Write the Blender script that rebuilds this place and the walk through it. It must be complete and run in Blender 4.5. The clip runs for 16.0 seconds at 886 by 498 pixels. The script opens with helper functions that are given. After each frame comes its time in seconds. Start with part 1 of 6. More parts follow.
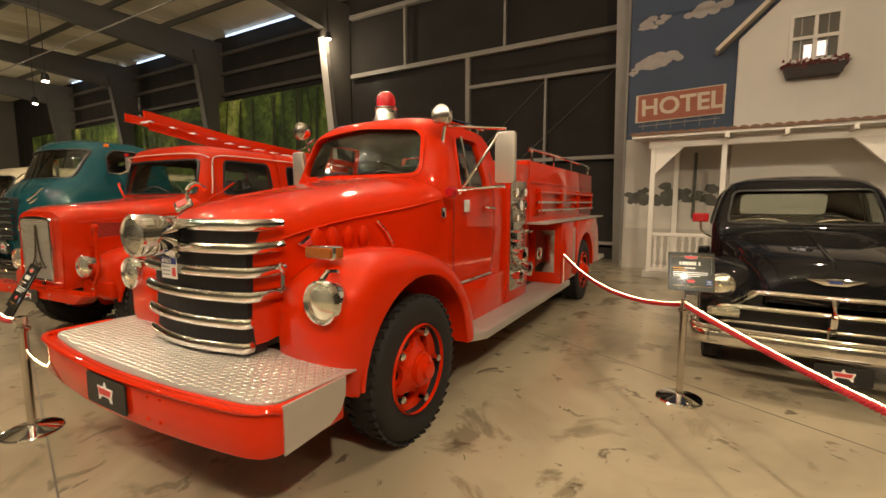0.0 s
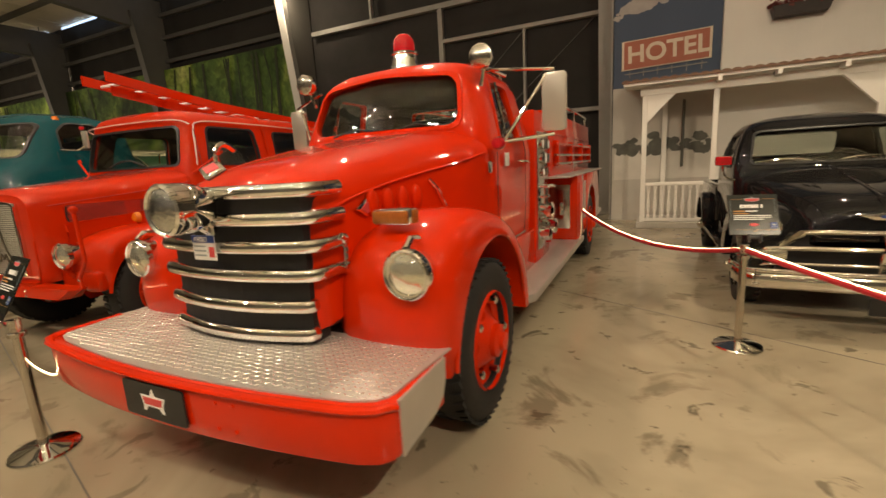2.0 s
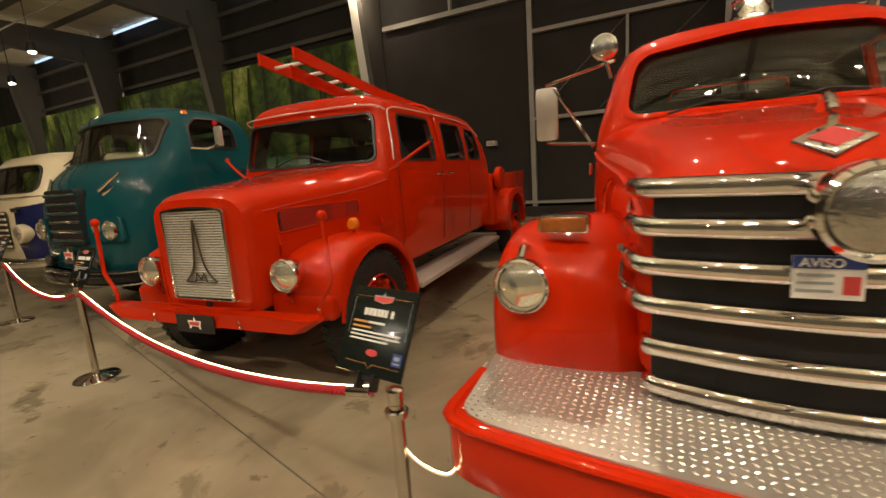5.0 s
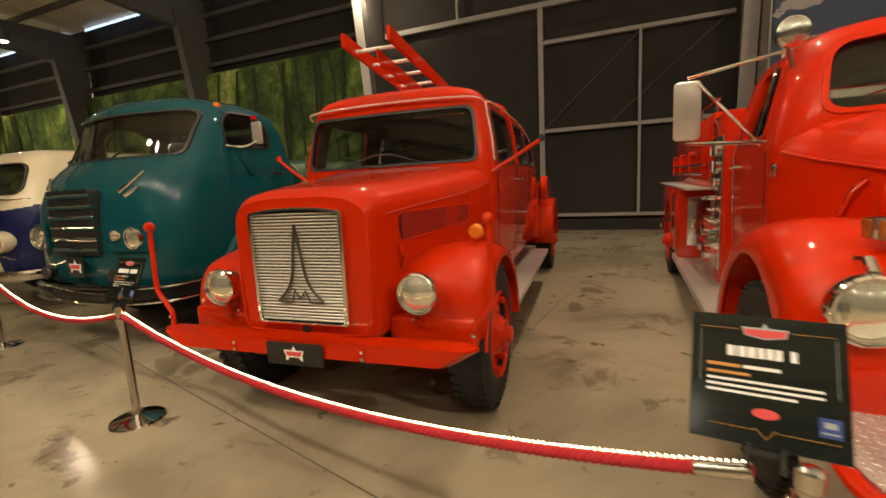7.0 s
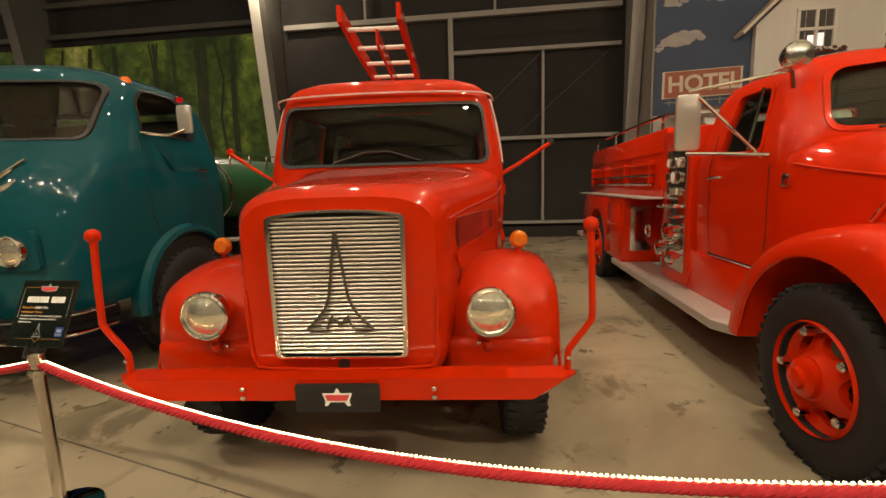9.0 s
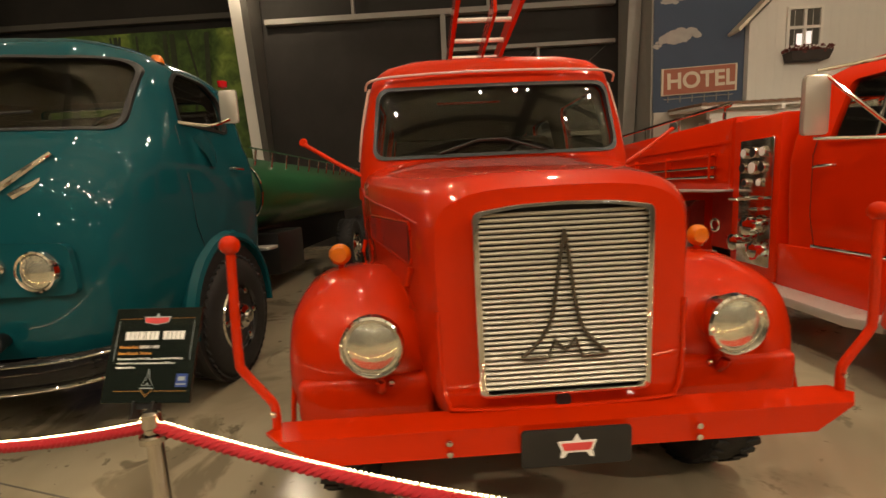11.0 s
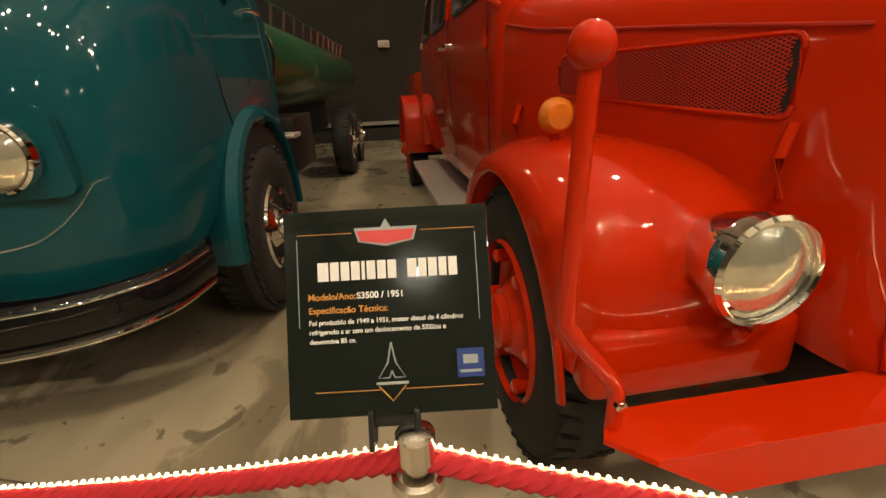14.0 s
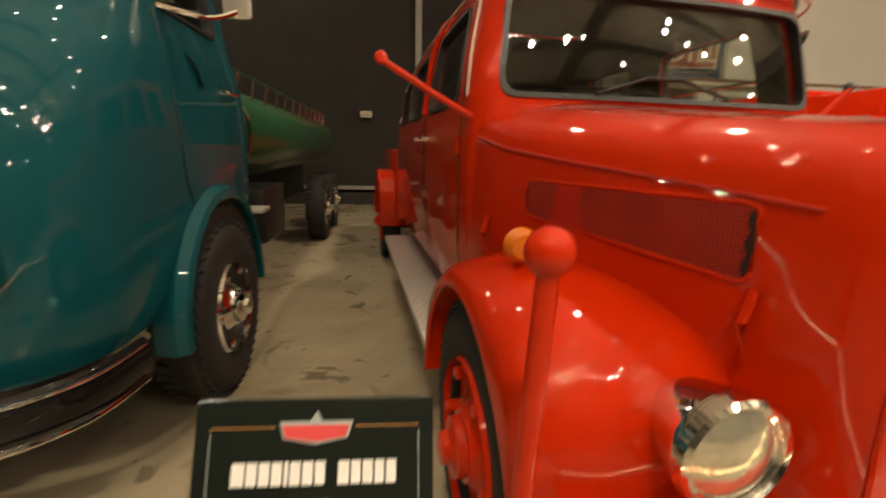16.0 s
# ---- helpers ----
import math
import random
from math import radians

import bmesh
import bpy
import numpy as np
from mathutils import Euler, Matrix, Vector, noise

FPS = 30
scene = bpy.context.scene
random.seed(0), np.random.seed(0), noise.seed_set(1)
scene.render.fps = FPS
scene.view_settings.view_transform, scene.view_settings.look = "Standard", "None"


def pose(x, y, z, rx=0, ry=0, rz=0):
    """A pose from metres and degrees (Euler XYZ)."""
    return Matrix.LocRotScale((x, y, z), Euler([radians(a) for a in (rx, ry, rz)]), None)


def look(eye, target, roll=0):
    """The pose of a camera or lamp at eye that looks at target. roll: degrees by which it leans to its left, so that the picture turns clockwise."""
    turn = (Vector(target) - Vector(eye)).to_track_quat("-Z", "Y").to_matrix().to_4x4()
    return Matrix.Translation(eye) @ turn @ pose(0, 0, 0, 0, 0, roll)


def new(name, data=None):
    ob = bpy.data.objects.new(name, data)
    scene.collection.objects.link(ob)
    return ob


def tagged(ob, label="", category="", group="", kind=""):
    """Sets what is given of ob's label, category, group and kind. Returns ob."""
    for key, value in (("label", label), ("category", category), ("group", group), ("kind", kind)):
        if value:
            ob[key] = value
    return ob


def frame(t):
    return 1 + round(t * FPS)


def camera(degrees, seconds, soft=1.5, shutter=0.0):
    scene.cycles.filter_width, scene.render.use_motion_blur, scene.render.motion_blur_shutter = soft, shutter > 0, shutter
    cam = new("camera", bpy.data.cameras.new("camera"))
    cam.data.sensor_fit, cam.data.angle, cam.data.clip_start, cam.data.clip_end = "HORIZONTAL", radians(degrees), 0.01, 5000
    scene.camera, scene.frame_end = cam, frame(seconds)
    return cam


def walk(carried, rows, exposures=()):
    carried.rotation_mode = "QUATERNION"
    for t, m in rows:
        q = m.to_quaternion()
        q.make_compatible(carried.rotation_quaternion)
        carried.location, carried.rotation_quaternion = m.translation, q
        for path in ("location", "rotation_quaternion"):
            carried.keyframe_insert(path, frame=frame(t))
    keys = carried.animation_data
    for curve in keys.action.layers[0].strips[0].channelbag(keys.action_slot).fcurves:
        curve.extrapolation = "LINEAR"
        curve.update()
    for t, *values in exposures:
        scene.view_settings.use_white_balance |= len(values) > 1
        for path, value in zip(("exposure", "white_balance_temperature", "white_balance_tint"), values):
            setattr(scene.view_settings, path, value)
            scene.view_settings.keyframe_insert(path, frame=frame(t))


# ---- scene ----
cam = camera(90.8, 16.0, shutter=0.5)
METRES, EYE, TILT, LEAN, TURN = 8.0, 1.55, -6.1, 0.0, 30.0
ROWS = [
    (0.0, 0.0, 0.0, 0.0, 0.0, 0.0, -0.0),
    (0.5, -0.0043, 0.0026, -0.0002, 1.34, -0.77, -0.53),
    (1.0, -0.0198, 0.0073, -0.0002, 0.84, -2.24, 0.21),
    (1.5, -0.0468, 0.0183, -0.0009, -4.46, -6.05, 3.04),
    (2.0, -0.0753, 0.043, -0.0025, -4.73, -4.63, 3.69),
    (2.5, -0.1139, 0.0668, 0.0033, -1.21, -5.94, 4.71),
    (3.0, -0.1591, 0.0843, 0.0043, -3.79, -5.18, 4.38),
    (3.5, -0.2038, 0.1055, 0.0024, -1.11, -4.99, 3.88),
    (4.0, -0.2484, 0.1329, 0.0122, 0.11, -3.49, 5.74),
    (6.5, -0.4351, 0.2276, 0.0187, -8.27, -5.29, 1.66),
    (7.0, -0.4634, 0.2512, 0.0202, -7.12, -2.51, 3.78),
    (7.5, -0.4876, 0.2735, 0.0242, -8.82, -1.66, 2.77),
    (8.0, -0.5154, 0.2889, 0.0276, -15.96, -1.95, 5.85),
    (10.5, -0.6337, 0.4001, 0.0281, -28.04, -2.69, 2.42),
    (11.0, -0.6582, 0.4282, 0.0353, -27.97, -2.48, 5.69),
    (11.5, -0.6871, 0.4457, 0.0353, -29.93, -3.77, 4.77),
    (12.0, -0.7057, 0.4732, 0.0341, -30.01, -7.05, 7.26),
    (12.5, -0.7054, 0.5226, 0.0321, -28.59, -10.73, 8.79),
    (13.0, -0.7088, 0.5522, 0.0302, -27.98, -13.8, 5.52),
    (13.5, -0.7159, 0.5695, 0.027, -33.2, -14.41, 5.13),
    (14.0, -0.7165, 0.5761, 0.0278, -34.3, -15.71, 6.17),
    (14.5, -0.7136, 0.5798, 0.0284, -34.09, -15.14, 6.05),
    (15.0, -0.7087, 0.5818, 0.0299, -33.58, -14.83, 5.99),
    (15.5, -0.7074, 0.5795, 0.0342, -31.04, -11.38, 4.81),
    (16.0, -0.7046, 0.5827, 0.0482, -37.23, -8.03, 2.3),
]
walk(cam, [(t, pose(0, 0, EYE, 0, 0, TURN) @ pose(0, 0, 0, TILT, LEAN, 0) @ pose(METRES * x, METRES * y, METRES * z, 90 + pitch, roll, yaw)) for t, x, y, z, yaw, pitch, roll in ROWS],
     exposures=((0.0, 0.15), (2.0, 0.05), (3.0, -0.18), (4.0, -0.28), (6.5, -0.05), (8.0, 0.1), (11.0, 0.02), (14.5, 0.16), (16.0, 0.26)))

# ---------------------------------------------------------------- light
WARM = (1.0, 0.80, 0.56)
world = bpy.data.worlds.new("hall_air")
scene.world = world
world.use_nodes = True
world.node_tree.nodes["Background"].inputs[0].default_value = (0.5, 0.62, 0.9, 1)
world.node_tree.nodes["Background"].inputs[1].default_value = 0.008


# ---------------------------------------------------------------- materials
def mat(name, col, rough=0.5, metal=0.0, vary=0.12, scale=6.0, bump=0.0, bscale=60.0, coat=0.0, emit=None, power=0.0, col2=None, rvary=0.1, spec=0.5):
    m = bpy.data.materials.new(name)
    m.use_nodes = True
    nt = m.node_tree
    p = nt.nodes["Principled BSDF"]
    p.inputs["Roughness"].default_value = rough
    p.inputs["Metallic"].default_value = metal
    p.inputs["Coat Weight"].default_value = coat
    p.inputs["Coat Roughness"].default_value = 0.035
    p.inputs["Coat IOR"].default_value = 1.38
    p.inputs["Specular IOR Level"].default_value = spec
    tc = nt.nodes.new("ShaderNodeTexCoord")
    n1 = nt.nodes.new("ShaderNodeTexNoise")
    n1.inputs["Scale"].default_value = scale
    n1.inputs["Detail"].default_value = 6
    nt.links.new(tc.outputs["Object"], n1.inputs["Vector"])
    mix = nt.nodes.new("ShaderNodeMix")
    mix.data_type = "RGBA"
    lo = [c * (1 - vary) for c in col] if col2 is None else col2
    hi = [min(1, c * (1 + vary)) for c in col] if col2 is None else col
    mix.inputs[6].default_value = (*lo, 1)
    mix.inputs[7].default_value = (*hi, 1)
    nt.links.new(n1.outputs["Fac"], mix.inputs[0])
    nt.links.new(mix.outputs[2], p.inputs["Base Color"])
    mr = nt.nodes.new("ShaderNodeMapRange")
    mr.inputs["To Min"].default_value = max(0.0, rough * (1 - rvary))
    mr.inputs["To Max"].default_value = min(1.0, rough * (1 + rvary))
    n2 = nt.nodes.new("ShaderNodeTexNoise")
    n2.inputs["Scale"].default_value = bscale
    n2.inputs["Detail"].default_value = 4
    nt.links.new(tc.outputs["Object"], n2.inputs["Vector"])
    nt.links.new(n2.outputs["Fac"], mr.inputs["Value"])
    nt.links.new(mr.outputs["Result"], p.inputs["Roughness"])
    if bump:
        b = nt.nodes.new("ShaderNodeBump")
        b.inputs["Strength"].default_value = bump
        b.inputs["Distance"].default_value = 0.01
        nt.links.new(n2.outputs["Fac"], b.inputs["Height"])
        nt.links.new(b.outputs["Normal"], p.inputs["Normal"])
    if emit:
        p.inputs["Emission Color"].default_value = (*emit, 1)
        p.inputs["Emission Strength"].default_value = power
    return m


def glass_mat(name, tint=(0.75, 0.8, 0.78), rough=0.0):
    m = bpy.data.materials.new(name)
    m.use_nodes = True
    nt = m.node_tree
    nt.nodes.remove(nt.nodes["Principled BSDF"])
    out = nt.nodes["Material Output"]
    tr = nt.nodes.new("ShaderNodeBsdfTransparent")
    tr.inputs[0].default_value = (*tint, 1)
    gl = nt.nodes.new("ShaderNodeBsdfGlossy")
    gl.inputs["Roughness"].default_value = rough
    lw = nt.nodes.new("ShaderNodeLayerWeight")
    lw.inputs["Blend"].default_value = 0.5
    pw = nt.nodes.new("ShaderNodeMath")
    pw.operation = "POWER"
    pw.inputs[1].default_value = 4.0
    nt.links.new(lw.outputs["Facing"], pw.inputs[0])
    fr = nt.nodes.new("ShaderNodeMath")
    fr.operation = "MULTIPLY_ADD"
    fr.inputs[1].default_value, fr.inputs[2].default_value = 0.85, 0.045
    nt.links.new(pw.outputs[0], fr.inputs[0])
    mx = nt.nodes.new("ShaderNodeMixShader")
    nt.links.new(fr.outputs[0], mx.inputs[0])
    nt.links.new(tr.outputs[0], mx.inputs[1])
    nt.links.new(gl.outputs[0], mx.inputs[2])
    nt.links.new(mx.outputs[0], out.inputs["Surface"])
    return m


def floor_mat():
    m = mat("polished_concrete", (0.385, 0.33, 0.232), 0.17, vary=0.2, scale=0.55, bump=0.03, bscale=14, rvary=0.45)
    nt = m.node_tree
    p = nt.nodes["Principled BSDF"]
    base = p.inputs["Base Color"].links[0].from_socket
    tc = nt.nodes.new("ShaderNodeTexCoord")
    prev = base
    for sc, lo, hi, col, det in ((1.35, 0.57, 0.63, (0.16, 0.13, 0.085), 6), (3.6, 0.63, 0.67, (0.085, 0.07, 0.046), 4), (9.0, 0.68, 0.72, (0.10, 0.082, 0.055), 3), (0.4, 0.47, 0.62, (0.225, 0.187, 0.125), 5)):
        n = nt.nodes.new("ShaderNodeTexNoise")
        n.inputs["Scale"].default_value = sc
        n.inputs["Detail"].default_value = det
        n.inputs["Roughness"].default_value = 0.62
        n.inputs["Distortion"].default_value = 0.6
        nt.links.new(tc.outputs["Object"], n.inputs["Vector"])
        r = nt.nodes.new("ShaderNodeMapRange")
        r.inputs["From Min"].default_value = lo
        r.inputs["From Max"].default_value = hi
        r.inputs["To Max"].default_value = 0.75
        nt.links.new(n.outputs["Fac"], r.inputs["Value"])
        mx = nt.nodes.new("ShaderNodeMix")
        mx.data_type = "RGBA"
        mx.inputs[7].default_value = (*col, 1)
        nt.links.new(r.outputs["Result"], mx.inputs[0])
        nt.links.new(prev, mx.inputs[6])
        prev = mx.outputs[2]
    nt.links.new(prev, p.inputs["Base Color"])
    return m


def forest_mat():
    m = bpy.data.materials.new("forest_print")
    m.use_nodes = True
    nt = m.node_tree
    p = nt.nodes["Principled BSDF"]
    p.inputs["Roughness"].default_value = 0.7
    tc = nt.nodes.new("ShaderNodeTexCoord")
    def noise_ramp(scale, stops, stretch):
        mp = nt.nodes.new("ShaderNodeMapping")
        mp.inputs["Scale"].default_value = stretch
        nt.links.new(tc.outputs["Object"], mp.inputs["Vector"])
        n = nt.nodes.new("ShaderNodeTexNoise")
        n.inputs["Scale"].default_value = scale
        n.inputs["Detail"].default_value = 8
        n.inputs["Distortion"].default_value = 0.8
        nt.links.new(mp.outputs[0], n.inputs["Vector"])
        r = nt.nodes.new("ShaderNodeValToRGB")
        r.color_ramp.elements[0].position, r.color_ramp.elements[0].color = stops[0][0], (*stops[0][1], 1)
        r.color_ramp.elements[1].position, r.color_ramp.elements[1].color = stops[-1][0], (*stops[-1][1], 1)
        for pos, c in stops[1:-1]:
            e = r.color_ramp.elements.new(pos)
            e.color = (*c, 1)
        nt.links.new(n.outputs["Fac"], r.inputs[0])
        return r.outputs[0]
    a = noise_ramp(0.55, ((0.34, (0.02, 0.045, 0.012)), (0.5, (0.09, 0.16, 0.03)), (0.62, (0.26, 0.36, 0.07)), (0.74, (0.62, 0.66, 0.24))), (1, 1, 0.8))
    b = noise_ramp(3.4, ((0.35, (0.25, 0.3, 0.2)), (0.7, (1.5, 1.5, 1.3))), (1, 1, 1))
    mx = nt.nodes.new("ShaderNodeMix")
    mx.data_type, mx.blend_type = "RGBA", "MULTIPLY"
    mx.inputs[0].default_value = 0.7
    nt.links.new(a, mx.inputs[6])
    nt.links.new(b, mx.inputs[7])
    nt.links.new(mx.outputs[2], p.inputs["Base Color"])
    return m


RED = mat("fire_red_paint", (0.60, 0.0215, 0.0), 0.5, vary=0.06, scale=2.0, coat=1.0, bscale=90, bump=0.003, spec=0.04)
RED2 = mat("orange_red_paint", (0.48, 0.0190, 0.0), 0.5, vary=0.08, scale=2.5, coat=1.0, bscale=90, bump=0.004, spec=0.04)
REDMATT = mat("red_underside", (0.42, 0.02, 0.008), 0.55, vary=0.2, scale=7)
TEAL = mat("teal_paint", (0.003, 0.058, 0.072), 0.6, vary=0.08, scale=2, coat=1.0, spec=0.05)
DGREEN = mat("bottle_green_paint", (0.010, 0.072, 0.026), 0.35, vary=0.15, scale=3, coat=0.6)
NAVY = mat("navy_paint", (0.008, 0.012, 0.07), 0.6, vary=0.08, coat=1.0, spec=0.05)
CREAM = mat("cream_paint", (0.66, 0.58, 0.40), 0.35, vary=0.06, coat=0.8)
BLACKP = mat("black_car_paint", (0.004, 0.004, 0.005), 0.6, vary=0.2, coat=1.0, spec=0.05)
CHROME = mat("chrome", (0.78, 0.77, 0.74), 0.04, 1.0, vary=0.05, scale=12, rvary=0.5)
STEEL = mat("polished_steel", (0.62, 0.58, 0.52), 0.16, 1.0, vary=0.1, scale=20, rvary=0.4)
ALU = mat("tread_plate_aluminium", (0.52, 0.49, 0.45), 0.40, 0.55, vary=0.1, scale=8, bump=0.03, bscale=120)
TREADS = mat("worn_bright_treads", (0.80, 0.77, 0.71), 0.20, 0.9, vary=0.1, scale=20, rvary=0.4)
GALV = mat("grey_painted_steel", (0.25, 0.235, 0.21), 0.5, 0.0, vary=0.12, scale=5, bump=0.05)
RUBBER = mat("tyre_rubber", (0.011, 0.0105, 0.010), 0.75, vary=0.3, scale=14, bump=0.2, bscale=80)
BLACK = mat("black_plastic", (0.012, 0.012, 0.012), 0.45, vary=0.2, scale=9)
# black for pieces that stand in for shaded hollows
GRILLEB = mat("void_shade_black", (0.008, 0.007, 0.007), 0.6, vary=0.3)
LENS = mat("headlamp_glass", (0.74, 0.72, 0.58), 0.16, 0.8, vary=0.35, scale=16, bump=0.14, bscale=24, coat=1.0)
SPOTG = mat("ribbed_lamp_glass", (0.46, 0.455, 0.43), 0.08, 0.95, vary=0.3, scale=30, bump=0.5, bscale=45, coat=1.0)
AMBER = mat("amber_lens", (0.62, 0.15, 0.006), 0.2, vary=0.2, scale=30, coat=1.0, bump=0.1)
REDLENS = mat("red_lens", (0.45, 0.008, 0.012), 0.12, vary=0.2, scale=20, coat=1.0)
# warm tint carries some of the lamp light that the metal reflects
MIRR = mat("mirror_back_metal", (0.62, 0.58, 0.50), 0.22, 0.6, vary=0.06, coat=0.5)
WGLASS = glass_mat("window_glass", (0.88, 0.90, 0.87))
# near-black: the dimness inside the pumper cab is put into this colour
LININGR = mat("cab_shade_lining", (0.014, 0.006, 0.005), 0.7, vary=0.2)
LININGB = mat("brown_lining", (0.085, 0.07, 0.052), 0.7, vary=0.2, scale=5)
SEATM = mat("dark_seat_vinyl", (0.03, 0.02, 0.018), 0.6, vary=0.3, scale=10, bump=0.1)
SEATR = mat("red_seat_vinyl", (0.28, 0.03, 0.02), 0.5, vary=0.2, scale=10, bump=0.1)
WHITE = mat("white_painted_timber", (0.74, 0.71, 0.65), 0.55, vary=0.05, scale=4, bump=0.05, bscale=30)
WHITEWALL = mat("white_boarded_facade", (0.68, 0.66, 0.61), 0.6, vary=0.06, scale=2.2, bump=0.06, bscale=20)
GREYWALL = mat("weathered_grey_print", (0.45, 0.42, 0.37), 0.65, vary=0.2, scale=1.6, bump=0.05)
DARKWALL = mat("charcoal_curtain", (0.031, 0.0285, 0.026), 0.8, vary=0.25, scale=1.2, bump=0.15, bscale=8, spec=0.15)
PALEWALL = mat("dim_hall_cladding", (0.15, 0.138, 0.115), 0.7, vary=0.2, scale=0.7, bump=0.05)
CEIL = mat("insulated_ceiling_panel", (0.70, 0.645, 0.50), 0.7, vary=0.15, scale=0.8, bump=0.05)
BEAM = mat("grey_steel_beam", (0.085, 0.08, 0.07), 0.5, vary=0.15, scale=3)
FLOOR = floor_mat()
FOREST = forest_mat()
SKYM = mat("painted_sky", (0.050, 0.075, 0.125), 0.7, vary=0.18, scale=0.9, bump=0.03)
CLOUDM = mat("painted_cloud", (0.38, 0.36, 0.34), 0.75, vary=0.25, scale=5)
BRICKRED = mat("faded_red_sign_paint", (0.36, 0.12, 0.075), 0.7, vary=0.15, scale=8)
SIGNCREAM = mat("cream_sign_paint", (0.66, 0.58, 0.46), 0.7, vary=0.1, scale=12)
TERRA = mat("terracotta_tile", (0.16, 0.085, 0.05), 0.7, vary=0.4, scale=9, bump=0.2)
TREE = mat("printed_trees_grey", (0.09, 0.09, 0.075), 0.75, vary=0.5, scale=7)
SNOW = mat("printed_pale_field", (0.56, 0.53, 0.47), 0.75, vary=0.15, scale=3)
FLOWER = mat("dark_red_flowers", (0.14, 0.03, 0.025), 0.7, vary=0.5, scale=30)
ROPE = mat("red_rope", (0.45, 0.012, 0.02), 0.7, vary=0.2, scale=60, bump=0.2, bscale=200)
LED = mat("led_strip", (1, 0.9, 0.7), 0.4, emit=(1.0, 0.74, 0.36), power=28.0)
BULB = mat("lamp_bulb", (1, 0.95, 0.85), 0.4, emit=(1.0, 0.84, 0.62), power=90.0)
DAYGAP = mat("daylight_gap", (0.7, 0.8, 1), 0.5, emit=(0.55, 0.72, 1.0), power=1.6)
SIGNB = mat("black_sign_acrylic", (0.008, 0.012, 0.010), 0.14, vary=0.2, coat=0.6)
INKW = mat("white_print", (0.8, 0.79, 0.76), 0.5, vary=0.03)
INKO = mat("orange_print", (0.55, 0.25, 0.05), 0.5, vary=0.05)
INKR = mat("red_print", (0.62, 0.06, 0.06), 0.5, vary=0.05)
INKB = mat("blue_print", (0.02, 0.05, 0.22), 0.5, vary=0.05)
INKG = mat("grey_print", (0.32, 0.36, 0.36), 0.5, vary=0.05)


# ---------------------------------------------------------------- mesh tools
def link(name, bm, m, parent=None, label="", smooth=True, shift=(0, 0, 0)):
    if any(shift):
        bmesh.ops.translate(bm, vec=shift, verts=bm.verts)
    bmesh.ops.recalc_face_normals(bm, faces=bm.faces)
    me = bpy.data.meshes.new(name)
    bm.to_mesh(me)
    bm.free()
    me.materials.append(m)
    if smooth:
        for p in me.polygons:
            p.use_smooth = True
        me.set_sharp_from_angle(angle=radians(38))
    ob = new(name, me)
    ob.parent = parent
    if label:
        tagged(ob, label)
    return ob


class Thing:
    """An Empty at a thing's base; parts are given in coordinates with local x and the hall's y."""
    def __init__(self, name, label, category, x, y, group="", turn=0.0):
        self.ob = new(name)
        self.ob.empty_display_size = 0.2
        self.ob.matrix_basis = pose(x, y, 0, 0, 0, turn)
        self.y = y
        tagged(self.ob, label, category, group)

    def part(self, name, bm, m, parent=None, label="", smooth=True):
        return link(name, bm, m, parent or self.ob, label, smooth, (0, -self.y, 0))


def loft(rings, closed=True, cap=True, bm=None):
    bm = bm or bmesh.new()
    vs = [[bm.verts.new(p) for p in r] for r in rings]
    n = len(rings[0])
    for a, b in zip(vs, vs[1:]):
        for i in range(n if closed else n - 1):
            j = (i + 1) % n
            bm.faces.new((a[i], a[j], b[j], b[i]))
    if cap and closed:
        bm.faces.new(vs[0][::-1])
        bm.faces.new(vs[-1])
    return bm


def box(x0, x1, y0, y1, z0, z1, bev=0.0, bm=None, seg=2):
    own = bmesh.new()
    bmesh.ops.create_cube(own, size=1, matrix=Matrix.LocRotScale(((x0 + x1) / 2, (y0 + y1) / 2, (z0 + z1) / 2), None, (abs(x1 - x0), abs(y1 - y0), abs(z1 - z0))))
    if bev:
        bmesh.ops.bevel(own, geom=own.edges[:], offset=bev, segments=seg, profile=0.5, affect="EDGES")
    return merge(bm, own)


def merge(bm, own):
    if bm is None:
        return own
    me = bpy.data.meshes.new("tmp")
    own.to_mesh(me)
    own.free()
    bm.from_mesh(me)
    bpy.data.meshes.remove(me)
    return bm


def turned(profile, origin, axis="z", n=28, bm=None, torus=False):
    """A lathe: profile of (radius, height) round an axis through origin."""
    rings = []
    for r, h in profile:
        ring = []
        for i in range(n):
            a = 2 * math.pi * i / n
            u, v = max(r, 1e-4) * math.cos(a), max(r, 1e-4) * math.sin(a)
            p = {"z": (u, v, h), "y": (u, h, v), "x": (h, u, v)}[axis]
            ring.append(tuple(Vector(p) + Vector(origin)))
        rings.append(ring)
    if torus:
        own = loft(rings + [rings[0]], cap=False)
        bmesh.ops.remove_doubles(own, verts=own.verts, dist=1e-5)
    else:
        own = loft(rings)
    return merge(bm, own)


def smooth_path(pts, per=8):
    pts = [Vector(p) for p in pts]
    out = []
    for i in range(len(pts) - 1):
        p0, p1, p2, p3 = pts[max(i - 1, 0)], pts[i], pts[i + 1], pts[min(i + 2, len(pts) - 1)]
        for k in range(per):
            t = k / per
            out.append(0.5 * ((2 * p1) + (p2 - p0) * t + (2 * p0 - 5 * p1 + 4 * p2 - p3) * t * t + (3 * p1 - p0 - 3 * p2 + p3) * t ** 3))
    out.append(pts[-1])
    return out


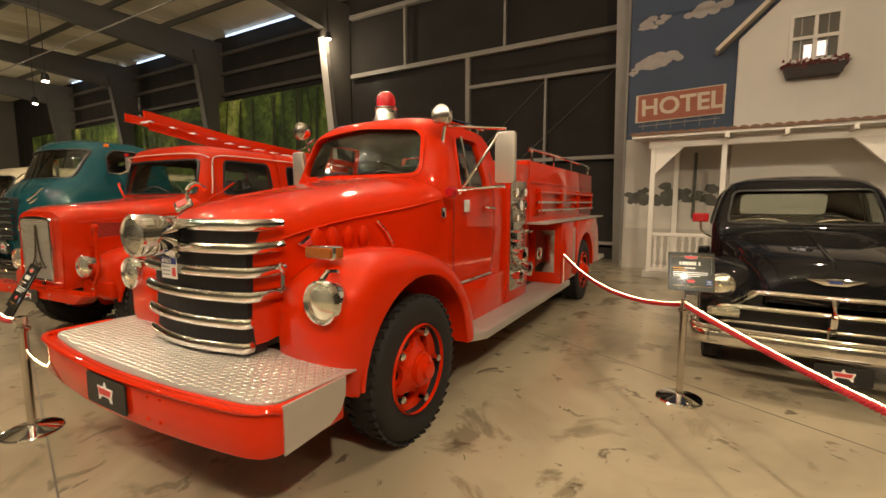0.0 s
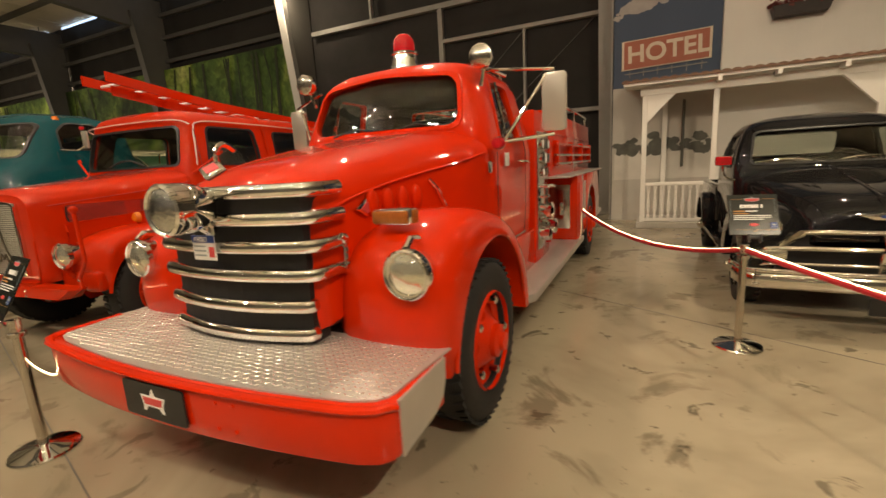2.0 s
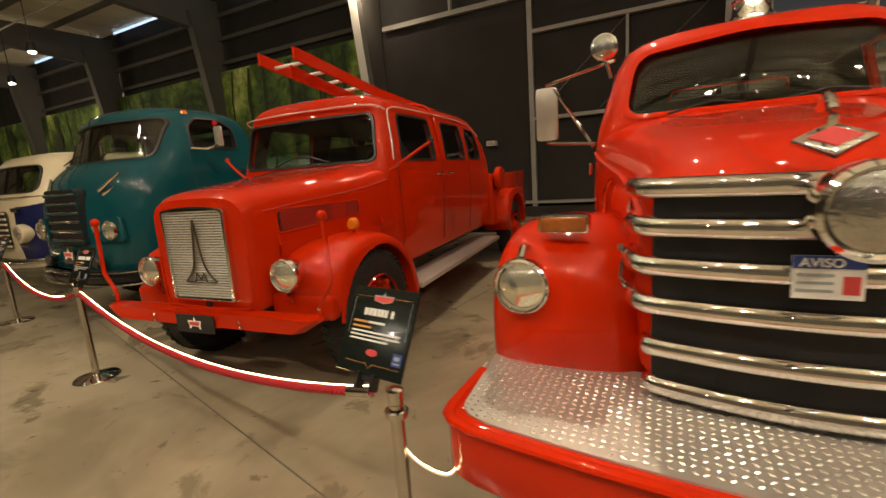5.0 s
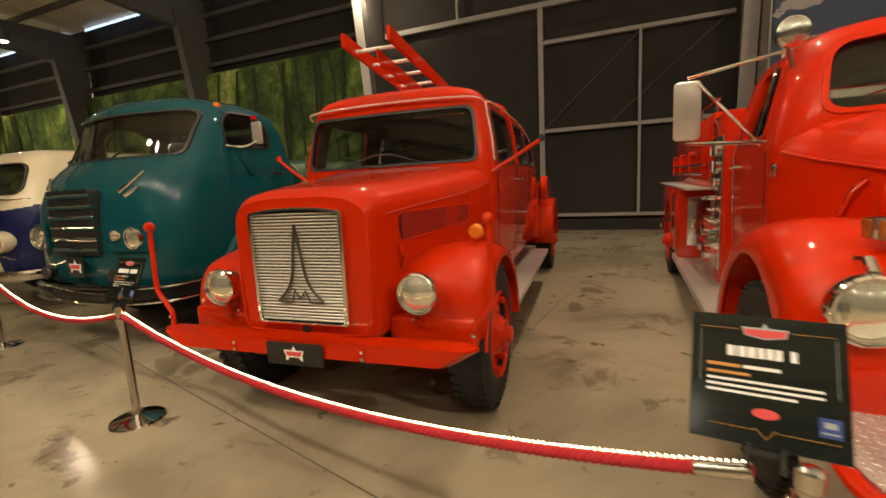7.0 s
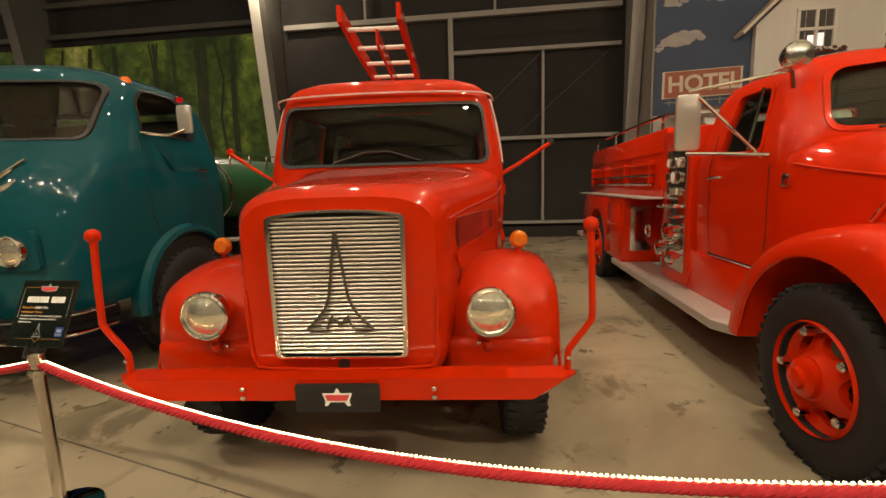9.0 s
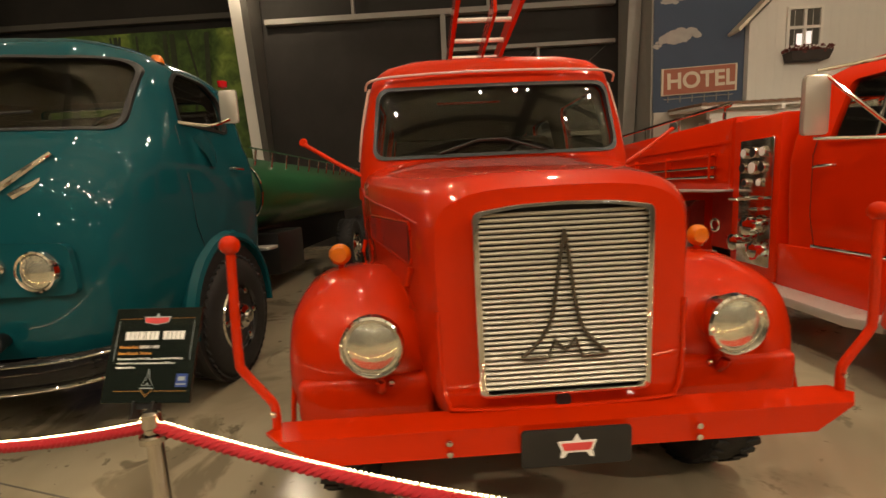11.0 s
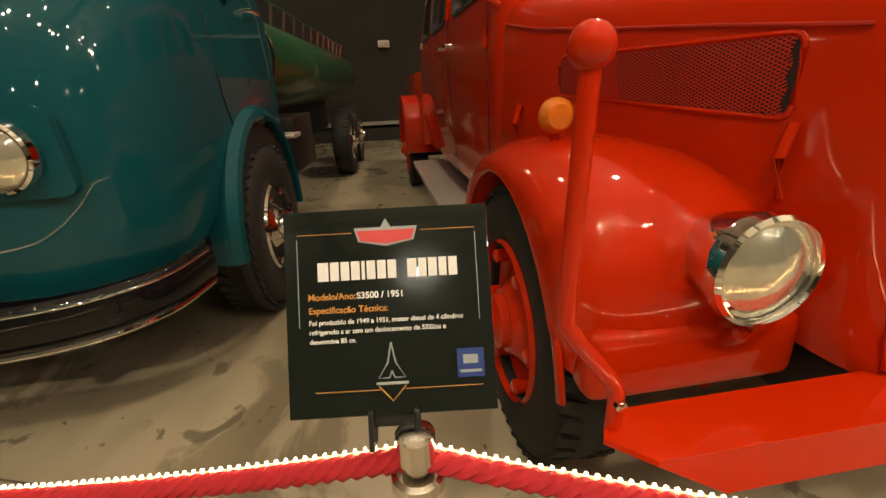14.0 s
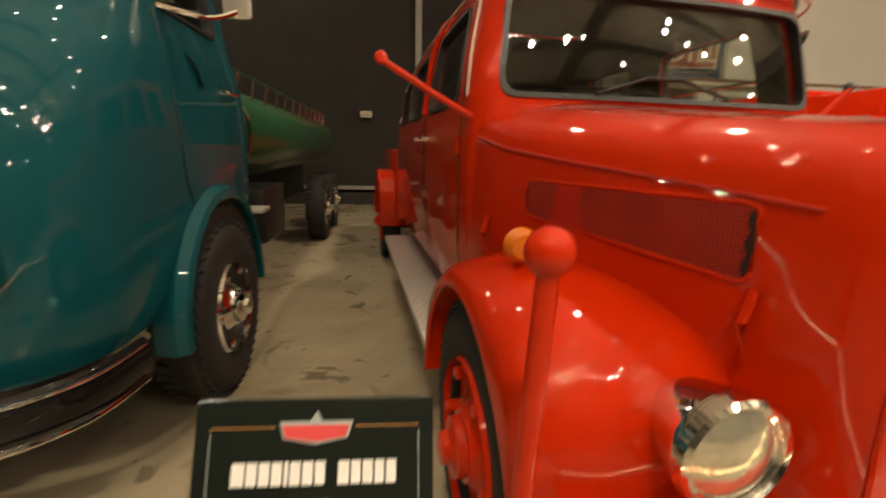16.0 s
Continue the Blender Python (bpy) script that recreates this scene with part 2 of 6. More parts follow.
def sweep(path, w, h=None, n=10, up=(0, 0, 1), bm=None, taper=None):
    """A tube of half width w and half height h along a path."""
    h = h or w
    path = [Vector(p) for p in path]
    rings = []
    for i, p in enumerate(path):
        d = (path[min(i + 1, len(path) - 1)] - path[max(i - 1, 0)]).normalized()
        s = d.cross(Vector(up))
        s = s.normalized() if s.length > 1e-4 else Vector((1, 0, 0))
        u = s.cross(d).normalized()
        k = taper[i] if taper else 1
        rings.append([tuple(p + s * w * k * math.cos(2 * math.pi * j / n) + u * h * k * math.sin(2 * math.pi * j / n)) for j in range(n)])
    return merge(bm, loft(rings))


def prism(poly, axis, a, b, bm=None, bev=0.0):
    """A flat polygon of (u, v) pushed from a to b along an axis: x takes (y, z), y takes (x, z), z takes (x, y)."""
    f = {"x": lambda u, v, w: (w, u, v), "y": lambda u, v, w: (u, w, v), "z": lambda u, v, w: (u, v, w)}[axis]
    own = loft([[f(u, v, w) for u, v in poly] for w in (a, b)])
    bmesh.ops.recalc_face_normals(own, faces=own.faces)
    if bev:
        es = [e for e in own.edges if len(e.link_faces) == 2 and e.calc_face_angle(0) > 0.7]
        bmesh.ops.bevel(own, geom=es, offset=bev, segments=2, profile=0.5, affect="EDGES")
    return merge(bm, own)


def round_poly(pts, r, k=5):
    """Corners of a polygon rounded to radius r."""
    out = []
    n = len(pts)
    for i in range(n):
        p, a, b = Vector(pts[i]), Vector(pts[i - 1]), Vector(pts[(i + 1) % n])
        d1, d2 = (a - p), (b - p)
        rr = min(r, d1.length * 0.48, d2.length * 0.48)
        s, e = p + d1.normalized() * rr, p + d2.normalized() * rr
        for j in range(k + 1):
            t = j / k
            out.append(tuple(s * (1 - t) ** 2 + p * 2 * t * (1 - t) + e * t * t))
    return out


def plan_ring(z, hw, yf, yb, rf, rb, bow=0.0, m=6, k=6):
    """A rounded rectangle in plan whose front edge bows forward."""
    def fy(x):
        return yf + bow * (x / hw) ** 2
    pts = []
    xf = hw - rf
    for i in range(m + 1):
        x = -xf + 2 * xf * i / m
        pts.append((x, fy(x)))
    yc = fy(xf) + rf
    for i in range(1, k + 1):
        a = -math.pi / 2 + math.pi / 2 * i / k
        pts.append((xf + rf * math.cos(a), yc + rf * math.sin(a)))
    for i in range(1, m + 1):
        pts.append((hw, yc + (yb - rb - yc) * i / m))
    for i in range(1, k + 1):
        a = math.pi / 2 * i / k
        pts.append((hw - rb + rb * math.cos(a), yb - rb + rb * math.sin(a)))
    for i in range(1, m + 1):
        pts.append((hw - rb - 2 * (hw - rb) * i / m, yb))
    for i in range(1, k + 1):
        a = math.pi / 2 + math.pi / 2 * i / k
        pts.append((-hw + rb + rb * math.cos(a), yb - rb + rb * math.sin(a)))
    for i in range(1, m + 1):
        pts.append((-hw, yb - rb + (yc - yb + rb) * i / m))
    for i in range(1, k):
        a = math.pi + math.pi / 2 * i / k
        pts.append((-xf + rf * math.cos(a), yc + rf * math.sin(a)))
    return [(x, y, z) for x, y in pts]


def cut(a, b, op="DIFFERENCE"):
    """Boolean of two bmeshes; both are used up."""
    obs = []
    for bm in (a, b):
        if not bm.faces.layers.int.get("solid"):
            bmesh.ops.recalc_face_normals(bm, faces=bm.faces)
        me = bpy.data.meshes.new("tmp")
        bm.to_mesh(me)
        bm.free()
        obs.append(new("tmp", me))
    md = obs[0].modifiers.new("b", "BOOLEAN")
    md.operation, md.object, md.solver = op, obs[1], "EXACT"
    dg = bpy.context.evaluated_depsgraph_get()
    me = bpy.data.meshes.new_from_object(obs[0].evaluated_get(dg))
    out = bmesh.new()
    out.from_mesh(me)
    if not out.faces.layers.int.get("solid"):
        out.faces.layers.int.new("solid")
    for o in obs:
        d = o.data
        bpy.data.objects.remove(o)
        bpy.data.meshes.remove(d)
    bpy.data.meshes.remove(me)
    return out


def interp(table, v):
    """Smooth values from rows (key, a, b, ...) at key v."""
    if v <= table[0][0]:
        return table[0][1:]
    for r0, r1 in zip(table, table[1:]):
        if v <= r1[0]:
            t = (v - r0[0]) / (r1[0] - r0[0])
            return tuple(p + (q - p) * t for p, q in zip(r0[1:], r1[1:]))
    return table[-1][1:]


def scaled(poly, c, s):
    return [(c[0] + (u - c[0]) * s, c[1] + (v - c[1]) * s) for u, v in poly]


def words(text, size, m, parent, matrix, name="lettering", align="LEFT", depth=0.0008, bold=0.0):
    cu = bpy.data.curves.new(name, "FONT")
    cu.body, cu.size, cu.align_x, cu.extrude, cu.offset = text, size, align, depth, bold
    cu.materials.append(m)
    tmp = new("tmp", cu)
    dg = bpy.context.evaluated_depsgraph_get()
    me = bpy.data.meshes.new_from_object(tmp.evaluated_get(dg))
    bpy.data.objects.remove(tmp)
    bpy.data.curves.remove(cu)
    me.materials.clear()
    me.materials.append(m)
    ob = new(name, me)
    ob.parent = parent
    ob.matrix_basis = matrix
    return ob


# ---------------------------------------------------------------- the hall
def hall():
    fl = link("floor", box(-44, 14, -12, 13.0, -0.12, 0), FLOOR, smooth=False)
    tagged(fl, "polished beige concrete floor with dark stains", "floor", kind="structure")
    # thin dark lines across the floor
    jm = mat("floor_line_dark", (0.10, 0.085, 0.065), 0.6, vary=0.3)
    jb = bmesh.new()
    for a, b in (((-9.5, 2.63), (-2.2, 0.68)), ((-1.6, 4.99), (3.2, 2.5)), ((-5.2, 3.2), (-4.0, 12.5)), ((-14, 1.2), (-9.6, 2.66))):
        d = Vector((b[0] - a[0], b[1] - a[1])).normalized() * 0.0045
        prism([(a[0] - d.y, a[1] + d.x), (a[0] + d.y, a[1] - d.x), (b[0] + d.y, b[1] - d.x), (b[0] - d.y, b[1] + d.x)], "z", 0.0, 0.0015, bm=jb)
    tagged(link("floor_line", jb, jm, fl, smooth=False), kind="structure")
    # back wall: dark lining with folds
    rows = []
    for z in (0.0, 9.4):
        rows.append([(-44 + i * 0.28, 12.86 + 0.018 * math.sin(i * 1.9) + (0.03 if i % 9 == 0 else 0), z) for i in range(int(58 / 0.28))])
    wb = loft(rows, closed=False)
    ext = bmesh.ops.extrude_face_region(wb, geom=wb.faces[:])
    bmesh.ops.translate(wb, vec=(0, 0.2, 0), verts=[v for v in ext["geom"] if isinstance(v, bmesh.types.BMVert)])
    tagged(link("wall_north", wb, DARKWALL), "dark charcoal lined hall wall", "wall", kind="structure")
    tagged(link("wall_south", box(-44, 14, -12.3, -12, 0, 10.5), PALEWALL), "plain dark hall wall", "wall", kind="structure")
    tagged(link("wall_west", box(-44.3, -44, -12, 13, 0, 10.5), PALEWALL), "plain dark hall wall", "wall", kind="structure")
    tagged(link("wall_east", box(14, 14.3, -12, 13, 0, 10.5), PALEWALL), "plain dark hall wall", "wall", kind="structure")
    # roof: panels with recessed seams, sloping up from the eaves
    def zr(y):
        return 8.85 - (12.7 - y) * 0.02
    rb = bmesh.new()
    x = -44.0
    while x < 14:
        y = 12.6
        while y > -12:
            y2 = max(y - 2.05, -12)
            loft([[(x + 0.02, y, zr(y)), (x + 1.23, y, zr(y)), (x + 1.23, y2 + 0.05, zr(y2 + 0.05)), (x + 0.02, y2 + 0.05, zr(y2 + 0.05))],
                  [(x + 0.02, y, zr(y) + 0.05), (x + 1.23, y, zr(y) + 0.05), (x + 1.23, y2 + 0.05, zr(y2) + 0.05), (x + 0.02, y2 + 0.05, zr(y2) + 0.05)]], bm=rb)
            y = y2
        x += 1.25
    loft([[(-44, 12.9, zr(12.9) + 0.08), (14, 12.9, zr(12.9) + 0.08), (14, -12, zr(-12) + 0.08), (-44, -12, zr(-12) + 0.08)],
          [(-44, 12.9, zr(12.9) + 0.2), (14, 12.9, zr(12.9) + 0.2), (14, -12, zr(-12) + 0.2), (-44, -12, zr(-12) + 0.2)]], bm=rb)
    tagged(link("ceiling", rb, CEIL, smooth=False), "pale insulated roof panels between purlins", "ceiling", kind="structure")
    # purlins along the hall
    y = 10.5
    while y > -12:
        tagged(link("trim_purlin", box(-44, 14, y - 0.05, y + 0.05, zr(y) - 0.2, zr(y)), BEAM, smooth=False), "grey steel purlin under the roof", "beam", kind="structure")
        y -= 2.05
    # tapered portal frames
    for cx in (7.9, -1.75, -11.35, -18.9, -26.4, -34):
        fr = bmesh.new()
        prism([(12.8, 0), (12.8, 8.6), (11.45, 8.6), (12.45, 0)], "x", cx - 0.012, cx + 0.012, bm=fr)
        loft([[(cx - 0.15, 12.45, 0), (cx + 0.15, 12.45, 0), (cx + 0.15, 12.43, 0), (cx - 0.15, 12.43, 0)],
              [(cx - 0.15, 11.45, 8.0), (cx + 0.15, 11.45, 8.0), (cx + 0.15, 11.43, 8.0), (cx - 0.15, 11.43, 8.0)]], bm=fr)
        # columns left of x = -5 take the darker grey
        tagged(link("column_frame", fr, GALV if cx > -5 else BEAM, smooth=False), "tapered grey steel portal column", "column", kind="structure")
        ra = prism([(12.8, zr(12.8) - 0.2), (12.8, 7.2), (11.4, 7.45), (6, zr(6) - 0.9), (-12, zr(-12) - 0.9), (-12, zr(-12) - 0.2)], "x", cx - 0.015, cx + 0.015)
        loft([[(cx - 0.15, 11.4, 7.45), (cx + 0.15, 11.4, 7.45), (cx + 0.15, 11.4, 7.43), (cx - 0.15, 11.4, 7.43)],
              [(cx - 0.15, 6, zr(6) - 0.9), (cx + 0.15, 6, zr(6) - 0.9), (cx + 0.15, 6, zr(6) - 0.92), (cx - 0.15, 6, zr(6) - 0.92)],
              [(cx - 0.15, -12, zr(-12) - 0.9), (cx + 0.15, -12, zr(-12) - 0.9), (cx + 0.15, -12, zr(-12) - 0.92), (cx - 0.15, -12, zr(-12) - 0.92)]], bm=ra)
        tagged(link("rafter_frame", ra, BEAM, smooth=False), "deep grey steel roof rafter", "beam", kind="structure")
    # girts and posts on the wall
    def girt(x0, x1, z, s=0.07):
        g = box(x0, x1, 12.62, 12.80, z - s, z + s, 0.006)
        # rails that end left of x = -11 take the darker grey
        tagged(link("girt_trim", g, GALV if x1 > -11 else BEAM, smooth=False), "grey horizontal steel wall rail", "rail", kind="structure")
    girt(-11.2, -1.9, 0.42, 0.04)
    girt(-6.35, -1.9, 2.78, 0.05)
    girt(-6.35, -1.9, 5.12, 0.05)
    girt(-11.2, -1.9, 6.1)
    girt(-11.2, -1.9, 8.15)
    girt(-34, -11.5, 7.25)
    girt(-34, -11.5, 6.35)
    girt(-34, -11.5, 8.1)
    for px, z0, z1, s in ((-3.92, 0.42, 5.1, 0.035), (-6.42, 0.0, 6.1, 0.07), (-8.8, 6.1, 8.1, 0.035), (-5.2, 6.1, 8.1, 0.035)):
        tagged(link("post_trim", box(px - s, px + s, 12.64, 12.78, z0, z1, 0.004), GALV, smooth=False), "pale grey upright steel wall post", "post", kind="structure")
    for a, b in (((-2.1, 12.75, 5.05), (-4.6, 12.75, 2.9)), ((-3.95, 12.75, 5.05), (-6.3, 12.75, 2.9))):
        tagged(link("brace_trim", sweep([a, b], 0.012, n=6), BEAM), "thin diagonal steel tie rod", "brace", kind="structure")
    tagged(link("baseboard", box(-11.2, -1.9, 12.6, 12.82, 0, 0.30, 0.004), DARKWALL, smooth=False), "dark wall base strip", "baseboard", kind="structure")
    nt_ = Thing("wall_notice", "small pale printed notice on the dark wall", "notice", -7.70, 12.70)
    nt_.part("notice_card", box(-0.13, 0.13, 12.60, 12.88, 2.16, 2.30, 0.003), SIGNCREAM, smooth=False)
    for k in range(3):
        nt_.part("print_line", box(-0.10, 0.10, 12.597, 12.60, 2.185 + k * 0.035, 2.197 + k * 0.035), BLACK, smooth=False)
    # eave daylight
    db = bmesh.new()
    x = -34.0
    while x < -12.2:
        if min(abs(x - c) for c in (-18.9, -26.4, -34)) > 0.6:
            box(x, x + 0.13, 12.52, 12.56, 8.72, 8.80, bm=db)
        x += 0.17
    tagged(link("eave_gap_trim", db, DAYGAP, smooth=False), "cold daylight showing through slots under the eaves", "light gap", kind="structure")
    # forest print hung on the wall
    fb = loft([[(-40 + i * 0.5, 12.52 + 0.02 * math.sin(i * 1.3), z) for i in range(58)] for z in (0.3, 2.0, 4.0, 6.0)], closed=False)
    fo = link("forest_mural", fb, FOREST)
    tagged(fo, "large printed banner of a sunlit green forest", "mural", kind="structure")
    tb = bmesh.new()
    rnd = random.Random(4)
    for i in range(30):
        x = -39 + rnd.random() * 27
        w = rnd.uniform(0.04, 0.13)
        path = [(x + rnd.uniform(-0.03, 0.03) * k, 12.475, 0.4 + k * 1.1) for k in range(6)]
        sweep(path, w, 0.004, n=6, up=(0, 1, 0), bm=tb, taper=[1, 0.95, 0.9, 0.85, 0.7, 0.6])
    link("printed_trunk", tb, mat("printed_bark", (0.035, 0.045, 0.02), 0.75, vary=0.5, scale=4), fo)
    # uplight on the wall column, put in as a white sheet over its face
    tagged(link("column_lit_face", loft([[(-11.63, 12.40 - 1.0 * z / 8, z), (-11.36, 12.40 - 1.0 * z / 8, z), (-11.36, 12.42 - z / 8, z), (-11.63, 12.42 - z / 8, z)] for z in (0.0, 4.0, 7.2)]), WHITEWALL, smooth=False),
           "lit face of the wall column put in as a pale strip", "column", kind="structure")


hall()


# lamps of the hall: small bright heads on tracks
def hall_lamp(x, y, z, watts, size=0.09, drop=0.35, spot=None):
    t = Thing("track_spotlight", "small bright warm spotlight hanging from the roof", "spotlight", x, y, "hall spotlights")
    t.part("bulb", turned([(0, -0.02), (size * 0.8, -0.015), (size, 0.03), (0.0, 0.05)], (0, y, z), n=16), BULB)
    t.part("housing", turned([(size * 1.15, -0.0), (size * 1.25, 0.06), (size * 0.9, 0.22), (0.02, 0.26), (0.0, 0.27)], (0, y, z), n=16), BLACK)
    t.part("stem", sweep([(0, y, z + 0.24), (0, y, z + 0.24 + drop)], 0.012, n=6), BLACK)
    d = bpy.data.lights.new("spot_glow", "SPOT" if spot else "POINT")
    if spot:
        d.spot_size, d.spot_blend = radians(spot), 0.7
    d.energy, d.color, d.shadow_soft_size = watts, WARM, 0.09
    lo = new("spot_glow", d)
    lo.matrix_world = look((x, y, z - 0.06), (x, y - 0.001, z - 5))
    return t


SPARK = mat("small_lamp_bulb", (1, 0.95, 0.85), 0.4, emit=(1.0, 0.86, 0.66), power=130.0)


def small_lamp(x, y, z):
    t = Thing("small_spotlight", "small warm lamp head hanging from the roof", "spotlight", x, y, "small hall lamps")
    t.part("bulb", turned([(0, -0.022), (0.026, -0.012), (0.034, 0.006), (0, 0.012)], (0, y, z), n=10), SPARK)
    t.part("housing", turned([(0.038, 0.005), (0.042, 0.05), (0.03, 0.12), (0, 0.13)], (0, y, z), n=10), BLACK)
    d = bpy.data.lights.new("small_glow", "POINT")
    d.energy, d.color, d.shadow_soft_size = 30, (1.0, 0.86, 0.68), 0.05
    new("small_glow", d).location = (x, y, z - 0.05)
    t.part("stem", sweep([(0, y, z + 0.12), (0, y, 8.85 - (12.7 - y) * 0.02)], 0.006, n=5), BLACK)


for lx, ly, lz, w, cone in ((-11.0, 11.35, 7.0, 150, 0), (-17.3, 5.85, 5.2, 40, 0), (-26.5, 12.0, 6.1, 260, 0), (-21.5, 6.9, 5.2, 130, 0), (-31.0, 6.2, 5.3, 380, 0), (-37.5, 5.0, 5.4, 380, 0),
                            (1.9, 6.4, 6.6, 620, 125), (-4.3, 6.0, 6.8, 760, 120), (-7.9, 6.6, 6.8, 240, 120),
                            (3.3, -2.2, 6.6, 1450, 0), (-3.4, -3.2, 6.6, 270, 0), (-7.9, -2.2, 6.6, 620, 0), (-13.0, -1.5, 6.6, 150, 0)):
    hall_lamp(lx, ly, lz, w, drop=8.85 - (12.7 - ly) * 0.02 - lz - 0.23, spot=cone)
# rows of small heads that give sparkle more than light
for row, (ly, lz, x0, step, count) in enumerate(((-0.9, 5.4, -10.6, 1.15, 12), (-5.0, 4.4, -11.2, 3.1, 5), (3.2, 6.9, -12.2, 1.7, 8), (-2.8, 6.2, -9.7, 2.1, 6))):
    for k in range(count):
        small_lamp(x0 + k * step + 0.3 * math.sin(k * 4.7 + 2 * row), ly + 0.55 * math.sin(k * 2.1 + row), lz + 0.3 * math.sin(k * 3.3 + row))
for a, b in (((-44, 5.85, 6.0), (4, 5.85, 6.0)),):
    tagged(link("lamp_track_trim", sweep([a, b], 0.02, n=6), GALV), "thin pale lamp track under the roof", "track", kind="structure")


# ---------------------------------------------------------------- vehicle parts
def tyre_bm(x, y, z, r, w, rim):
    h = w / 2
    bm = turned([(rim, -h * 0.8), (rim + 0.02, -h * 0.92), (r * 0.80, -h), (r * 0.93, -h * 0.93), (r * 0.985, -h * 0.72), (r, -h * 0.4), (r, h * 0.4), (r * 0.985, h * 0.72),
                 (r * 0.93, h * 0.93), (r * 0.80, h), (rim + 0.02, h * 0.92), (rim, h * 0.8)], (x, y, z), "x", 44, torus=True)
    return bm


def tread_bm(x, y, z, r, w):
    h = w / 2
    bm = bmesh.new()
    for i in range(44):
        a = 2 * math.pi * i / 44
        for s in (-1, 1):
            m = Matrix.Translation((x + s * h * 0.62, y, z)) @ Matrix.Rotation(a, 4, "X") @ Matrix.Translation((0, 0, r - 0.002)) @ Matrix.Rotation(s * 0.35, 4, "Z")
            bmesh.ops.create_cube(bm, size=1, matrix=m @ Matrix.Diagonal((h * 0.5, r * 0.085, 0.018, 1)))
    return bm


def wheel(t, x, y, z, r, w, rim, side, rim_mat, holes=5, hubcap=None, lugs=CHROME, gap=(0.13, 0.16)):
    """side: +1 when the outer face looks to +x."""
    ty = t.part("tyre", tyre_bm(x, y, z, r, w, rim * 0.97), RUBBER)
    tagged(t.part("tread", tread_bm(x, y, z, r, w), RUBBER, ty, smooth=False), kind="stuff")
    xo = x + side * w * 0.40
    prof = [(rim, 0.03), (rim * 1.03, 0.015), (rim * 0.99, -0.03), (rim * 0.88, -0.055), (rim * 0.80, -0.06), (rim * 0.52, -0.012), (rim * 0.42, 0.02), (rim * 0.40, 0.03), (rim * 0.1, 0.035)]
    disc = turned([(a, side * b) for a, b in prof] + [(rim * 0.1, -side * 0.05), (rim * 0.9, -side * 0.10)], (xo, y, z), "x", 36, torus=True)
    if holes:
        cb = bmesh.new()
        for i in range(holes):
            a = 2 * math.pi * (i + 0.5) / holes
            cy, cz = y + math.cos(a) * rim * 0.68, z + math.sin(a) * rim * 0.68
            e = [(rim * gap[0] * math.cos(q * math.pi / 6), rim * gap[1] * math.sin(q * math.pi / 6)) for q in range(12)]
            poly = [(cy + u * math.cos(a) - v * math.sin(a), cz + u * math.sin(a) + v * math.cos(a)) for u, v in e]
            prism(poly, "x", xo - 0.2, xo + 0.2, bm=cb)
        thick = turned([(a, side * b) for a, b in prof] + [(rim * 0.1, -side * 0.02), (rim * 0.4, -side * 0.02), (rim * 0.5, -side * 0.05), (rim * 0.8, -side * 0.10), (rim * 0.97, -side * 0.10)], (xo, y, z), "x", 36, torus=True)
        disc.free()
        disc = cut(thick, cb)
    rm = t.part("rim", disc, rim_mat, ty)
    hub = turned([(rim * 0.36, side * 0.02), (rim * 0.34, side * 0.06), (rim * 0.2, side * 0.075), (rim * 0.18, side * 0.10), (0, side * 0.11)], (xo, y, z), "x", 24)
    t.part("hub", hub, hubcap or rim_mat, ty)
    for i in range(holes or 6):
        a = 2 * math.pi * i / (holes or 6)
        cy, cz = y + math.cos(a) * rim * 0.82, z + math.sin(a) * rim * 0.82
        t.part("lug_nut", turned([(0.026, -side * 0.03), (0.026, side * 0.022), (0.018, side * 0.03), (0, side * 0.031)], (xo, cy, cz), "x", 8), lugs, ty)


def headlamp(t, x, y, z, r, deep=0.12, shell=CHROME, lip=True):
    """A round lamp whose lens looks to -y."""
    sh = t.part("headlamp", turned([(r * 1.05, 0.0), (r * 1.10, 0.008), (r * 1.10, 0.03), (r * 1.02, 0.035), (r * 0.98, deep * 0.5), (r * 0.8, deep), (r * 0.3, deep * 1.25), (0, deep * 1.27)], (x, y, z), "y", 32), shell)
    t.part("lens", turned([(0, -0.026), (r * 0.35, -0.022), (r * 0.7, -0.010), (r * 0.98, 0.006), (r * 0.98, 0.02), (0, 0.02)], (x, y, z), "y", 32), LENS, sh)
    t.part("lamp_rim", turned([(r * 0.96, -0.004), (r * 1.02, -0.014), (r * 1.10, -0.006), (r * 1.12, 0.014), (r * 1.0, 0.02), (r * 0.96, 0.01)], (x, y, z), "y", 32, torus=True), CHROME, sh)
    return sh


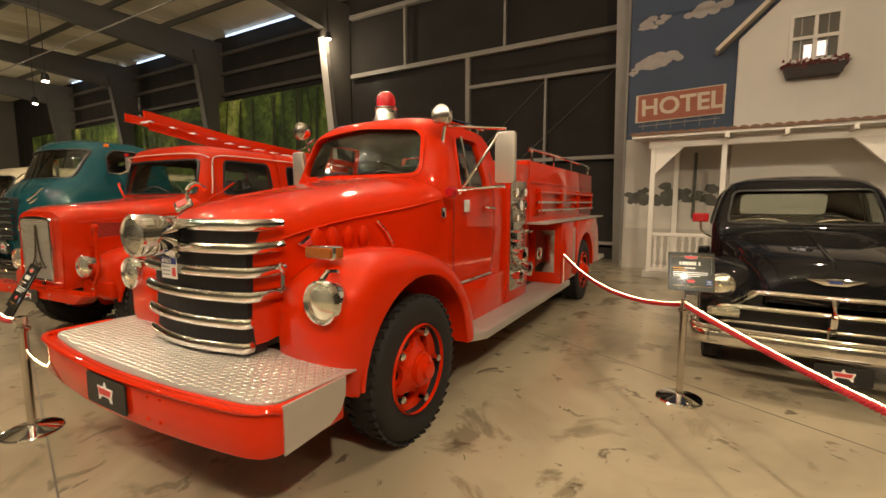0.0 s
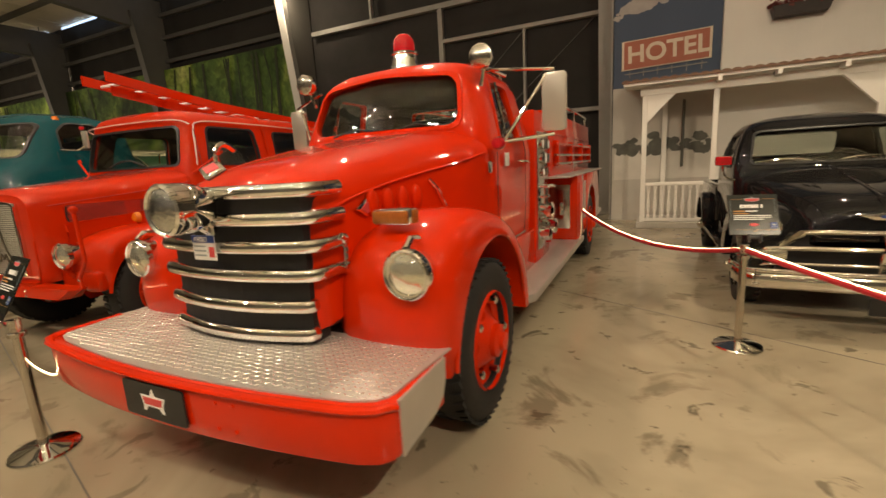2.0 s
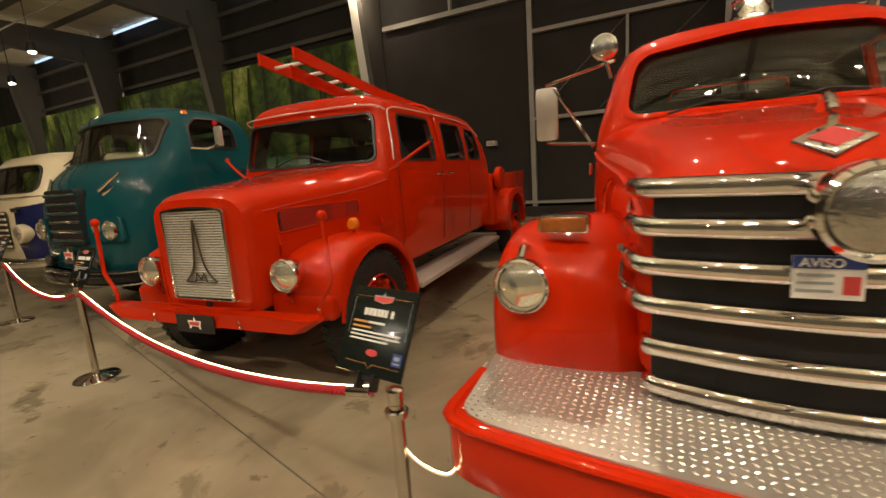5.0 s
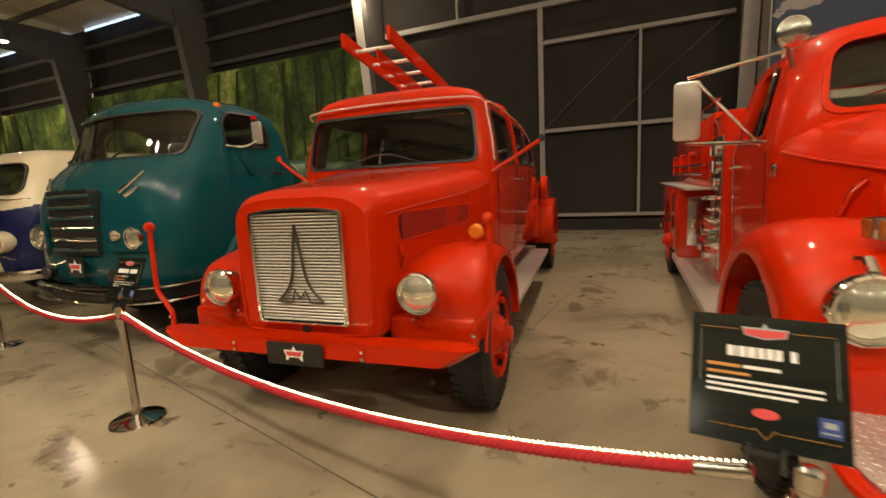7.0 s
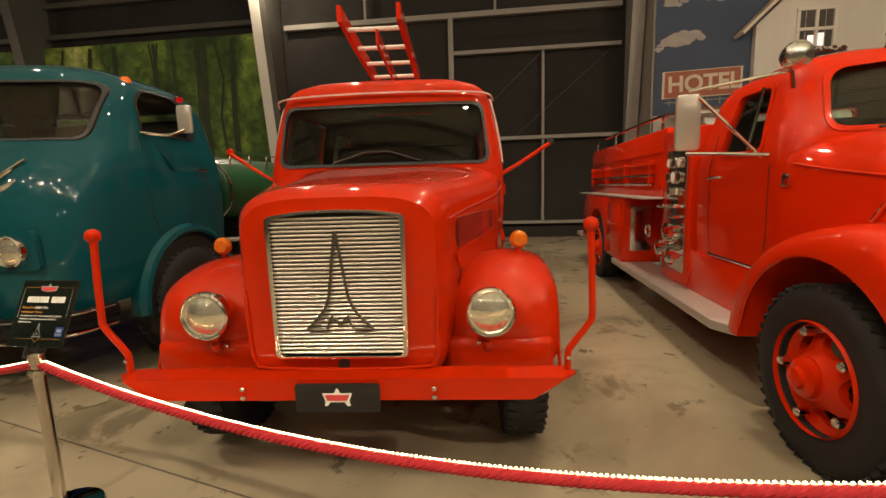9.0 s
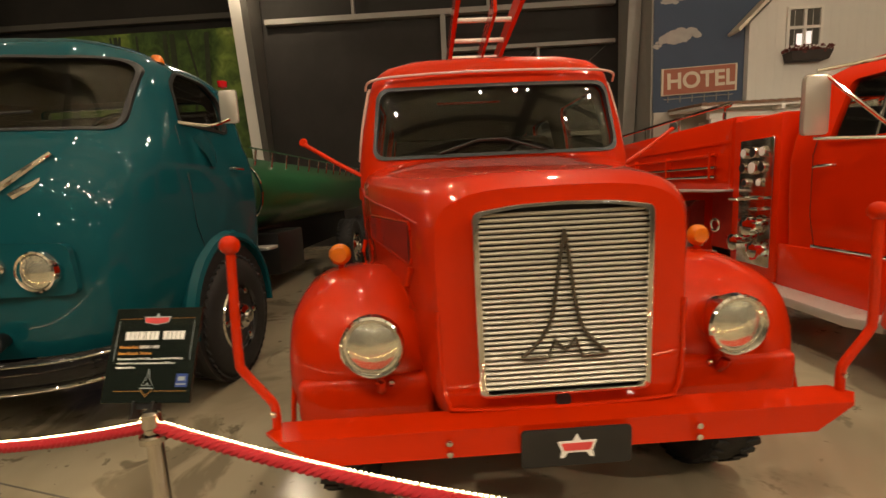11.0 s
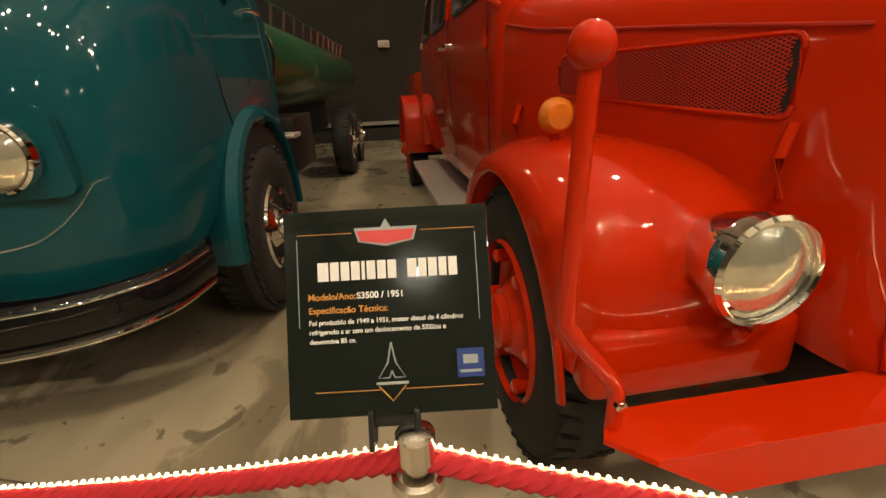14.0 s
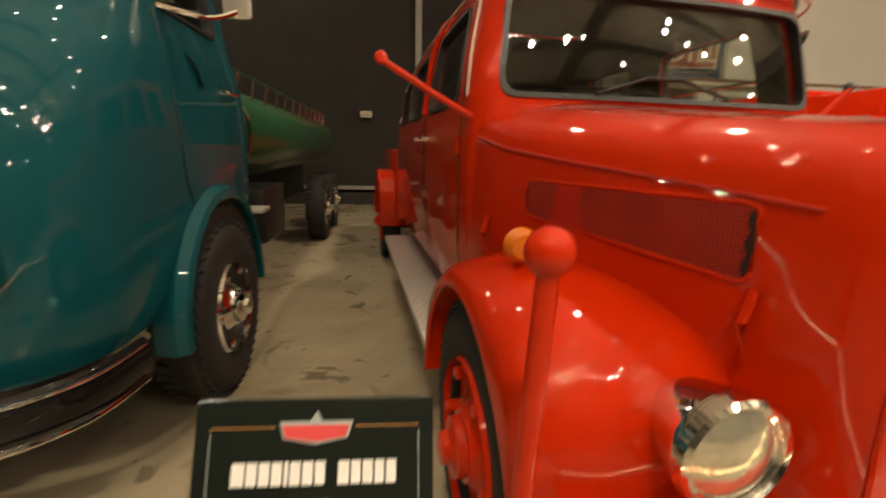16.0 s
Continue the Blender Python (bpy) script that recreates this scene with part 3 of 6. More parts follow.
def show_plate(t, x, y, z, w=0.36, h=0.15, tilt=0.0):
    """Black show plate with a red and white badge."""
    pl = t.part("number_plate", prism(round_poly([(x - w / 2, z - h / 2), (x + w / 2, z - h / 2), (x + w / 2, z + h / 2), (x - w / 2, z + h / 2)], 0.015), "y", y, y + 0.008), BLACK, label="black show plate with a red and white badge")
    s = h / 0.15
    star = [(0, 0.055), (0.016, 0.026), (0.075, 0.026), (0.06, -0.015), (0.066, -0.04), (0.05, -0.04), (0.036, -0.02), (-0.036, -0.02), (-0.05, -0.04), (-0.066, -0.04), (-0.06, -0.015), (-0.075, 0.026), (-0.016, 0.026)]
    t.part("badge", prism([(x + u * s, z + v * s) for u, v in star], "y", y - 0.003, y), INKW, pl)
    t.part("badge_field", prism([(x - 0.062 * s, z + 0.019 * s), (x + 0.062 * s, z + 0.019 * s), (x + 0.05 * s, z - 0.011 * s), (x - 0.05 * s, z - 0.011 * s)], "y", y - 0.005, y - 0.002), INKR, pl)


def sides(bm):
    """The mesh itself, or its two halves where it stands on both flanks with nothing between."""
    if any(abs(v.co.x) < 0.2 for v in bm.verts):
        return [bm]
    other = bm.copy()
    for b, s in ((bm, 1), (other, -1)):
        bmesh.ops.delete(b, geom=[v for v in b.verts if v.co.x * s < 0], context="VERTS")
    return [bm, other]


def cab_shell(t, rings, cutters, parent_mat, glass=WGLASS, trim=None, grow=0.03, thick=0.045, name="cab_shell", lining_mat=LININGB):
    """A hollow cab from rings(inset), with window openings, panes and surrounds. cutters: (name, function of growth that gives a solid)."""
    solid = cut(loft(rings(0.0)), loft(rings(thick)))
    for nm, c in cutters:
        solid = cut(solid, c(0.0))
    ob = t.part(name, solid, parent_mat)
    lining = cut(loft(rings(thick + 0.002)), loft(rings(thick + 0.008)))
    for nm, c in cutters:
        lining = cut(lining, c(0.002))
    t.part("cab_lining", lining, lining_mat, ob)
    for nm, c in cutters:
        pane = cut(cut(loft(rings(0.016)), loft(rings(0.022))), c(-0.002), "INTERSECT")
        ring = cut(cut(cut(loft(rings(-0.010)), loft(rings(0.024))), c(grow), "INTERSECT"), c(-0.006))
        for piece in sides(pane):
            t.part(nm, piece, glass, ob)
        for piece in sides(ring):
            t.part("window_surround", piece, trim or BLACK, ob)
    return ob


def wipers(t, y, z, xs, length, lean=0.25, my=0.0):
    for x, s in xs:
        t.part("wiper", sweep([(x, y, z), (x + s * length * 0.6, y - 0.01 + my, z + 0.05 + length * lean * 0.3), (x + s * length, y + my, z + 0.03 + length * lean * 0.5)], 0.008, n=6), BLACK)


def seats(t, y, z, hw, m, back=0.5):
    sb = box(-hw, hw, y, y + 0.45, z - 0.2, z, 0.05)
    t.part("seat_cushion", sb, m)
    t.part("seat_back", box(-hw, hw, y + 0.42, y + 0.55, z - 0.05, z + back, 0.05), m)


def steering_wheel(t, x, y, z, r=0.2, tilt=0.9):
    path = []
    for i in range(25):
        a = 2 * math.pi * i / 24
        path.append((x + r * math.cos(a), y + r * math.sin(a) * math.cos(tilt), z + r * math.sin(a) * math.sin(tilt)))
    w = t.part("steering_wheel", sweep(path, 0.014, n=6, up=(0, -0.7, 0.7)), BLACK)
    t.part("steering_column", sweep([(x, y, z), (x, y - 0.3, z - 0.5)], 0.025, n=8), BLACK, w)


def interior(t, hw, y0, y1, z0, seat_m, wx):
    t.part("dashboard", box(-hw, hw, y0, y0 + 0.22, z0 - 0.25, z0, 0.04), BLACK)
    seats(t, y0 + 0.65, z0 - 0.22, hw - 0.05, seat_m)
    steering_wheel(t, wx, y0 + 0.42, z0 + 0.02)


# ---------------------------------------------------------------- pumper with the chrome grille
def pumper():
    t = Thing("fire_truck", "glossy red vintage pumper with chrome bar grille and plate bumper", "fire truck", -2.575, 2.3)
    # chassis
    fb = bmesh.new()
    for s in (-1, 1):
        box(s * 0.36, s * 0.46, 1.4, 8.5, 0.52, 0.68, bm=fb)
    box(-0.85, 0.85, 2.24, 2.36, 0.38, 0.52, bm=fb)
    box(-0.85, 0.85, 7.09, 7.21, 0.38, 0.52, bm=fb)
    t.part("chassis", fb, BLACK, smooth=False)
    # front bumper: bowed red channel with a tread plate deck
    def front(x):
        return 1.0 + 0.10 * (x / 1.1) ** 2
    xs = [-0.98 + 1.96 * i / 24 for i in range(25)]
    edge = [(x, front(x)) for x in xs]
    right = [(1.06, 1.11), (1.095, 1.15), (1.105, 1.19)]
    left = [(-1.105, 1.19), (-1.095, 1.15), (-1.06, 1.11)]
    outline = left + edge + right + [(1.105, 1.56), (-1.105, 1.56)]
    bm = prism(outline, "z", 0.475, 0.685, bev=0.012)
    bumper = t.part("bumper", bm, RED)
    rim = [Vector((u, v, 0.688)) for u, v in left + edge + right[:2]] + [Vector((1.10, 1.175, 0.672))]
    t.part("bumper_lip", sweep([(-1.1, 1.5, 0.688)] + rim, 0.022, 0.014, n=8), RED, bumper)
    deck_poly = [(u * 0.965, v + 0.05) for u, v in left + edge + right] + [(1.10, 1.66), (-1.10, 1.66)]
    deck = t.part("bumper_deck", prism(deck_poly, "z", 0.686, 0.694), ALU, bumper, "silver tread plate deck")
    tread = bmesh.new()
    for i in range(72):
        for j in range(18):
            x, y = -1.05 + i * 0.0295, 1.10 + j * 0.0295
            if y < front(x) + 0.075 or abs(x) > 1.06 or y > 1.62:
                continue
            a = math.pi / 4 if (i + j) % 2 else -math.pi / 4
            c, s = math.cos(a), math.sin(a)
            pts = [(0.0125, 0), (0, 0.0045), (-0.0125, 0), (0, -0.0045)]
            vs = [tread.verts.new((x + c * u - s * v, y + s * u + c * v, 0.694)) for u, v in pts]
            ws = [tread.verts.new((x + (c * u - s * v) * 0.6, y + (s * u + c * v) * 0.5, 0.6962)) for u, v in pts]
            tread.faces.new(ws)
            for k in range(4):
                tread.faces.new((vs[k], vs[(k + 1) % 4], ws[(k + 1) % 4], ws[k]))
    tagged(t.part("tread_pattern", tread, TREADS, bumper, smooth=False), kind="stuff")
    for s in (-1, 1):
        side = [(1.19, 0.47), (1.46, 0.49), (1.53, 0.53), (1.565, 0.60), (1.57, 0.692), (1.19, 0.692)]
        t.part("bumper_cheek", prism(side, "x", s * 1.10, s * 1.112), ALU, bumper)
    show_plate(t, 0.02, front(0) - 0.012, 0.585, 0.40, 0.16)
    for x in (0.38, 0.47):
        for z in (0.53, 0.64):
            t.part("bolt", turned([(0.009, 0.0), (0.008, -0.008), (0, -0.009)], (x, front(x), z), "y", 8), RED, bumper)
    # bonnet
    table = [(1.52, 0.44, 1.44, 0.74), (1.60, 0.495, 1.505, 0.76), (1.75, 0.52, 1.56, 0.80), (2.0, 0.565, 1.615, 0.85), (2.3, 0.64, 1.665, 0.9), (2.6, 0.74, 1.71, 0.95), (2.85, 0.815, 1.755, 0.95), (3.02, 0.845, 1.79, 0.95)]
    rings = []
    for y, hw, zt, zl in table:
        ring = []
        zs = zt - 0.30
        ring.append((-hw, y, zl))
        for i in range(4):
            ring.append((-hw - 0.01 * math.sin(math.pi * i / 4), y, zl + (zs - zl) * (i + 1) / 5))
        for i in range(25):
            a = math.pi * i / 24
            c, s = -math.cos(a), math.sin(a)
            ex = 0.62
            ring.append((hw * math.copysign(abs(c) ** ex, c), y, zs + (zt - zs) * abs(s) ** 0.72))
        for i in range(4):
            ring.append((hw + 0.01 * math.sin(math.pi * i / 4), y, zs - (zs - zl) * (i + 1) / 5))
        ring.append((hw, y, zl))
        rings.append(ring)
    nose = [(x * 0.93, 1.455 + 0.035 * abs(x) / 0.44, 1.45 + (z - 1.45) * 0.55 if z > 1.42 else z) for x, y, z in rings[0]]
    nose = [(x, y + (0.05 if z < 1.40 else 0), z) for x, y, z in nose]
    bonnet = t.part("bonnet", loft([nose] + rings), RED)
    for s in (-1, 1):
        pth = [(s * (interp(table, y)[0] * 0.985 + 0.012), y, interp(table, y)[1] - 0.205) for y in (1.62, 1.8, 2.1, 2.4, 2.7, 2.95)]
        t.part("bonnet_crease", sweep(smooth_path(pth, 4), 0.012, 0.007, n=8), RED, bonnet)
        for k in range(4):
            y = 1.93 + k * 0.115
            hw = interp(table, y)[0]
            lb = bmesh.new()
            bmesh.ops.create_uvsphere(lb, u_segments=14, v_segments=10, radius=1, matrix=Matrix.LocRotScale((s * (hw + 0.004), y, 1.325), None, (0.035, 0.045, 0.075)))
            t.part("louvre", lb, RED, bonnet)
        hb = sweep(smooth_path([(s * 0.675, 2.38, 1.42), (s * 0.71, 2.42, 1.36), (s * 0.72, 2.47, 1.28), (s * 0.73, 2.49, 1.25)], 4), 0.013, n=8)
        t.part("bonnet_catch", hb, CHROME, bonnet)
        dm = [(1.79, 1.305), (1.88, 1.355), (1.97, 1.305), (1.88, 1.255)]
        t.part("side_emblem", prism(dm, "x", s * 0.538, s * 0.562, bev=0.006), CHROME, bonnet)
        t.part("emblem_field", prism(scaled(dm, (1.88, 1.305), 0.6), "x", s * 0.562, s * 0.566), INKR, bonnet)
        t.part("grille_latch", sweep(smooth_path([(s * 0.53, 1.70, 1.02), (s * 0.57, 1.66, 1.06), (s * 0.56, 1.67, 1.16), (s * 0.57, 1.64, 1.2)], 4), 0.014, n=8), CHROME, bonnet)
    em = bmesh.new()
    for pts, d0, d1 in (([(-0.095, 0), (0, 0.06), (0.095, 0), (0, -0.06)], 0.0, 0.03),):
        prism(pts, "y", -d1, d0, bm=em, bev=0.006)
    bmesh.ops.transform(em, matrix=Matrix.Translation((-0.02, 1.475, 1.525)) @ Matrix.Rotation(-0.75, 4, "X"), verts=em.verts)
    e1 = t.part("bonnet_emblem", em, CHROME, bonnet)
    em = prism([(-0.06, 0), (0, 0.036), (0.06, 0), (0, -0.036)], "y", -0.034, -0.03)
    bmesh.ops.transform(em, matrix=Matrix.Translation((-0.02, 1.475, 1.525)) @ Matrix.Rotation(-0.75, 4, "X"), verts=em.verts)
    t.part("emblem_field", em, INKR, bonnet)
    t.part("bonnet_ornament", sweep(smooth_path([(-0.02, 1.50, 1.55), (-0.02, 1.49, 1.62), (-0.02, 1.54, 1.66), (-0.02, 1.60, 1.63)], 4), 0.014, n=8), CHROME, bonnet)
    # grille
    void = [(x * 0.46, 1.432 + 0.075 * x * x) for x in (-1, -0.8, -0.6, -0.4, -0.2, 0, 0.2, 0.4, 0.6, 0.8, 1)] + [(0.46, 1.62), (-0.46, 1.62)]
    # solid black block takes the place of the shaded depth behind the bars
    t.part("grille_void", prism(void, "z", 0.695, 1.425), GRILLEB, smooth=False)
    for z, wrap, hw in ((1.425, True, 0.47), (1.30, True, 0.475), (1.17, True, 0.48), (1.035, True, 0.475), (0.885, False, 0.46), (0.745, False, 0.45)):
        pth = [(x * hw, 1.405 + 0.075 * x * x, z) for x in (-1, -0.75, -0.5, -0.25, 0, 0.25, 0.5, 0.75, 1)]
        if wrap:
            pth = [(-hw - 0.055, 1.70, z), (-hw - 0.045, 1.55, z)] + pth + [(hw + 0.045, 1.55, z), (hw + 0.055, 1.70, z)]
        else:
            pth = [(-hw - 0.01, 1.52, z)] + pth + [(hw + 0.01, 1.52, z)]
        t.part("grille_bar", sweep(smooth_path(pth, 4), 0.030, 0.035, n=14), CHROME)
    gp = t.part("notice_plate", prism([(-0.11, 1.115), (0.045, 1.115), (0.045, 1.235), (-0.11, 1.235)], "y", 1.365, 1.368), INKW, label="small white notice plate with a blue heading")
    t.part("plate_heading", prism([(-0.11, 1.20), (0.045, 1.20), (0.045, 1.235), (-0.11, 1.235)], "y", 1.362, 1.366), INKB, gp)
    words("AVISO", 0.034, INKW, gp, pose(-0.095, 1.3605 - 2.3, 1.205, 90, 0, 0), bold=0.0006)
    for k in range(3):
        t.part("print_line", prism([(-0.10, 1.178 - k * 0.022), (-0.02, 1.178 - k * 0.022), (-0.02, 1.186 - k * 0.022), (-0.10, 1.186 - k * 0.022)], "y", 1.363, 1.366), INKG, gp)
    t.part("print_mark", prism([(0.0, 1.13), (0.036, 1.13), (0.036, 1.18), (0.0, 1.18)], "y", 1.363, 1.366), INKR, gp)
    # siren lamp before the grille
    sb = turned([(0.100, -0.085), (0.112, -0.080), (0.116, -0.06), (0.114, -0.03), (0.116, -0.02), (0.114, 0.02), (0.104, 0.07), (0.082, 0.115), (0.045, 0.145), (0, 0.155)], (0.0, 1.26, 1.372), "y", 40)
    siren = t.part("siren", sb, CHROME, label="round chrome lamp with a ribbed glass in front of the grille")
    t.part("siren_lens", turned([(0, -0.112), (0.04, -0.108), (0.075, -0.098), (0.10, -0.082), (0.10, -0.07), (0, -0.07)], (0.0, 1.26, 1.372), "y", 36), SPOTG, siren)
    t.part("siren_rim", turned([(0.094, -0.088), (0.104, -0.096), (0.116, -0.086), (0.116, -0.07), (0.10, -0.07)], (0.0, 1.26, 1.372), "y", 36, torus=True), CHROME, siren)
    for k in range(-2, 3):
        w = math.sqrt(0.092 ** 2 - (k * 0.032) ** 2)
        t.part("lens_rib", sweep(smooth_path([(-w, 1.18, 1.372 + k * 0.032), (0, 1.150 + abs(k) * 0.006, 1.372 + k * 0.032), (w, 1.18, 1.372 + k * 0.032)], 4), 0.003, n=6), STEEL, siren)
    t.part("siren_bracket", sweep([(0, 1.30, 1.32), (0, 1.40, 1.25)], 0.03, n=8), CHROME, siren)
    # front wings
    c = (2.32, 0.5)
    wing = [(1.64, 0.60), (1.60, 0.72), (1.595, 0.86), (1.61, 1.0), (1.66, 1.12), (1.76, 1.20), (1.92, 1.255), (2.12, 1.275), (2.35, 1.255), (2.58, 1.195), (2.78, 1.09), (2.95, 0.93), (3.07, 0.74), (3.13, 0.5)]
    for s in (-1, 1):
        rg = []
        for x, k, drop in ((0.40, 0.72, 0.10), (0.47, 0.86, 0.06), (0.56, 0.95, 0.02), (0.70, 0.995, 0), (0.84, 1.0, 0), (0.96, 0.992, 0), (1.04, 0.965, 0), (1.085, 0.93, 0), (1.11, 0.88, 0), (1.12, 0.82, 0)):
            q = scaled(smooth2(wing), c, k)
            rg.append([(s * x, u, max(v - drop, 0.5)) for u, v in q] + [(s * x, q[-1][0] - 0.02, 0.48), (s * x, q[0][0] + 0.02, 0.52)])
        body = loft(rg)
        cy = turned([(0.60, -0.6), (0.60, 0.6)], (s * 1.18, 2.30, 0.50), "x", 40)
        body = cut(body, cy)
        wg = t.part("wing", body, RED)
        lip = [(s * 1.108, 2.30 + 0.605 * math.cos(a), 0.5 + 0.605 * math.sin(a)) for a in [math.pi * (0.03 + 0.94 * i / 30) for i in range(31)]]
        t.part("wing_lip", sweep(lip, 0.016, 0.012, n=8, up=(1, 0, 0)), RED, wg)
        t.part("inner_guard", prism([(1.75, 0.5), (1.75, 1.1), (2.9, 1.1), (2.9, 0.5)], "x", s * 0.42, s * 0.44), REDMATT, wg)
        headlamp(t, s * 0.945, 1.575, 1.04, 0.105, 0.16)
        t.part("lamp_clip", sweep([(s * 0.945, 1.59, 1.155), (s * 0.945, 1.63, 1.19), (s * 0.945, 1.70, 1.18)], 0.018, n=8), CHROME)
        bl = t.part("turn_signal", box(s * 0.80 - 0.105, s * 0.80 + 0.105, 1.72, 1.80, 1.235, 1.315, 0.015), CHROME)
        t.part("amber_lens", box(s * 0.80 - 0.095, s * 0.80 + 0.095, 1.70, 1.73, 1.243, 1.307, 0.012), DAMBER, bl)
        t.part("amber_side_lens", box(s * 0.80 + s * 0.10, s * 0.80 + s * 0.112, 1.735, 1.79, 1.243, 1.307, 0.005), DAMBER, bl)
        wheel(t, s * 0.955, 2.30, 0.475, 0.475, 0.25, 0.285, s, RED, 5, gap=(0.17, 0.29))
        wheel(t, s * 0.93, 7.15, 0.475, 0.475, 0.26, 0.285, s, RED, 5, gap=(0.17, 0.29))
        t.part("inner_tyre", tyre_bm(s * 0.62, 7.15, 0.475, 0.475, 0.25, 0.28), RUBBER)
    # cab
    tab = [(0.80, 0.83, 2.96, 4.27, 0.16, 0.10, 0.03), (1.2, 0.85, 2.94, 4.27, 0.16, 0.10, 0.03), (1.55, 0.855, 2.92, 4.27, 0.16, 0.10, 0.04), (1.72, 0.835, 2.88, 4.27, 0.20, 0.12, 0.10),
           (1.9, 0.79, 2.92, 4.26, 0.22, 0.14, 0.13), (2.1, 0.735, 2.985, 4.24, 0.24, 0.16, 0.15), (2.2, 0.69, 3.05, 4.20, 0.26, 0.2, 0.15), (2.26, 0.61, 3.13, 4.12, 0.28, 0.24, 0.14), (2.30, 0.48, 3.26, 3.98, 0.26, 0.24, 0.10), (2.32, 0.28, 3.42, 3.8, 0.15, 0.15, 0.04)]
    def rings_(d):
        out = []
        for z, hw, yf, yb, rf, rb, bow in tab:
            zz = z + d * 1.0 if z < 1 else (z - d if z > 2.15 else z)
            out.append(plan_ring(zz, max(hw - d, 0.05), yf + d, yb - d, rf, rb, bow))
        return out
    def ws(g):
        p = round_poly([(-0.66 - g, 1.775 - g), (0.66 + g, 1.775 - g), (0.60 + g, 2.15 + g), (0, 2.19 + g), (-0.60 - g, 2.15 + g)], 0.11)
        return prism(p, "y", 2.6, 3.42)
    def door_win(g):
        p = round_poly([(3.28 - g, 1.68 - g), (3.84 + g, 1.68 - g), (3.80 + g, 2.12 + g), (3.38 - g, 2.12 + g)], 0.06)
        return prism(p, "x", -1.2, 1.2)
    def rear_win(g):
        return prism(round_poly([(-0.4 - g, 1.72 - g), (0.4 + g, 1.72 - g), (0.4 + g, 2.05 + g), (-0.4 - g, 2.05 + g)], 0.06), "y", 4.0, 4.6)
    # the red cab gets a lining coloured as dark as its shaded inside
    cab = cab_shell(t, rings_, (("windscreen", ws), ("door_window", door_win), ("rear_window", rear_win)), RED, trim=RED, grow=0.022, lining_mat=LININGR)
    for s in (-1, 1):
        dr = [(s * 0.868, 3.14, 1.58), (s * 0.862, 3.14, 1.1), (s * 0.855, 3.16, 0.86), (s * 0.855, 3.9, 0.86), (s * 0.862, 3.95, 1.1), (s * 0.868, 3.95, 1.58), (s * 0.82, 3.93, 1.85)]
        t.part("door_gap", sweep(dr, 0.003, n=5), BLACK, cab)
        t.part("door_handle", sweep(smooth_path([(s * 0.86, 3.75, 1.50), (s * 0.905, 3.77, 1.50), (s * 0.905, 3.86, 1.495), (s * 0.90, 3.90, 1.49)], 4), 0.012, n=8), CHROME, cab)
        # added chrome rod draws the highlight on the door's lower red crease
        t.part("door_crease_glint", sweep([(s * 0.858, 3.2, 0.865), (s * 0.858, 3.92, 0.865)], 0.012, n=6), CHROME, cab)
        t.part("quarter_pillar", sweep([(s * 0.845, 3.46, 1.68), (s * 0.755, 3.46, 2.12)], 0.012, n=6), CHROME, cab)
        t.part("cowl_badge", box(s * 0.86, s * 0.875, 2.93, 3.0, 1.43, 1.51, 0.01), CHROME, cab)
        # spotlights
        sp = t.part("spotlight", turned([(0, -0.075), (0.05, -0.07), (0.082, -0.05), (0.085, -0.02), (0.075, 0.03), (0.04, 0.07), (0, 0.075)], (s * 0.79, 3.10, 2.235), "y", 24), CHROME)
        t.part("spot_lens", turned([(0, -0.084), (0.04, -0.08), (0.072, -0.062), (0.072, -0.05), (0, -0.05)], (s * 0.79, 3.10, 2.235), "y", 20), SPOTG, sp)
        t.part("spot_stem", sweep([(s * 0.79, 3.12, 2.16), (s * 0.76, 3.14, 2.05)], 0.014, n=6), CHROME, sp)
        # mirrors
        mx = s * 1.26
        my = 3.26 if s > 0 else 3.46
        mp = round_poly([(mx - 0.085, 1.70), (mx + 0.085, 1.70), (mx + 0.085, 2.10), (mx - 0.085, 2.10)], 0.035)
        mr = t.part("mirror", prism(mp, "y", my - 0.02, my + 0.02, bev=0.008), MIRR, label="tall metal backed mirror on chrome stays, warm reflection in its tint")
        t.part("mirror_glass", prism(scaled(mp, (mx, 1.9), 0.93), "y", my + 0.021, my + 0.025), CHROME, mr)
        for p0, p1 in (((s * 0.74, 3.2, 2.17), (mx, my, 2.12)), ((s * 0.86, 3.16, 1.64), (mx, my, 1.68)), ((s * 0.88, 3.2, 1.62), (mx - s * 0.06, my - 0.01, 2.08))):
            t.part("mirror_stay", sweep([p0, p1], 0.012, n=8), CHROME, mr)
    t.part("door_tag", box(0.875, 0.88, 3.30, 3.40, 1.47, 1.57, 0.003), INKW, cab, "small white tag hung on the door")
    t.part("fender_lamp", turned([(0, -0.05), (0.035, -0.045), (0.045, -0.02), (0.045, 0.02), (0.02, 0.045), (0, 0.05)], (0.93, 2.98, 1.63), "y", 18), REDLENS)
    interior(t, 0.72, 3.12, 4.2, 1.70, SEATM, 0.35)
    wipers(t, 2.905, 1.765, ((-0.42, 1), (0.1, 1)), 0.38, lean=-0.05, my=0.01)
    bc = t.part("beacon", turned([(0.12, 0.0), (0.12, 0.03), (0.105, 0.06), (0.10, 0.12), (0.108, 0.125), (0.108, 0.14), (0, 0.14)], (0.03, 3.35, 2.28), "z", 28), CHROME, label="red domed beacon on a chrome base")
    t.part("dome", turned([(0.09, 0.0), (0.092, 0.06), (0.085, 0.10), (0.06, 0.135), (0.02, 0.15), (0, 0.152)], (0.03, 3.35, 2.42), "z", 24), REDLENS, bc)
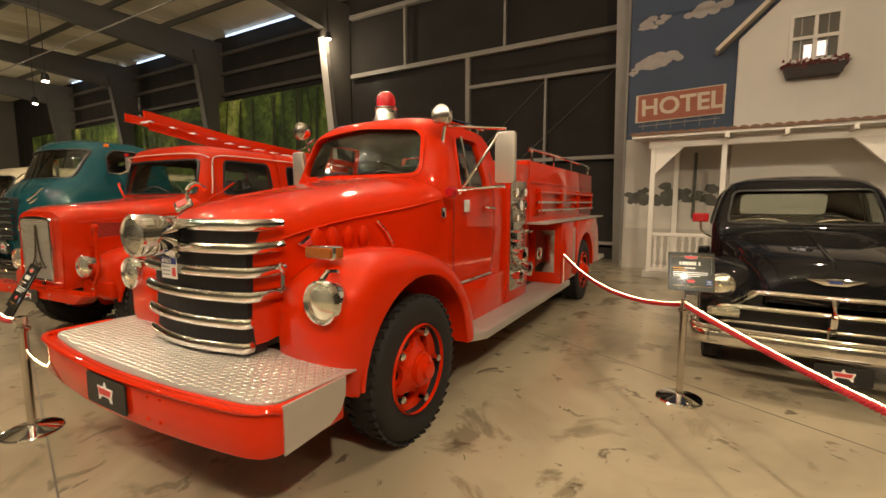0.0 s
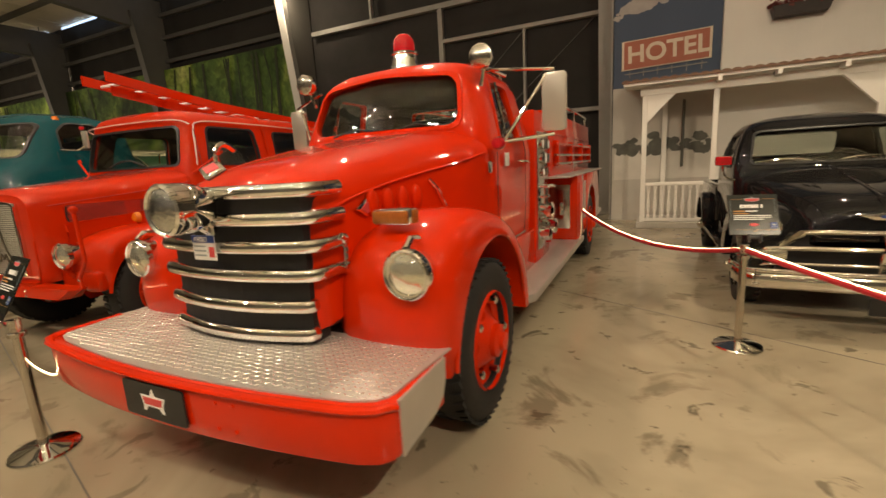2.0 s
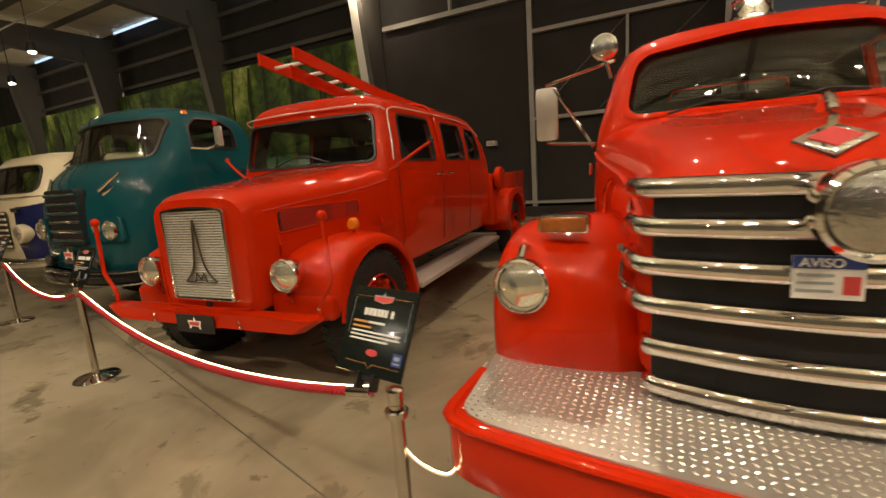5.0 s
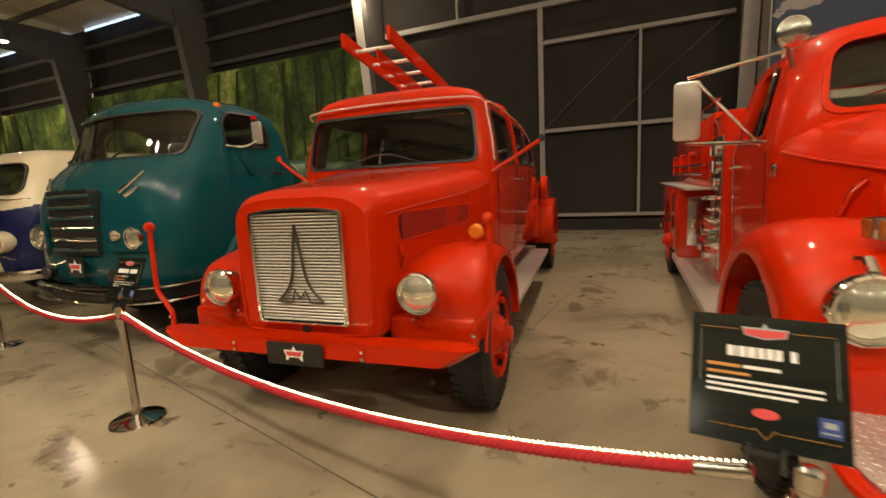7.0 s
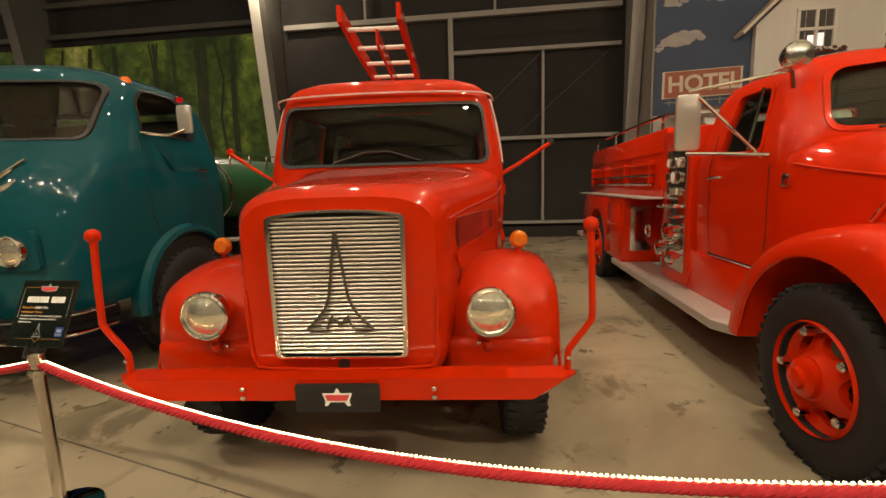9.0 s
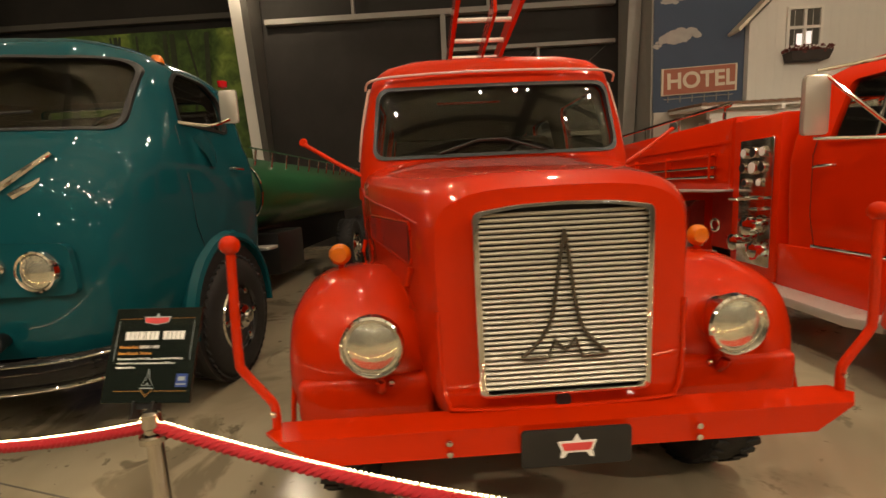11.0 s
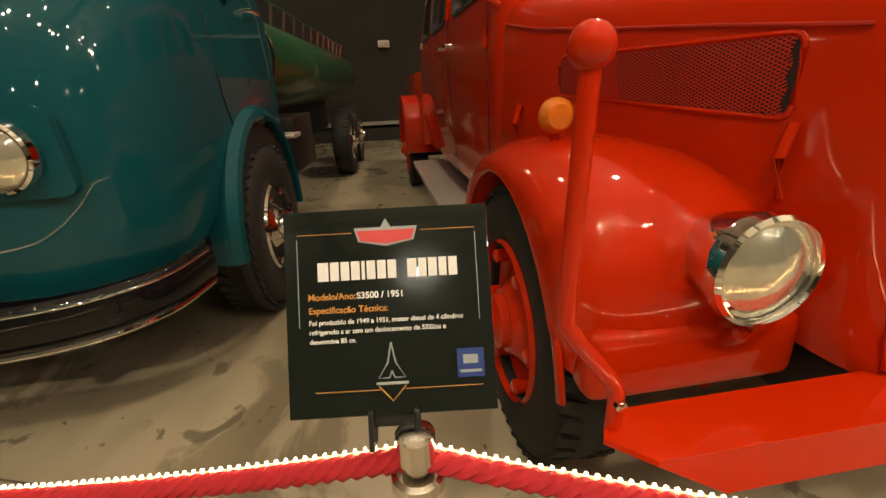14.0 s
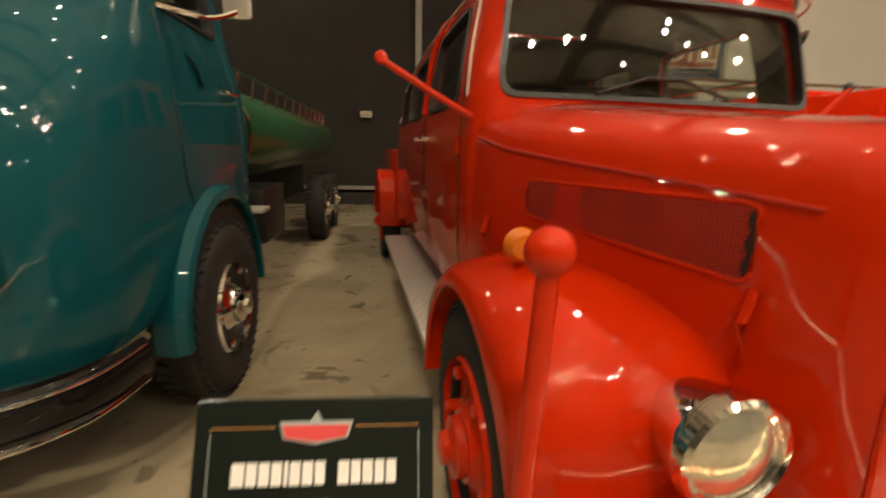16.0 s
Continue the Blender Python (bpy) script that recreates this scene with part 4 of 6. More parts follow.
    rl = t.part("roof_light_bar", sweep([(0.60, 3.4, 2.29), (0.62, 4.2, 2.30)], 0.02, n=8), CHROME)
    for y in (3.5, 4.1):
        t.part("bar_foot", sweep([(0.6, y, 2.21), (0.61, y, 2.29)], 0.012, n=6), CHROME, rl)
    # sills and running boards
    for s in (-1, 1):
        t.part("cab_skirt", box(s * 0.70, s * 0.86, 3.05, 4.30, 0.46, 0.84, 0.02), RED)
        bd = [(s * 0.70, 3.13), (s * 1.0, 3.13), (s * 1.10, 3.30), (s * 1.10, 6.10), (s * 0.70, 6.10)]
        board = t.part("running_board", prism(bd, "z", 0.40, 0.47, bev=0.006), ALU, label="silver tread plate running board")
        tr = bmesh.new()
        for i in range(9):
            for j in range(62):
                x, y = s * (0.88 + i * 0.026), 3.35 + j * 0.044
                a = math.pi / 4 if (i + j) % 2 else -math.pi / 4
                cc, ss = math.cos(a), math.sin(a)
                tr.faces.new([tr.verts.new((x + cc * u - ss * v, y + ss * u + cc * v, 0.4725 if k % 2 else 0.4715)) for k, (u, v) in enumerate([(0.014, 0), (0, 0.004), (-0.014, 0), (0, -0.004)])])
        tagged(t.part("board_tread", tr, TREADS, board, smooth=False), kind="stuff")
    # pump house and panel
    t.part("pump_house", box(-0.87, 0.87, 4.30, 4.95, 0.47, 1.98, 0.02), RED)
    for s in (-1, 1):
        pn = t.part("pump_panel", box(s * 0.872, s * 0.885, 4.36, 4.82, 0.60, 1.78, 0.004), STEEL, label="steel pump panel with gauges and valves")
        for k, (y, z, r) in enumerate(((4.47, 1.66, 0.05), (4.60, 1.66, 0.05), (4.73, 1.66, 0.05), (4.47, 1.52, 0.05), (4.60, 1.52, 0.065), (4.74, 1.52, 0.05), (4.5, 1.38, 0.04), (4.7, 1.38, 0.04))):
            g = t.part("gauge", turned([(r, 0), (r, s * 0.025), (r * 0.9, s * 0.03), (0, s * 0.03)], (s * 0.885, y, z), "x", 20), CHROME, pn)
            t.part("gauge_face", turned([(r * 0.8, s * 0.031), (0, s * 0.033)], (s * 0.885, y, z), "x", 16), BLACK if k % 2 else INKW, pn)
        for k, (y, z) in enumerate(((4.42, 1.24), (4.42, 1.14), (4.42, 1.04), (4.6, 1.24), (4.75, 1.22))):
            t.part("valve_pull", sweep([(s * 0.88, y, z), (s * 0.96, y, z), (s * 0.96, y + 0.09, z)], 0.014, n=8), CHROME, pn)
        for y, z, r in ((4.55, 0.98, 0.075), (4.74, 0.80, 0.065), (4.45, 0.76, 0.06)):
            t.part("hose_outlet", turned([(r, 0), (r, s * 0.05), (r * 1.25, s * 0.055), (r * 1.25, s * 0.10), (r * 0.8, s * 0.115), (0, s * 0.12)], (s * 0.885, y, z), "x", 18), CHROME, pn)
            for a in (0.5, 2.6, 4.7):
                t.part("outlet_lug", box(s * 0.94, s * 0.99, y + math.cos(a) * r * 1.3 - 0.012, y + math.cos(a) * r * 1.3 + 0.012, z + math.sin(a) * r * 1.3 - 0.012, z + math.sin(a) * r * 1.3 + 0.012, 0.004), REDLENS, pn)
        hp = []
        for i in range(17):
            a = 2 * math.pi * i / 16
            hp.append((s * 1.0, 5.0 + 0.07 * math.cos(a), 0.95 + 0.06 * math.sin(a)))
        t.part("grab_ring", sweep(hp, 0.014, n=8, up=(1, 0, 0)), CHROME, pn)
    # hose body
    hb = box(-0.86, 0.86, 4.95, 8.5, 1.30, 2.04, 0.02)
    hb = cut(hb, box(-0.80, 0.80, 5.1, 8.4, 1.5, 2.3))
    body = t.part("hose_body", hb, RED)
    t.part("body_floor", box(-0.62, 0.62, 4.95, 8.45, 0.62, 1.30), REDMATT, body, smooth=False)
    for s in (-1, 1):
        t.part("locker", box(s * 0.60, s * 1.07, 5.72, 6.52, 0.47, 1.29, 0.012), RED, label="red side locker with a bright top")
        t.part("locker_door", box(s * 1.071, s * 1.082, 5.80, 6.44, 0.55, 1.20, 0.004), RED)
        t.part("locker_frame", box(s * 0.72, s * 0.98, 5.705, 5.72, 0.62, 1.18, 0.004), STEEL)
        t.part("locker_top", box(s * 0.60, s * 1.09, 4.95, 8.5, 1.292, 1.312, 0.004), ALU, label="bright tread plate shelf")
        arch = [(6.53, 0.5), (6.53, 1.285), (7.9, 1.285), (8.1, 1.1), (8.2, 0.75), (8.2, 0.5)]
        rf = cut(prism(arch, "x", s * 0.60, s * 1.08, bev=0.01), turned([(0.58, -0.5), (0.58, 0.5)], (s * 1.0, 7.15, 0.5), "x", 36))
        t.part("rear_wing", rf, RED)
        for z in (1.45, 1.55, 1.68):
            t.part("side_rail", sweep([(s * 0.90, 5.2, z), (s * 0.90, 8.4, z)], 0.018, n=8), STEEL if z < 1.6 else RED)
        for y in (5.3, 6.3, 7.3, 8.3):
            t.part("rail_bracket", box(s * 0.855, s * 0.92, y - 0.02, y + 0.02, 1.42, 1.72, 0.004), RED)
        t.part("top_rail", sweep(smooth_path([(s * 0.80, 5.25, 2.05), (s * 0.80, 5.25, 2.16), (s * 0.80, 5.35, 2.2), (s * 0.80, 8.3, 2.2), (s * 0.80, 8.4, 2.15), (s * 0.80, 8.4, 2.05)], 5), 0.018, n=8), CHROME)
        for y in (6.2, 7.2):
            t.part("rail_post", sweep([(s * 0.80, y, 2.04), (s * 0.80, y, 2.2)], 0.012, n=6), CHROME)
        t.part("body_seam", box(s * 0.86, s * 0.868, 4.98, 5.02, 1.32, 2.02, 0.003), RED)
        t.part("body_band", box(s * 0.86, s * 0.872, 5.0, 8.45, 1.78, 1.82, 0.004), RED)
    t.part("tailboard", box(-1.05, 1.05, 8.5, 8.95, 0.48, 0.55, 0.01), ALU)
    return t


def smooth2(pts, per=3):
    return [(p.x, p.y) for p in smooth_path([(u, v, 0) for u, v in pts], per)]


DAMBER = mat("dark_amber_lens", (0.30, 0.085, 0.012), 0.25, vary=0.3, scale=30, coat=1.0, bump=0.1)
pumper()


# ---------------------------------------------------------------- round-bonnet fire truck with crew cab
def crew_truck():
    t = Thing("fire_truck", "red round-nosed crew cab fire truck with slatted silver grille", "fire truck", -5.975, 2.45)
    t.ob.matrix_basis = pose(-5.975, 2.51, 0, 0, 0, 4.2)
    fb = bmesh.new()
    for s in (-1, 1):
        box(s * 0.34, s * 0.43, 1.8, 8.6, 0.50, 0.66, bm=fb)
    box(-0.8, 0.8, 2.38, 2.52, 0.38, 0.54, bm=fb)
    box(-0.8, 0.8, 7.1, 7.24, 0.38, 0.54, bm=fb)
    t.part("chassis", fb, BLACK, smooth=False)
    # bumper: folded plate, cut back at the ends
    bp = [(-1.04, 1.725), (-0.975, 1.66), (0.975, 1.66), (1.04, 1.725), (1.0, 1.79), (-1.0, 1.79)]
    lower = [(-0.90, 1.70), (-0.84, 1.65), (0.84, 1.65), (0.90, 1.70), (0.90, 1.79), (-0.90, 1.79)]
    bm = loft([[(u, v, 0.582) for u, v in lower], [(u, v, 0.662) for u, v in bp], [(u, v, 0.674) for u, v in bp]])
    bmesh.ops.bevel(bm, geom=[e for e in bm.edges if e.calc_face_angle(0) > 0.6], offset=0.006, segments=2, profile=0.5, affect="EDGES")
    bumper = t.part("bumper", bm, RED2)
    for s in (-1, 1):
        for z in (0.60, 0.64):
            t.part("bolt", turned([(0.011, 0), (0.011, -0.012), (0, -0.014)], (s * 0.42, 1.648, z), "y", 8), CHROME, bumper)
        # width poles with ball tops
        x = s * 1.10
        pole = [(s * 1.01, 1.75, 0.66), (s * 1.01, 1.75, 0.75), (s * 1.03, 1.75, 0.79), (x, 1.75, 0.885), (x + s * 0.012, 1.75, 0.93), (x + s * 0.008, 1.75, 1.10), (x, 1.75, 1.29)]
        pm = t.part("width_pole", sweep(smooth_path(pole, 5), 0.0155, n=10, up=(0, 1, 0)), RED2, bumper)
        bb = bmesh.new()
        bmesh.ops.create_uvsphere(bb, u_segments=20, v_segments=14, radius=0.0325, matrix=Matrix.Translation((x, 1.75, 1.318)))
        t.part("pole_ball", bb, RED2, bumper)
        t.part("pole_bolt", turned([(0.012, 0), (0.011, -0.01), (0, -0.012)], (s * 1.01, 1.737, 0.735), "y", 8), CHROME, bumper)
    show_plate(t, -0.0, 1.634, 0.60, 0.37, 0.13)
    # bonnet: boxed round nose widening to the cab
    table = [(1.80, 0.455, 1.475, 0.66), (1.84, 0.475, 1.50, 0.665), (1.95, 0.505, 1.52, 0.68), (2.2, 0.585, 1.545, 0.72), (2.5, 0.695, 1.575, 0.76), (2.8, 0.785, 1.61, 0.8), (3.0, 0.825, 1.645, 0.82), (3.12, 0.835, 1.67, 0.84)]
    rings = []
    for y, hw, zt, zl in table:
        p = [(-hw * 0.94, zl), (-hw, zl + 0.12), (-hw, zt - 0.2)]
        for i in range(1, 16):
            a = math.pi * i / 16
            c = -math.cos(a)
            p.append((hw * math.copysign(abs(c) ** 0.55, c), zt - 0.2 + 0.2 * math.sin(a) ** 0.6))
        p += [(hw, zt - 0.2), (hw, zl + 0.12), (hw * 0.94, zl)]
        rings.append([(u, y, v) for u, v in p])
    front = [(x * 0.955, 1.775, 1.07 + (z - 1.07) * 0.965) for x, y, z in rings[0]]
    bonnet = t.part("bonnet", loft([front] + rings), RED2)
    # grille set in a chrome frame
    gp = round_poly([(-0.285, 0.745), (0.285, 0.745), (0.292, 1.375), (0.15, 1.395), (0, 1.40), (-0.15, 1.395), (-0.292, 1.375)], 0.03)
    outer = [(u * 1.06, 1.07 + (v - 1.07) * 1.03) for u, v in gp]
    inner = [(u * 0.985, 1.07 + (v - 1.07) * 0.99) for u, v in gp]
    fr = cut(prism(outer, "y", 1.735, 1.785, bev=0.006), prism(inner, "y", 1.6, 1.9))
    grille = t.part("grille_frame", fr, CHROME)
    # black sheet paints the shade behind the slats
    t.part("grille_back", prism(inner, "y", 1.770, 1.777), GRILLEB, grille)
    n = 34
    for i in range(n):
        z = 0.762 + i * (1.37 - 0.762) / (n - 1)
        hw = 0.284
        t.part("grille_slat", sweep([(-hw, 1.757, z), (hw, 1.757, z)], 0.010, 0.0068, n=6), SLATS, grille)
    # spire badge of dark wire on the slats
    wire = mat("dark_wire", (0.10, 0.085, 0.06), 0.4, 0.6)
    for s in (-1, 1):
        t.part("badge_wire", sweep(smooth_path([(0.0, 1.742, 1.315), (s * 0.018, 1.742, 1.2), (s * 0.045, 1.742, 1.02), (s * 0.085, 1.742, 0.94), (s * 0.15, 1.742, 0.875)], 5), 0.007, n=6), wire, grille)
        t.part("badge_wire", sweep([(s * 0.15, 1.742, 0.875), (s * 0.06, 1.742, 0.872), (s * 0.035, 1.742, 0.935), (0, 1.742, 0.89)], 0.0065, n=6), wire, grille)
    t.part("crank_hole", turned([(0.028, 0.0), (0.028, 0.01), (0, 0.01)], (0, 1.765, 0.70), "y", 16), BLACK, bonnet)
    t.part("nose_piping", sweep(smooth_path([(-0.435, 1.772, 1.05), (-0.43, 1.768, 0.80), (-0.41, 1.766, 0.71), (-0.36, 1.766, 0.685), (0, 1.766, 0.675), (0.36, 1.766, 0.685), (0.41, 1.766, 0.71), (0.43, 1.768, 0.80), (0.435, 1.772, 1.05)], 5), 0.008, n=6), RED2, bonnet)
    # side vents with mesh
    for s in (-1, 1):
        vp = round_poly([(2.0, 1.175), (2.68, 1.225), (2.68, 1.345), (2.0, 1.345)], 0.03)
        def hx(y):
            return interp(table, y)[0]
        # near-black red sheet paints the shade behind the vent mesh
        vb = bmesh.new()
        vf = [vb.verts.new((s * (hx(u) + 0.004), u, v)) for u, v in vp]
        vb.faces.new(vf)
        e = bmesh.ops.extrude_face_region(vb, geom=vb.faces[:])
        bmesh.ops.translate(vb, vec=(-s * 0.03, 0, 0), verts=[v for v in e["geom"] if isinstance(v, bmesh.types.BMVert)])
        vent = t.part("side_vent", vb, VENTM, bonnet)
        t.part("vent_frame", sweep([(s * (hx(u) + 0.001), u, v) for u, v in vp + vp[:1]], 0.007, n=6), RED2, bonnet)
        mesh = bmesh.new()
        for i in range(-26, 70):
            for d in (-1, 1):
                seg = []
                for k in range(25):
                    v = 1.175 + k * 0.17 / 24
                    u = 2.0 + i * 0.0165 + d * (v - 1.26) * 2.0
                    if 2.008 < u < 2.672 and 1.178 + (u - 2.0) * 0.0735 < v < 1.343:
                        seg.append((u, v))
                if len(seg) > 1:
                    (u0, v0), (u1, v1) = seg[0], seg[-1]
                    q = [(u0, v0 - 0.0016), (u1, v1 - 0.0016), (u1, v1 + 0.0016), (u0, v0 + 0.0016)]
                    top = [mesh.verts.new((s * (hx(u) + 0.0085 + 0.0006 * d), u, v)) for u, v in q]
                    mesh.faces.new(top)
        tagged(t.part("vent_mesh", mesh, REDMATT, bonnet, smooth=False), kind="stuff")
        for y, z in ((1.98, 1.10), (2.9, 1.12)):
            t.part("bonnet_catch", sweep([(s * (hx(y) + 0.012), y, z + 0.07), (s * (hx(y) + 0.03), y, z), (s * (hx(y) + 0.014), y, z - 0.09)], 0.012, n=8), RED2, bonnet)
        t.part("bonnet_seam", sweep([(s * (hx(y) + 0.003), y, interp(table, y)[1] - 0.165) for y in (1.9, 2.2, 2.5, 2.8, 3.05)], 0.004, n=5), REDMATT, bonnet)
        # wings
        c = (2.5, 0.55)
        wing = [(1.98, 0.50), (1.935, 0.62), (1.91, 0.76), (1.93, 0.90), (2.0, 1.02), (2.12, 1.075), (2.30, 1.11), (2.5, 1.115), (2.72, 1.08), (2.92, 0.99), (3.07, 0.86), (3.17, 0.66), (3.22, 0.48)]
        rg = []
        for x, k in ((0.42, 0.80), (0.50, 0.92), (0.60, 0.975), (0.74, 1.0), (0.87, 0.995), (0.95, 0.965), (1.0, 0.92), (1.025, 0.87), (1.032, 0.82)):
            q = scaled(smooth2(wing), c, k)
            rg.append([(s * x, u, max(v, 0.48)) for u, v in q] + [(s * x, q[-1][0] - 0.02, 0.46), (s * x, q[0][0] + 0.03, 0.47)])
        body = cut(loft(rg), turned([(0.555, -0.5), (0.555, 0.5)], (s * 1.08, 2.50, 0.46), "x", 40))
        wg = t.part("wing", body, RED2)
        lip = [(s * 1.02, 2.50 + 0.56 * math.cos(a), 0.46 + 0.56 * math.sin(a)) for a in [math.pi * (0.04 + 0.90 * i / 30) for i in range(31)]]
        t.part("wing_lip", sweep(lip, 0.018, 0.010, n=8, up=(1, 0, 0)), RED2, wg)
        ab = box(min(s * 0.46, s * 0.985), max(s * 0.46, s * 0.985), 1.895, 2.0, 0.585, 0.765, 0.035, seg=4)
        t.part("wing_apron", ab, RED2, wg)
        headlamp(t, s * 0.675, 1.825, 0.915, 0.105, 0.14)
        t.part("lamp_bracket", sweep(smooth_path([(s * 0.66, 1.87, 0.81), (s * 0.66, 1.87, 0.75), (s * 0.66, 1.93, 0.70)], 4), 0.020, n=8), RED2, wg)
        t.part("lamp_bolt", turned([(0.014, 0), (0.012, -0.012), (0, -0.014)], (s * 0.62, 1.90, 0.745), "y", 8), STEEL, wg)
        bl = t.part("turn_signal", turned([(0.0, -0.030), (0.035, -0.026), (0.050, -0.010), (0.052, 0.012), (0.04, 0.02), (0, 0.022)], (s * 0.875, 2.39, 1.18), "y", 20), AMBER)
        t.part("signal_stem", sweep([(s * 0.875, 2.40, 1.14), (s * 0.875, 2.41, 1.05)], 0.014, n=8), RED2, bl)
        wheel(t, s * 0.875, 2.50, 0.475, 0.475, 0.24, 0.285, s, RED2, 6, lugs=RED2)
        wheel(t, s * 0.86, 7.17, 0.475, 0.475, 0.24, 0.285, s, RED2, 6, lugs=RED2)
        # boards
        bd = t.part("running_board", box(s * 0.66, s * 1.0, 3.24, 6.0, 0.45, 0.50, 0.006), ALU, label="silver tread plate running board")
        tr = bmesh.new()
        for i in range(9):
            for j in range(60):
                x, y = s * (0.76 + i * 0.027), 3.28 + j * 0.045
                a = math.pi / 4 if (i + j) % 2 else -math.pi / 4
                cc, ss = math.cos(a), math.sin(a)
                tr.faces.new([tr.verts.new((x + cc * u - ss * v, y + ss * u + cc * v, 0.503 if k % 2 else 0.5015)) for k, (u, v) in enumerate([(0.014, 0), (0, 0.004), (-0.014, 0), (0, -0.004)])])
        tagged(t.part("board_tread", tr, TREADS, bd, smooth=False), kind="stuff")
        rf = cut(prism([(6.55, 0.5), (6.5, 0.9), (6.6, 1.08), (6.85, 1.16), (7.5, 1.16), (7.75, 1.08), (7.88, 0.9), (7.85, 0.5)], "x", s * 0.6, s * 1.03, bev=0.02), turned([(0.56, -0.5), (0.56, 0.5)], (s * 1.0, 7.17, 0.5), "x", 36))
        t.part("rear_wing", rf, RED2)
    # cab
    tab = [(0.68, 0.80, 3.02, 6.25, 0.14, 0.2, 0.03), (1.0, 0.84, 3.0, 6.3, 0.14, 0.24, 0.03), (1.4, 0.86, 2.99, 6.32, 0.14, 0.28, 0.03), (1.62, 0.855, 2.99, 6.3, 0.13, 0.3, 0.04), (1.85, 0.825, 3.03, 6.2, 0.13, 0.32, 0.05),
           (2.08, 0.775, 3.075, 6.0, 0.14, 0.34, 0.05), (2.16, 0.75, 3.07, 5.85, 0.16, 0.36, 0.05), (2.22, 0.70, 3.09, 5.65, 0.2, 0.36, 0.06), (2.265, 0.60, 3.16, 5.4, 0.22, 0.34, 0.06), (2.29, 0.40, 3.32, 5.0, 0.2, 0.2, 0.04)]
    def rings_(d):
        out = []
        for z, hw, yf, yb, rf, rb, bow in tab:
            zz = z + d if z < 0.8 else (z - d if z > 2.15 else z)
            out.append(plan_ring(zz, max(hw - d, 0.05), yf + d, yb - d, rf, rb, bow))
        return out
    def ws(g):
        return prism(round_poly([(-0.745 - g, 1.665 - g), (0.745 + g, 1.665 - g), (0.70 + g, 2.075 + g), (-0.70 - g, 2.075 + g)], 0.08), "y", 2.7, 3.30)
    def w1(g):
        return prism(round_poly([(3.32 - g, 1.66 - g), (4.12 + g, 1.66 - g), (4.10 + g, 2.08 + g), (3.40 - g, 2.08 + g)], 0.08), "x", -1.2, 1.2)
    def w2(g):
        return prism(round_poly([(4.42 - g, 1.66 - g), (5.08 + g, 1.66 - g), (5.05 + g, 2.07 + g), (4.45 - g, 2.07 + g)], 0.08), "x", -1.2, 1.2)
    def w3(g):
        return prism(round_poly([(5.25 - g, 1.66 - g), (5.72 + g, 1.66 - g), (5.6 + g, 2.02 + g), (5.25 - g, 2.05 + g)], 0.08), "x", -1.2, 1.2)
    cab = cab_shell(t, rings_, (("windscreen", ws), ("door_window", w1), ("rear_door_window", w2), ("quarter_window", w3)), RED2, trim=BLACK, grow=0.014)
    for s in (-1, 1):
        gut = [(s * 0.852, 3.16, 1.66), (s * 0.83, 3.19, 1.85), (s * 0.79, 3.23, 2.05), (s * 0.775, 3.3, 2.125), (s * 0.775, 3.6, 2.15), (s * 0.775, 4.6, 2.15), (s * 0.76, 5.4, 2.12), (s * 0.80, 5.8, 1.98)]
        # pale gutters: the gloss highlight along the edge is put into the colour
        t.part("rain_gutter", sweep(smooth_path(gut, 5), 0.008, n=6), PALETRIM, cab)
        for y in (3.22, 4.27, 5.2):
            t.part("door_gap", sweep([(s * 0.80, y, 2.05), (s * 0.862, y, 1.6), (s * 0.866, y, 1.3), (s * 0.845, y + (0.05 if y < 3.5 else 0), 0.95), (s * 0.82, y, 0.76)], 0.003, n=5), BLACK, cab)
        for y in (4.1, 4.4):
            t.part("door_handle", sweep([(s * 0.86, y, 1.50), (s * 0.90, y, 1.50), (s * 0.90, y + 0.1, 1.50)], 0.011, n=8), CHROME, cab)
        t.part("door_hinge", sweep([(s * 0.868, 3.24, 1.42), (s * 0.868, 3.24, 1.5)], 0.014, n=8), RED2, cab)
        # semaphore arms carrying small mirrors
        am = t.part("mirror_arm", sweep([(s * 0.84, 3.10, 1.57), (s * 1.0, 3.14, 1.66), (s * 1.20, 3.20, 1.785)], 0.014, n=8), RED2, cab)
        t.part("mirror_head", turned([(0, -0.014), (0.022, -0.012), (0.028, 0.0), (0.022, 0.012), (0, 0.014)], (s * 1.21, 3.21, 1.80), "y", 16), RED2 if s < 0 else BLACK, cab)
    brow = [(-0.79, 3.19, 2.10), (-0.74, 3.10, 2.135), (-0.5, 3.06, 2.15), (0, 3.045, 2.155), (0.5, 3.06, 2.15), (0.74, 3.10, 2.135), (0.79, 3.19, 2.10)]
    t.part("rain_gutter", sweep(smooth_path(brow, 5), 0.007, n=6), PALETRIM, cab)
    t.part("band_trim", sweep(smooth_path([(-0.86, 4.27, 1.66), (-0.78, 4.27, 2.12), (-0.6, 4.27, 2.275), (0, 4.27, 2.305), (0.6, 4.27, 2.275), (0.78, 4.27, 2.12), (0.86, 4.27, 1.66)], 6), 0.014, n=6, up=(0, 1, 0)), RED2, cab)
    t.part("roof_vent", box(0.02, 0.28, 3.5, 3.75, 2.27, 2.31, 0.015), RED2, cab)
    interior(t, 0.74, 3.2, 6.0, 1.62, SEATM, 0.38)
    t.part("rear_bench", box(-0.7, 0.7, 5.2, 5.35, 0.9, 1.75, 0.04), SEATM)
    wipers(t, 2.985, 1.675, ((-0.35, 1), (0.28, -1)), 0.40, lean=0.2, my=0.02)
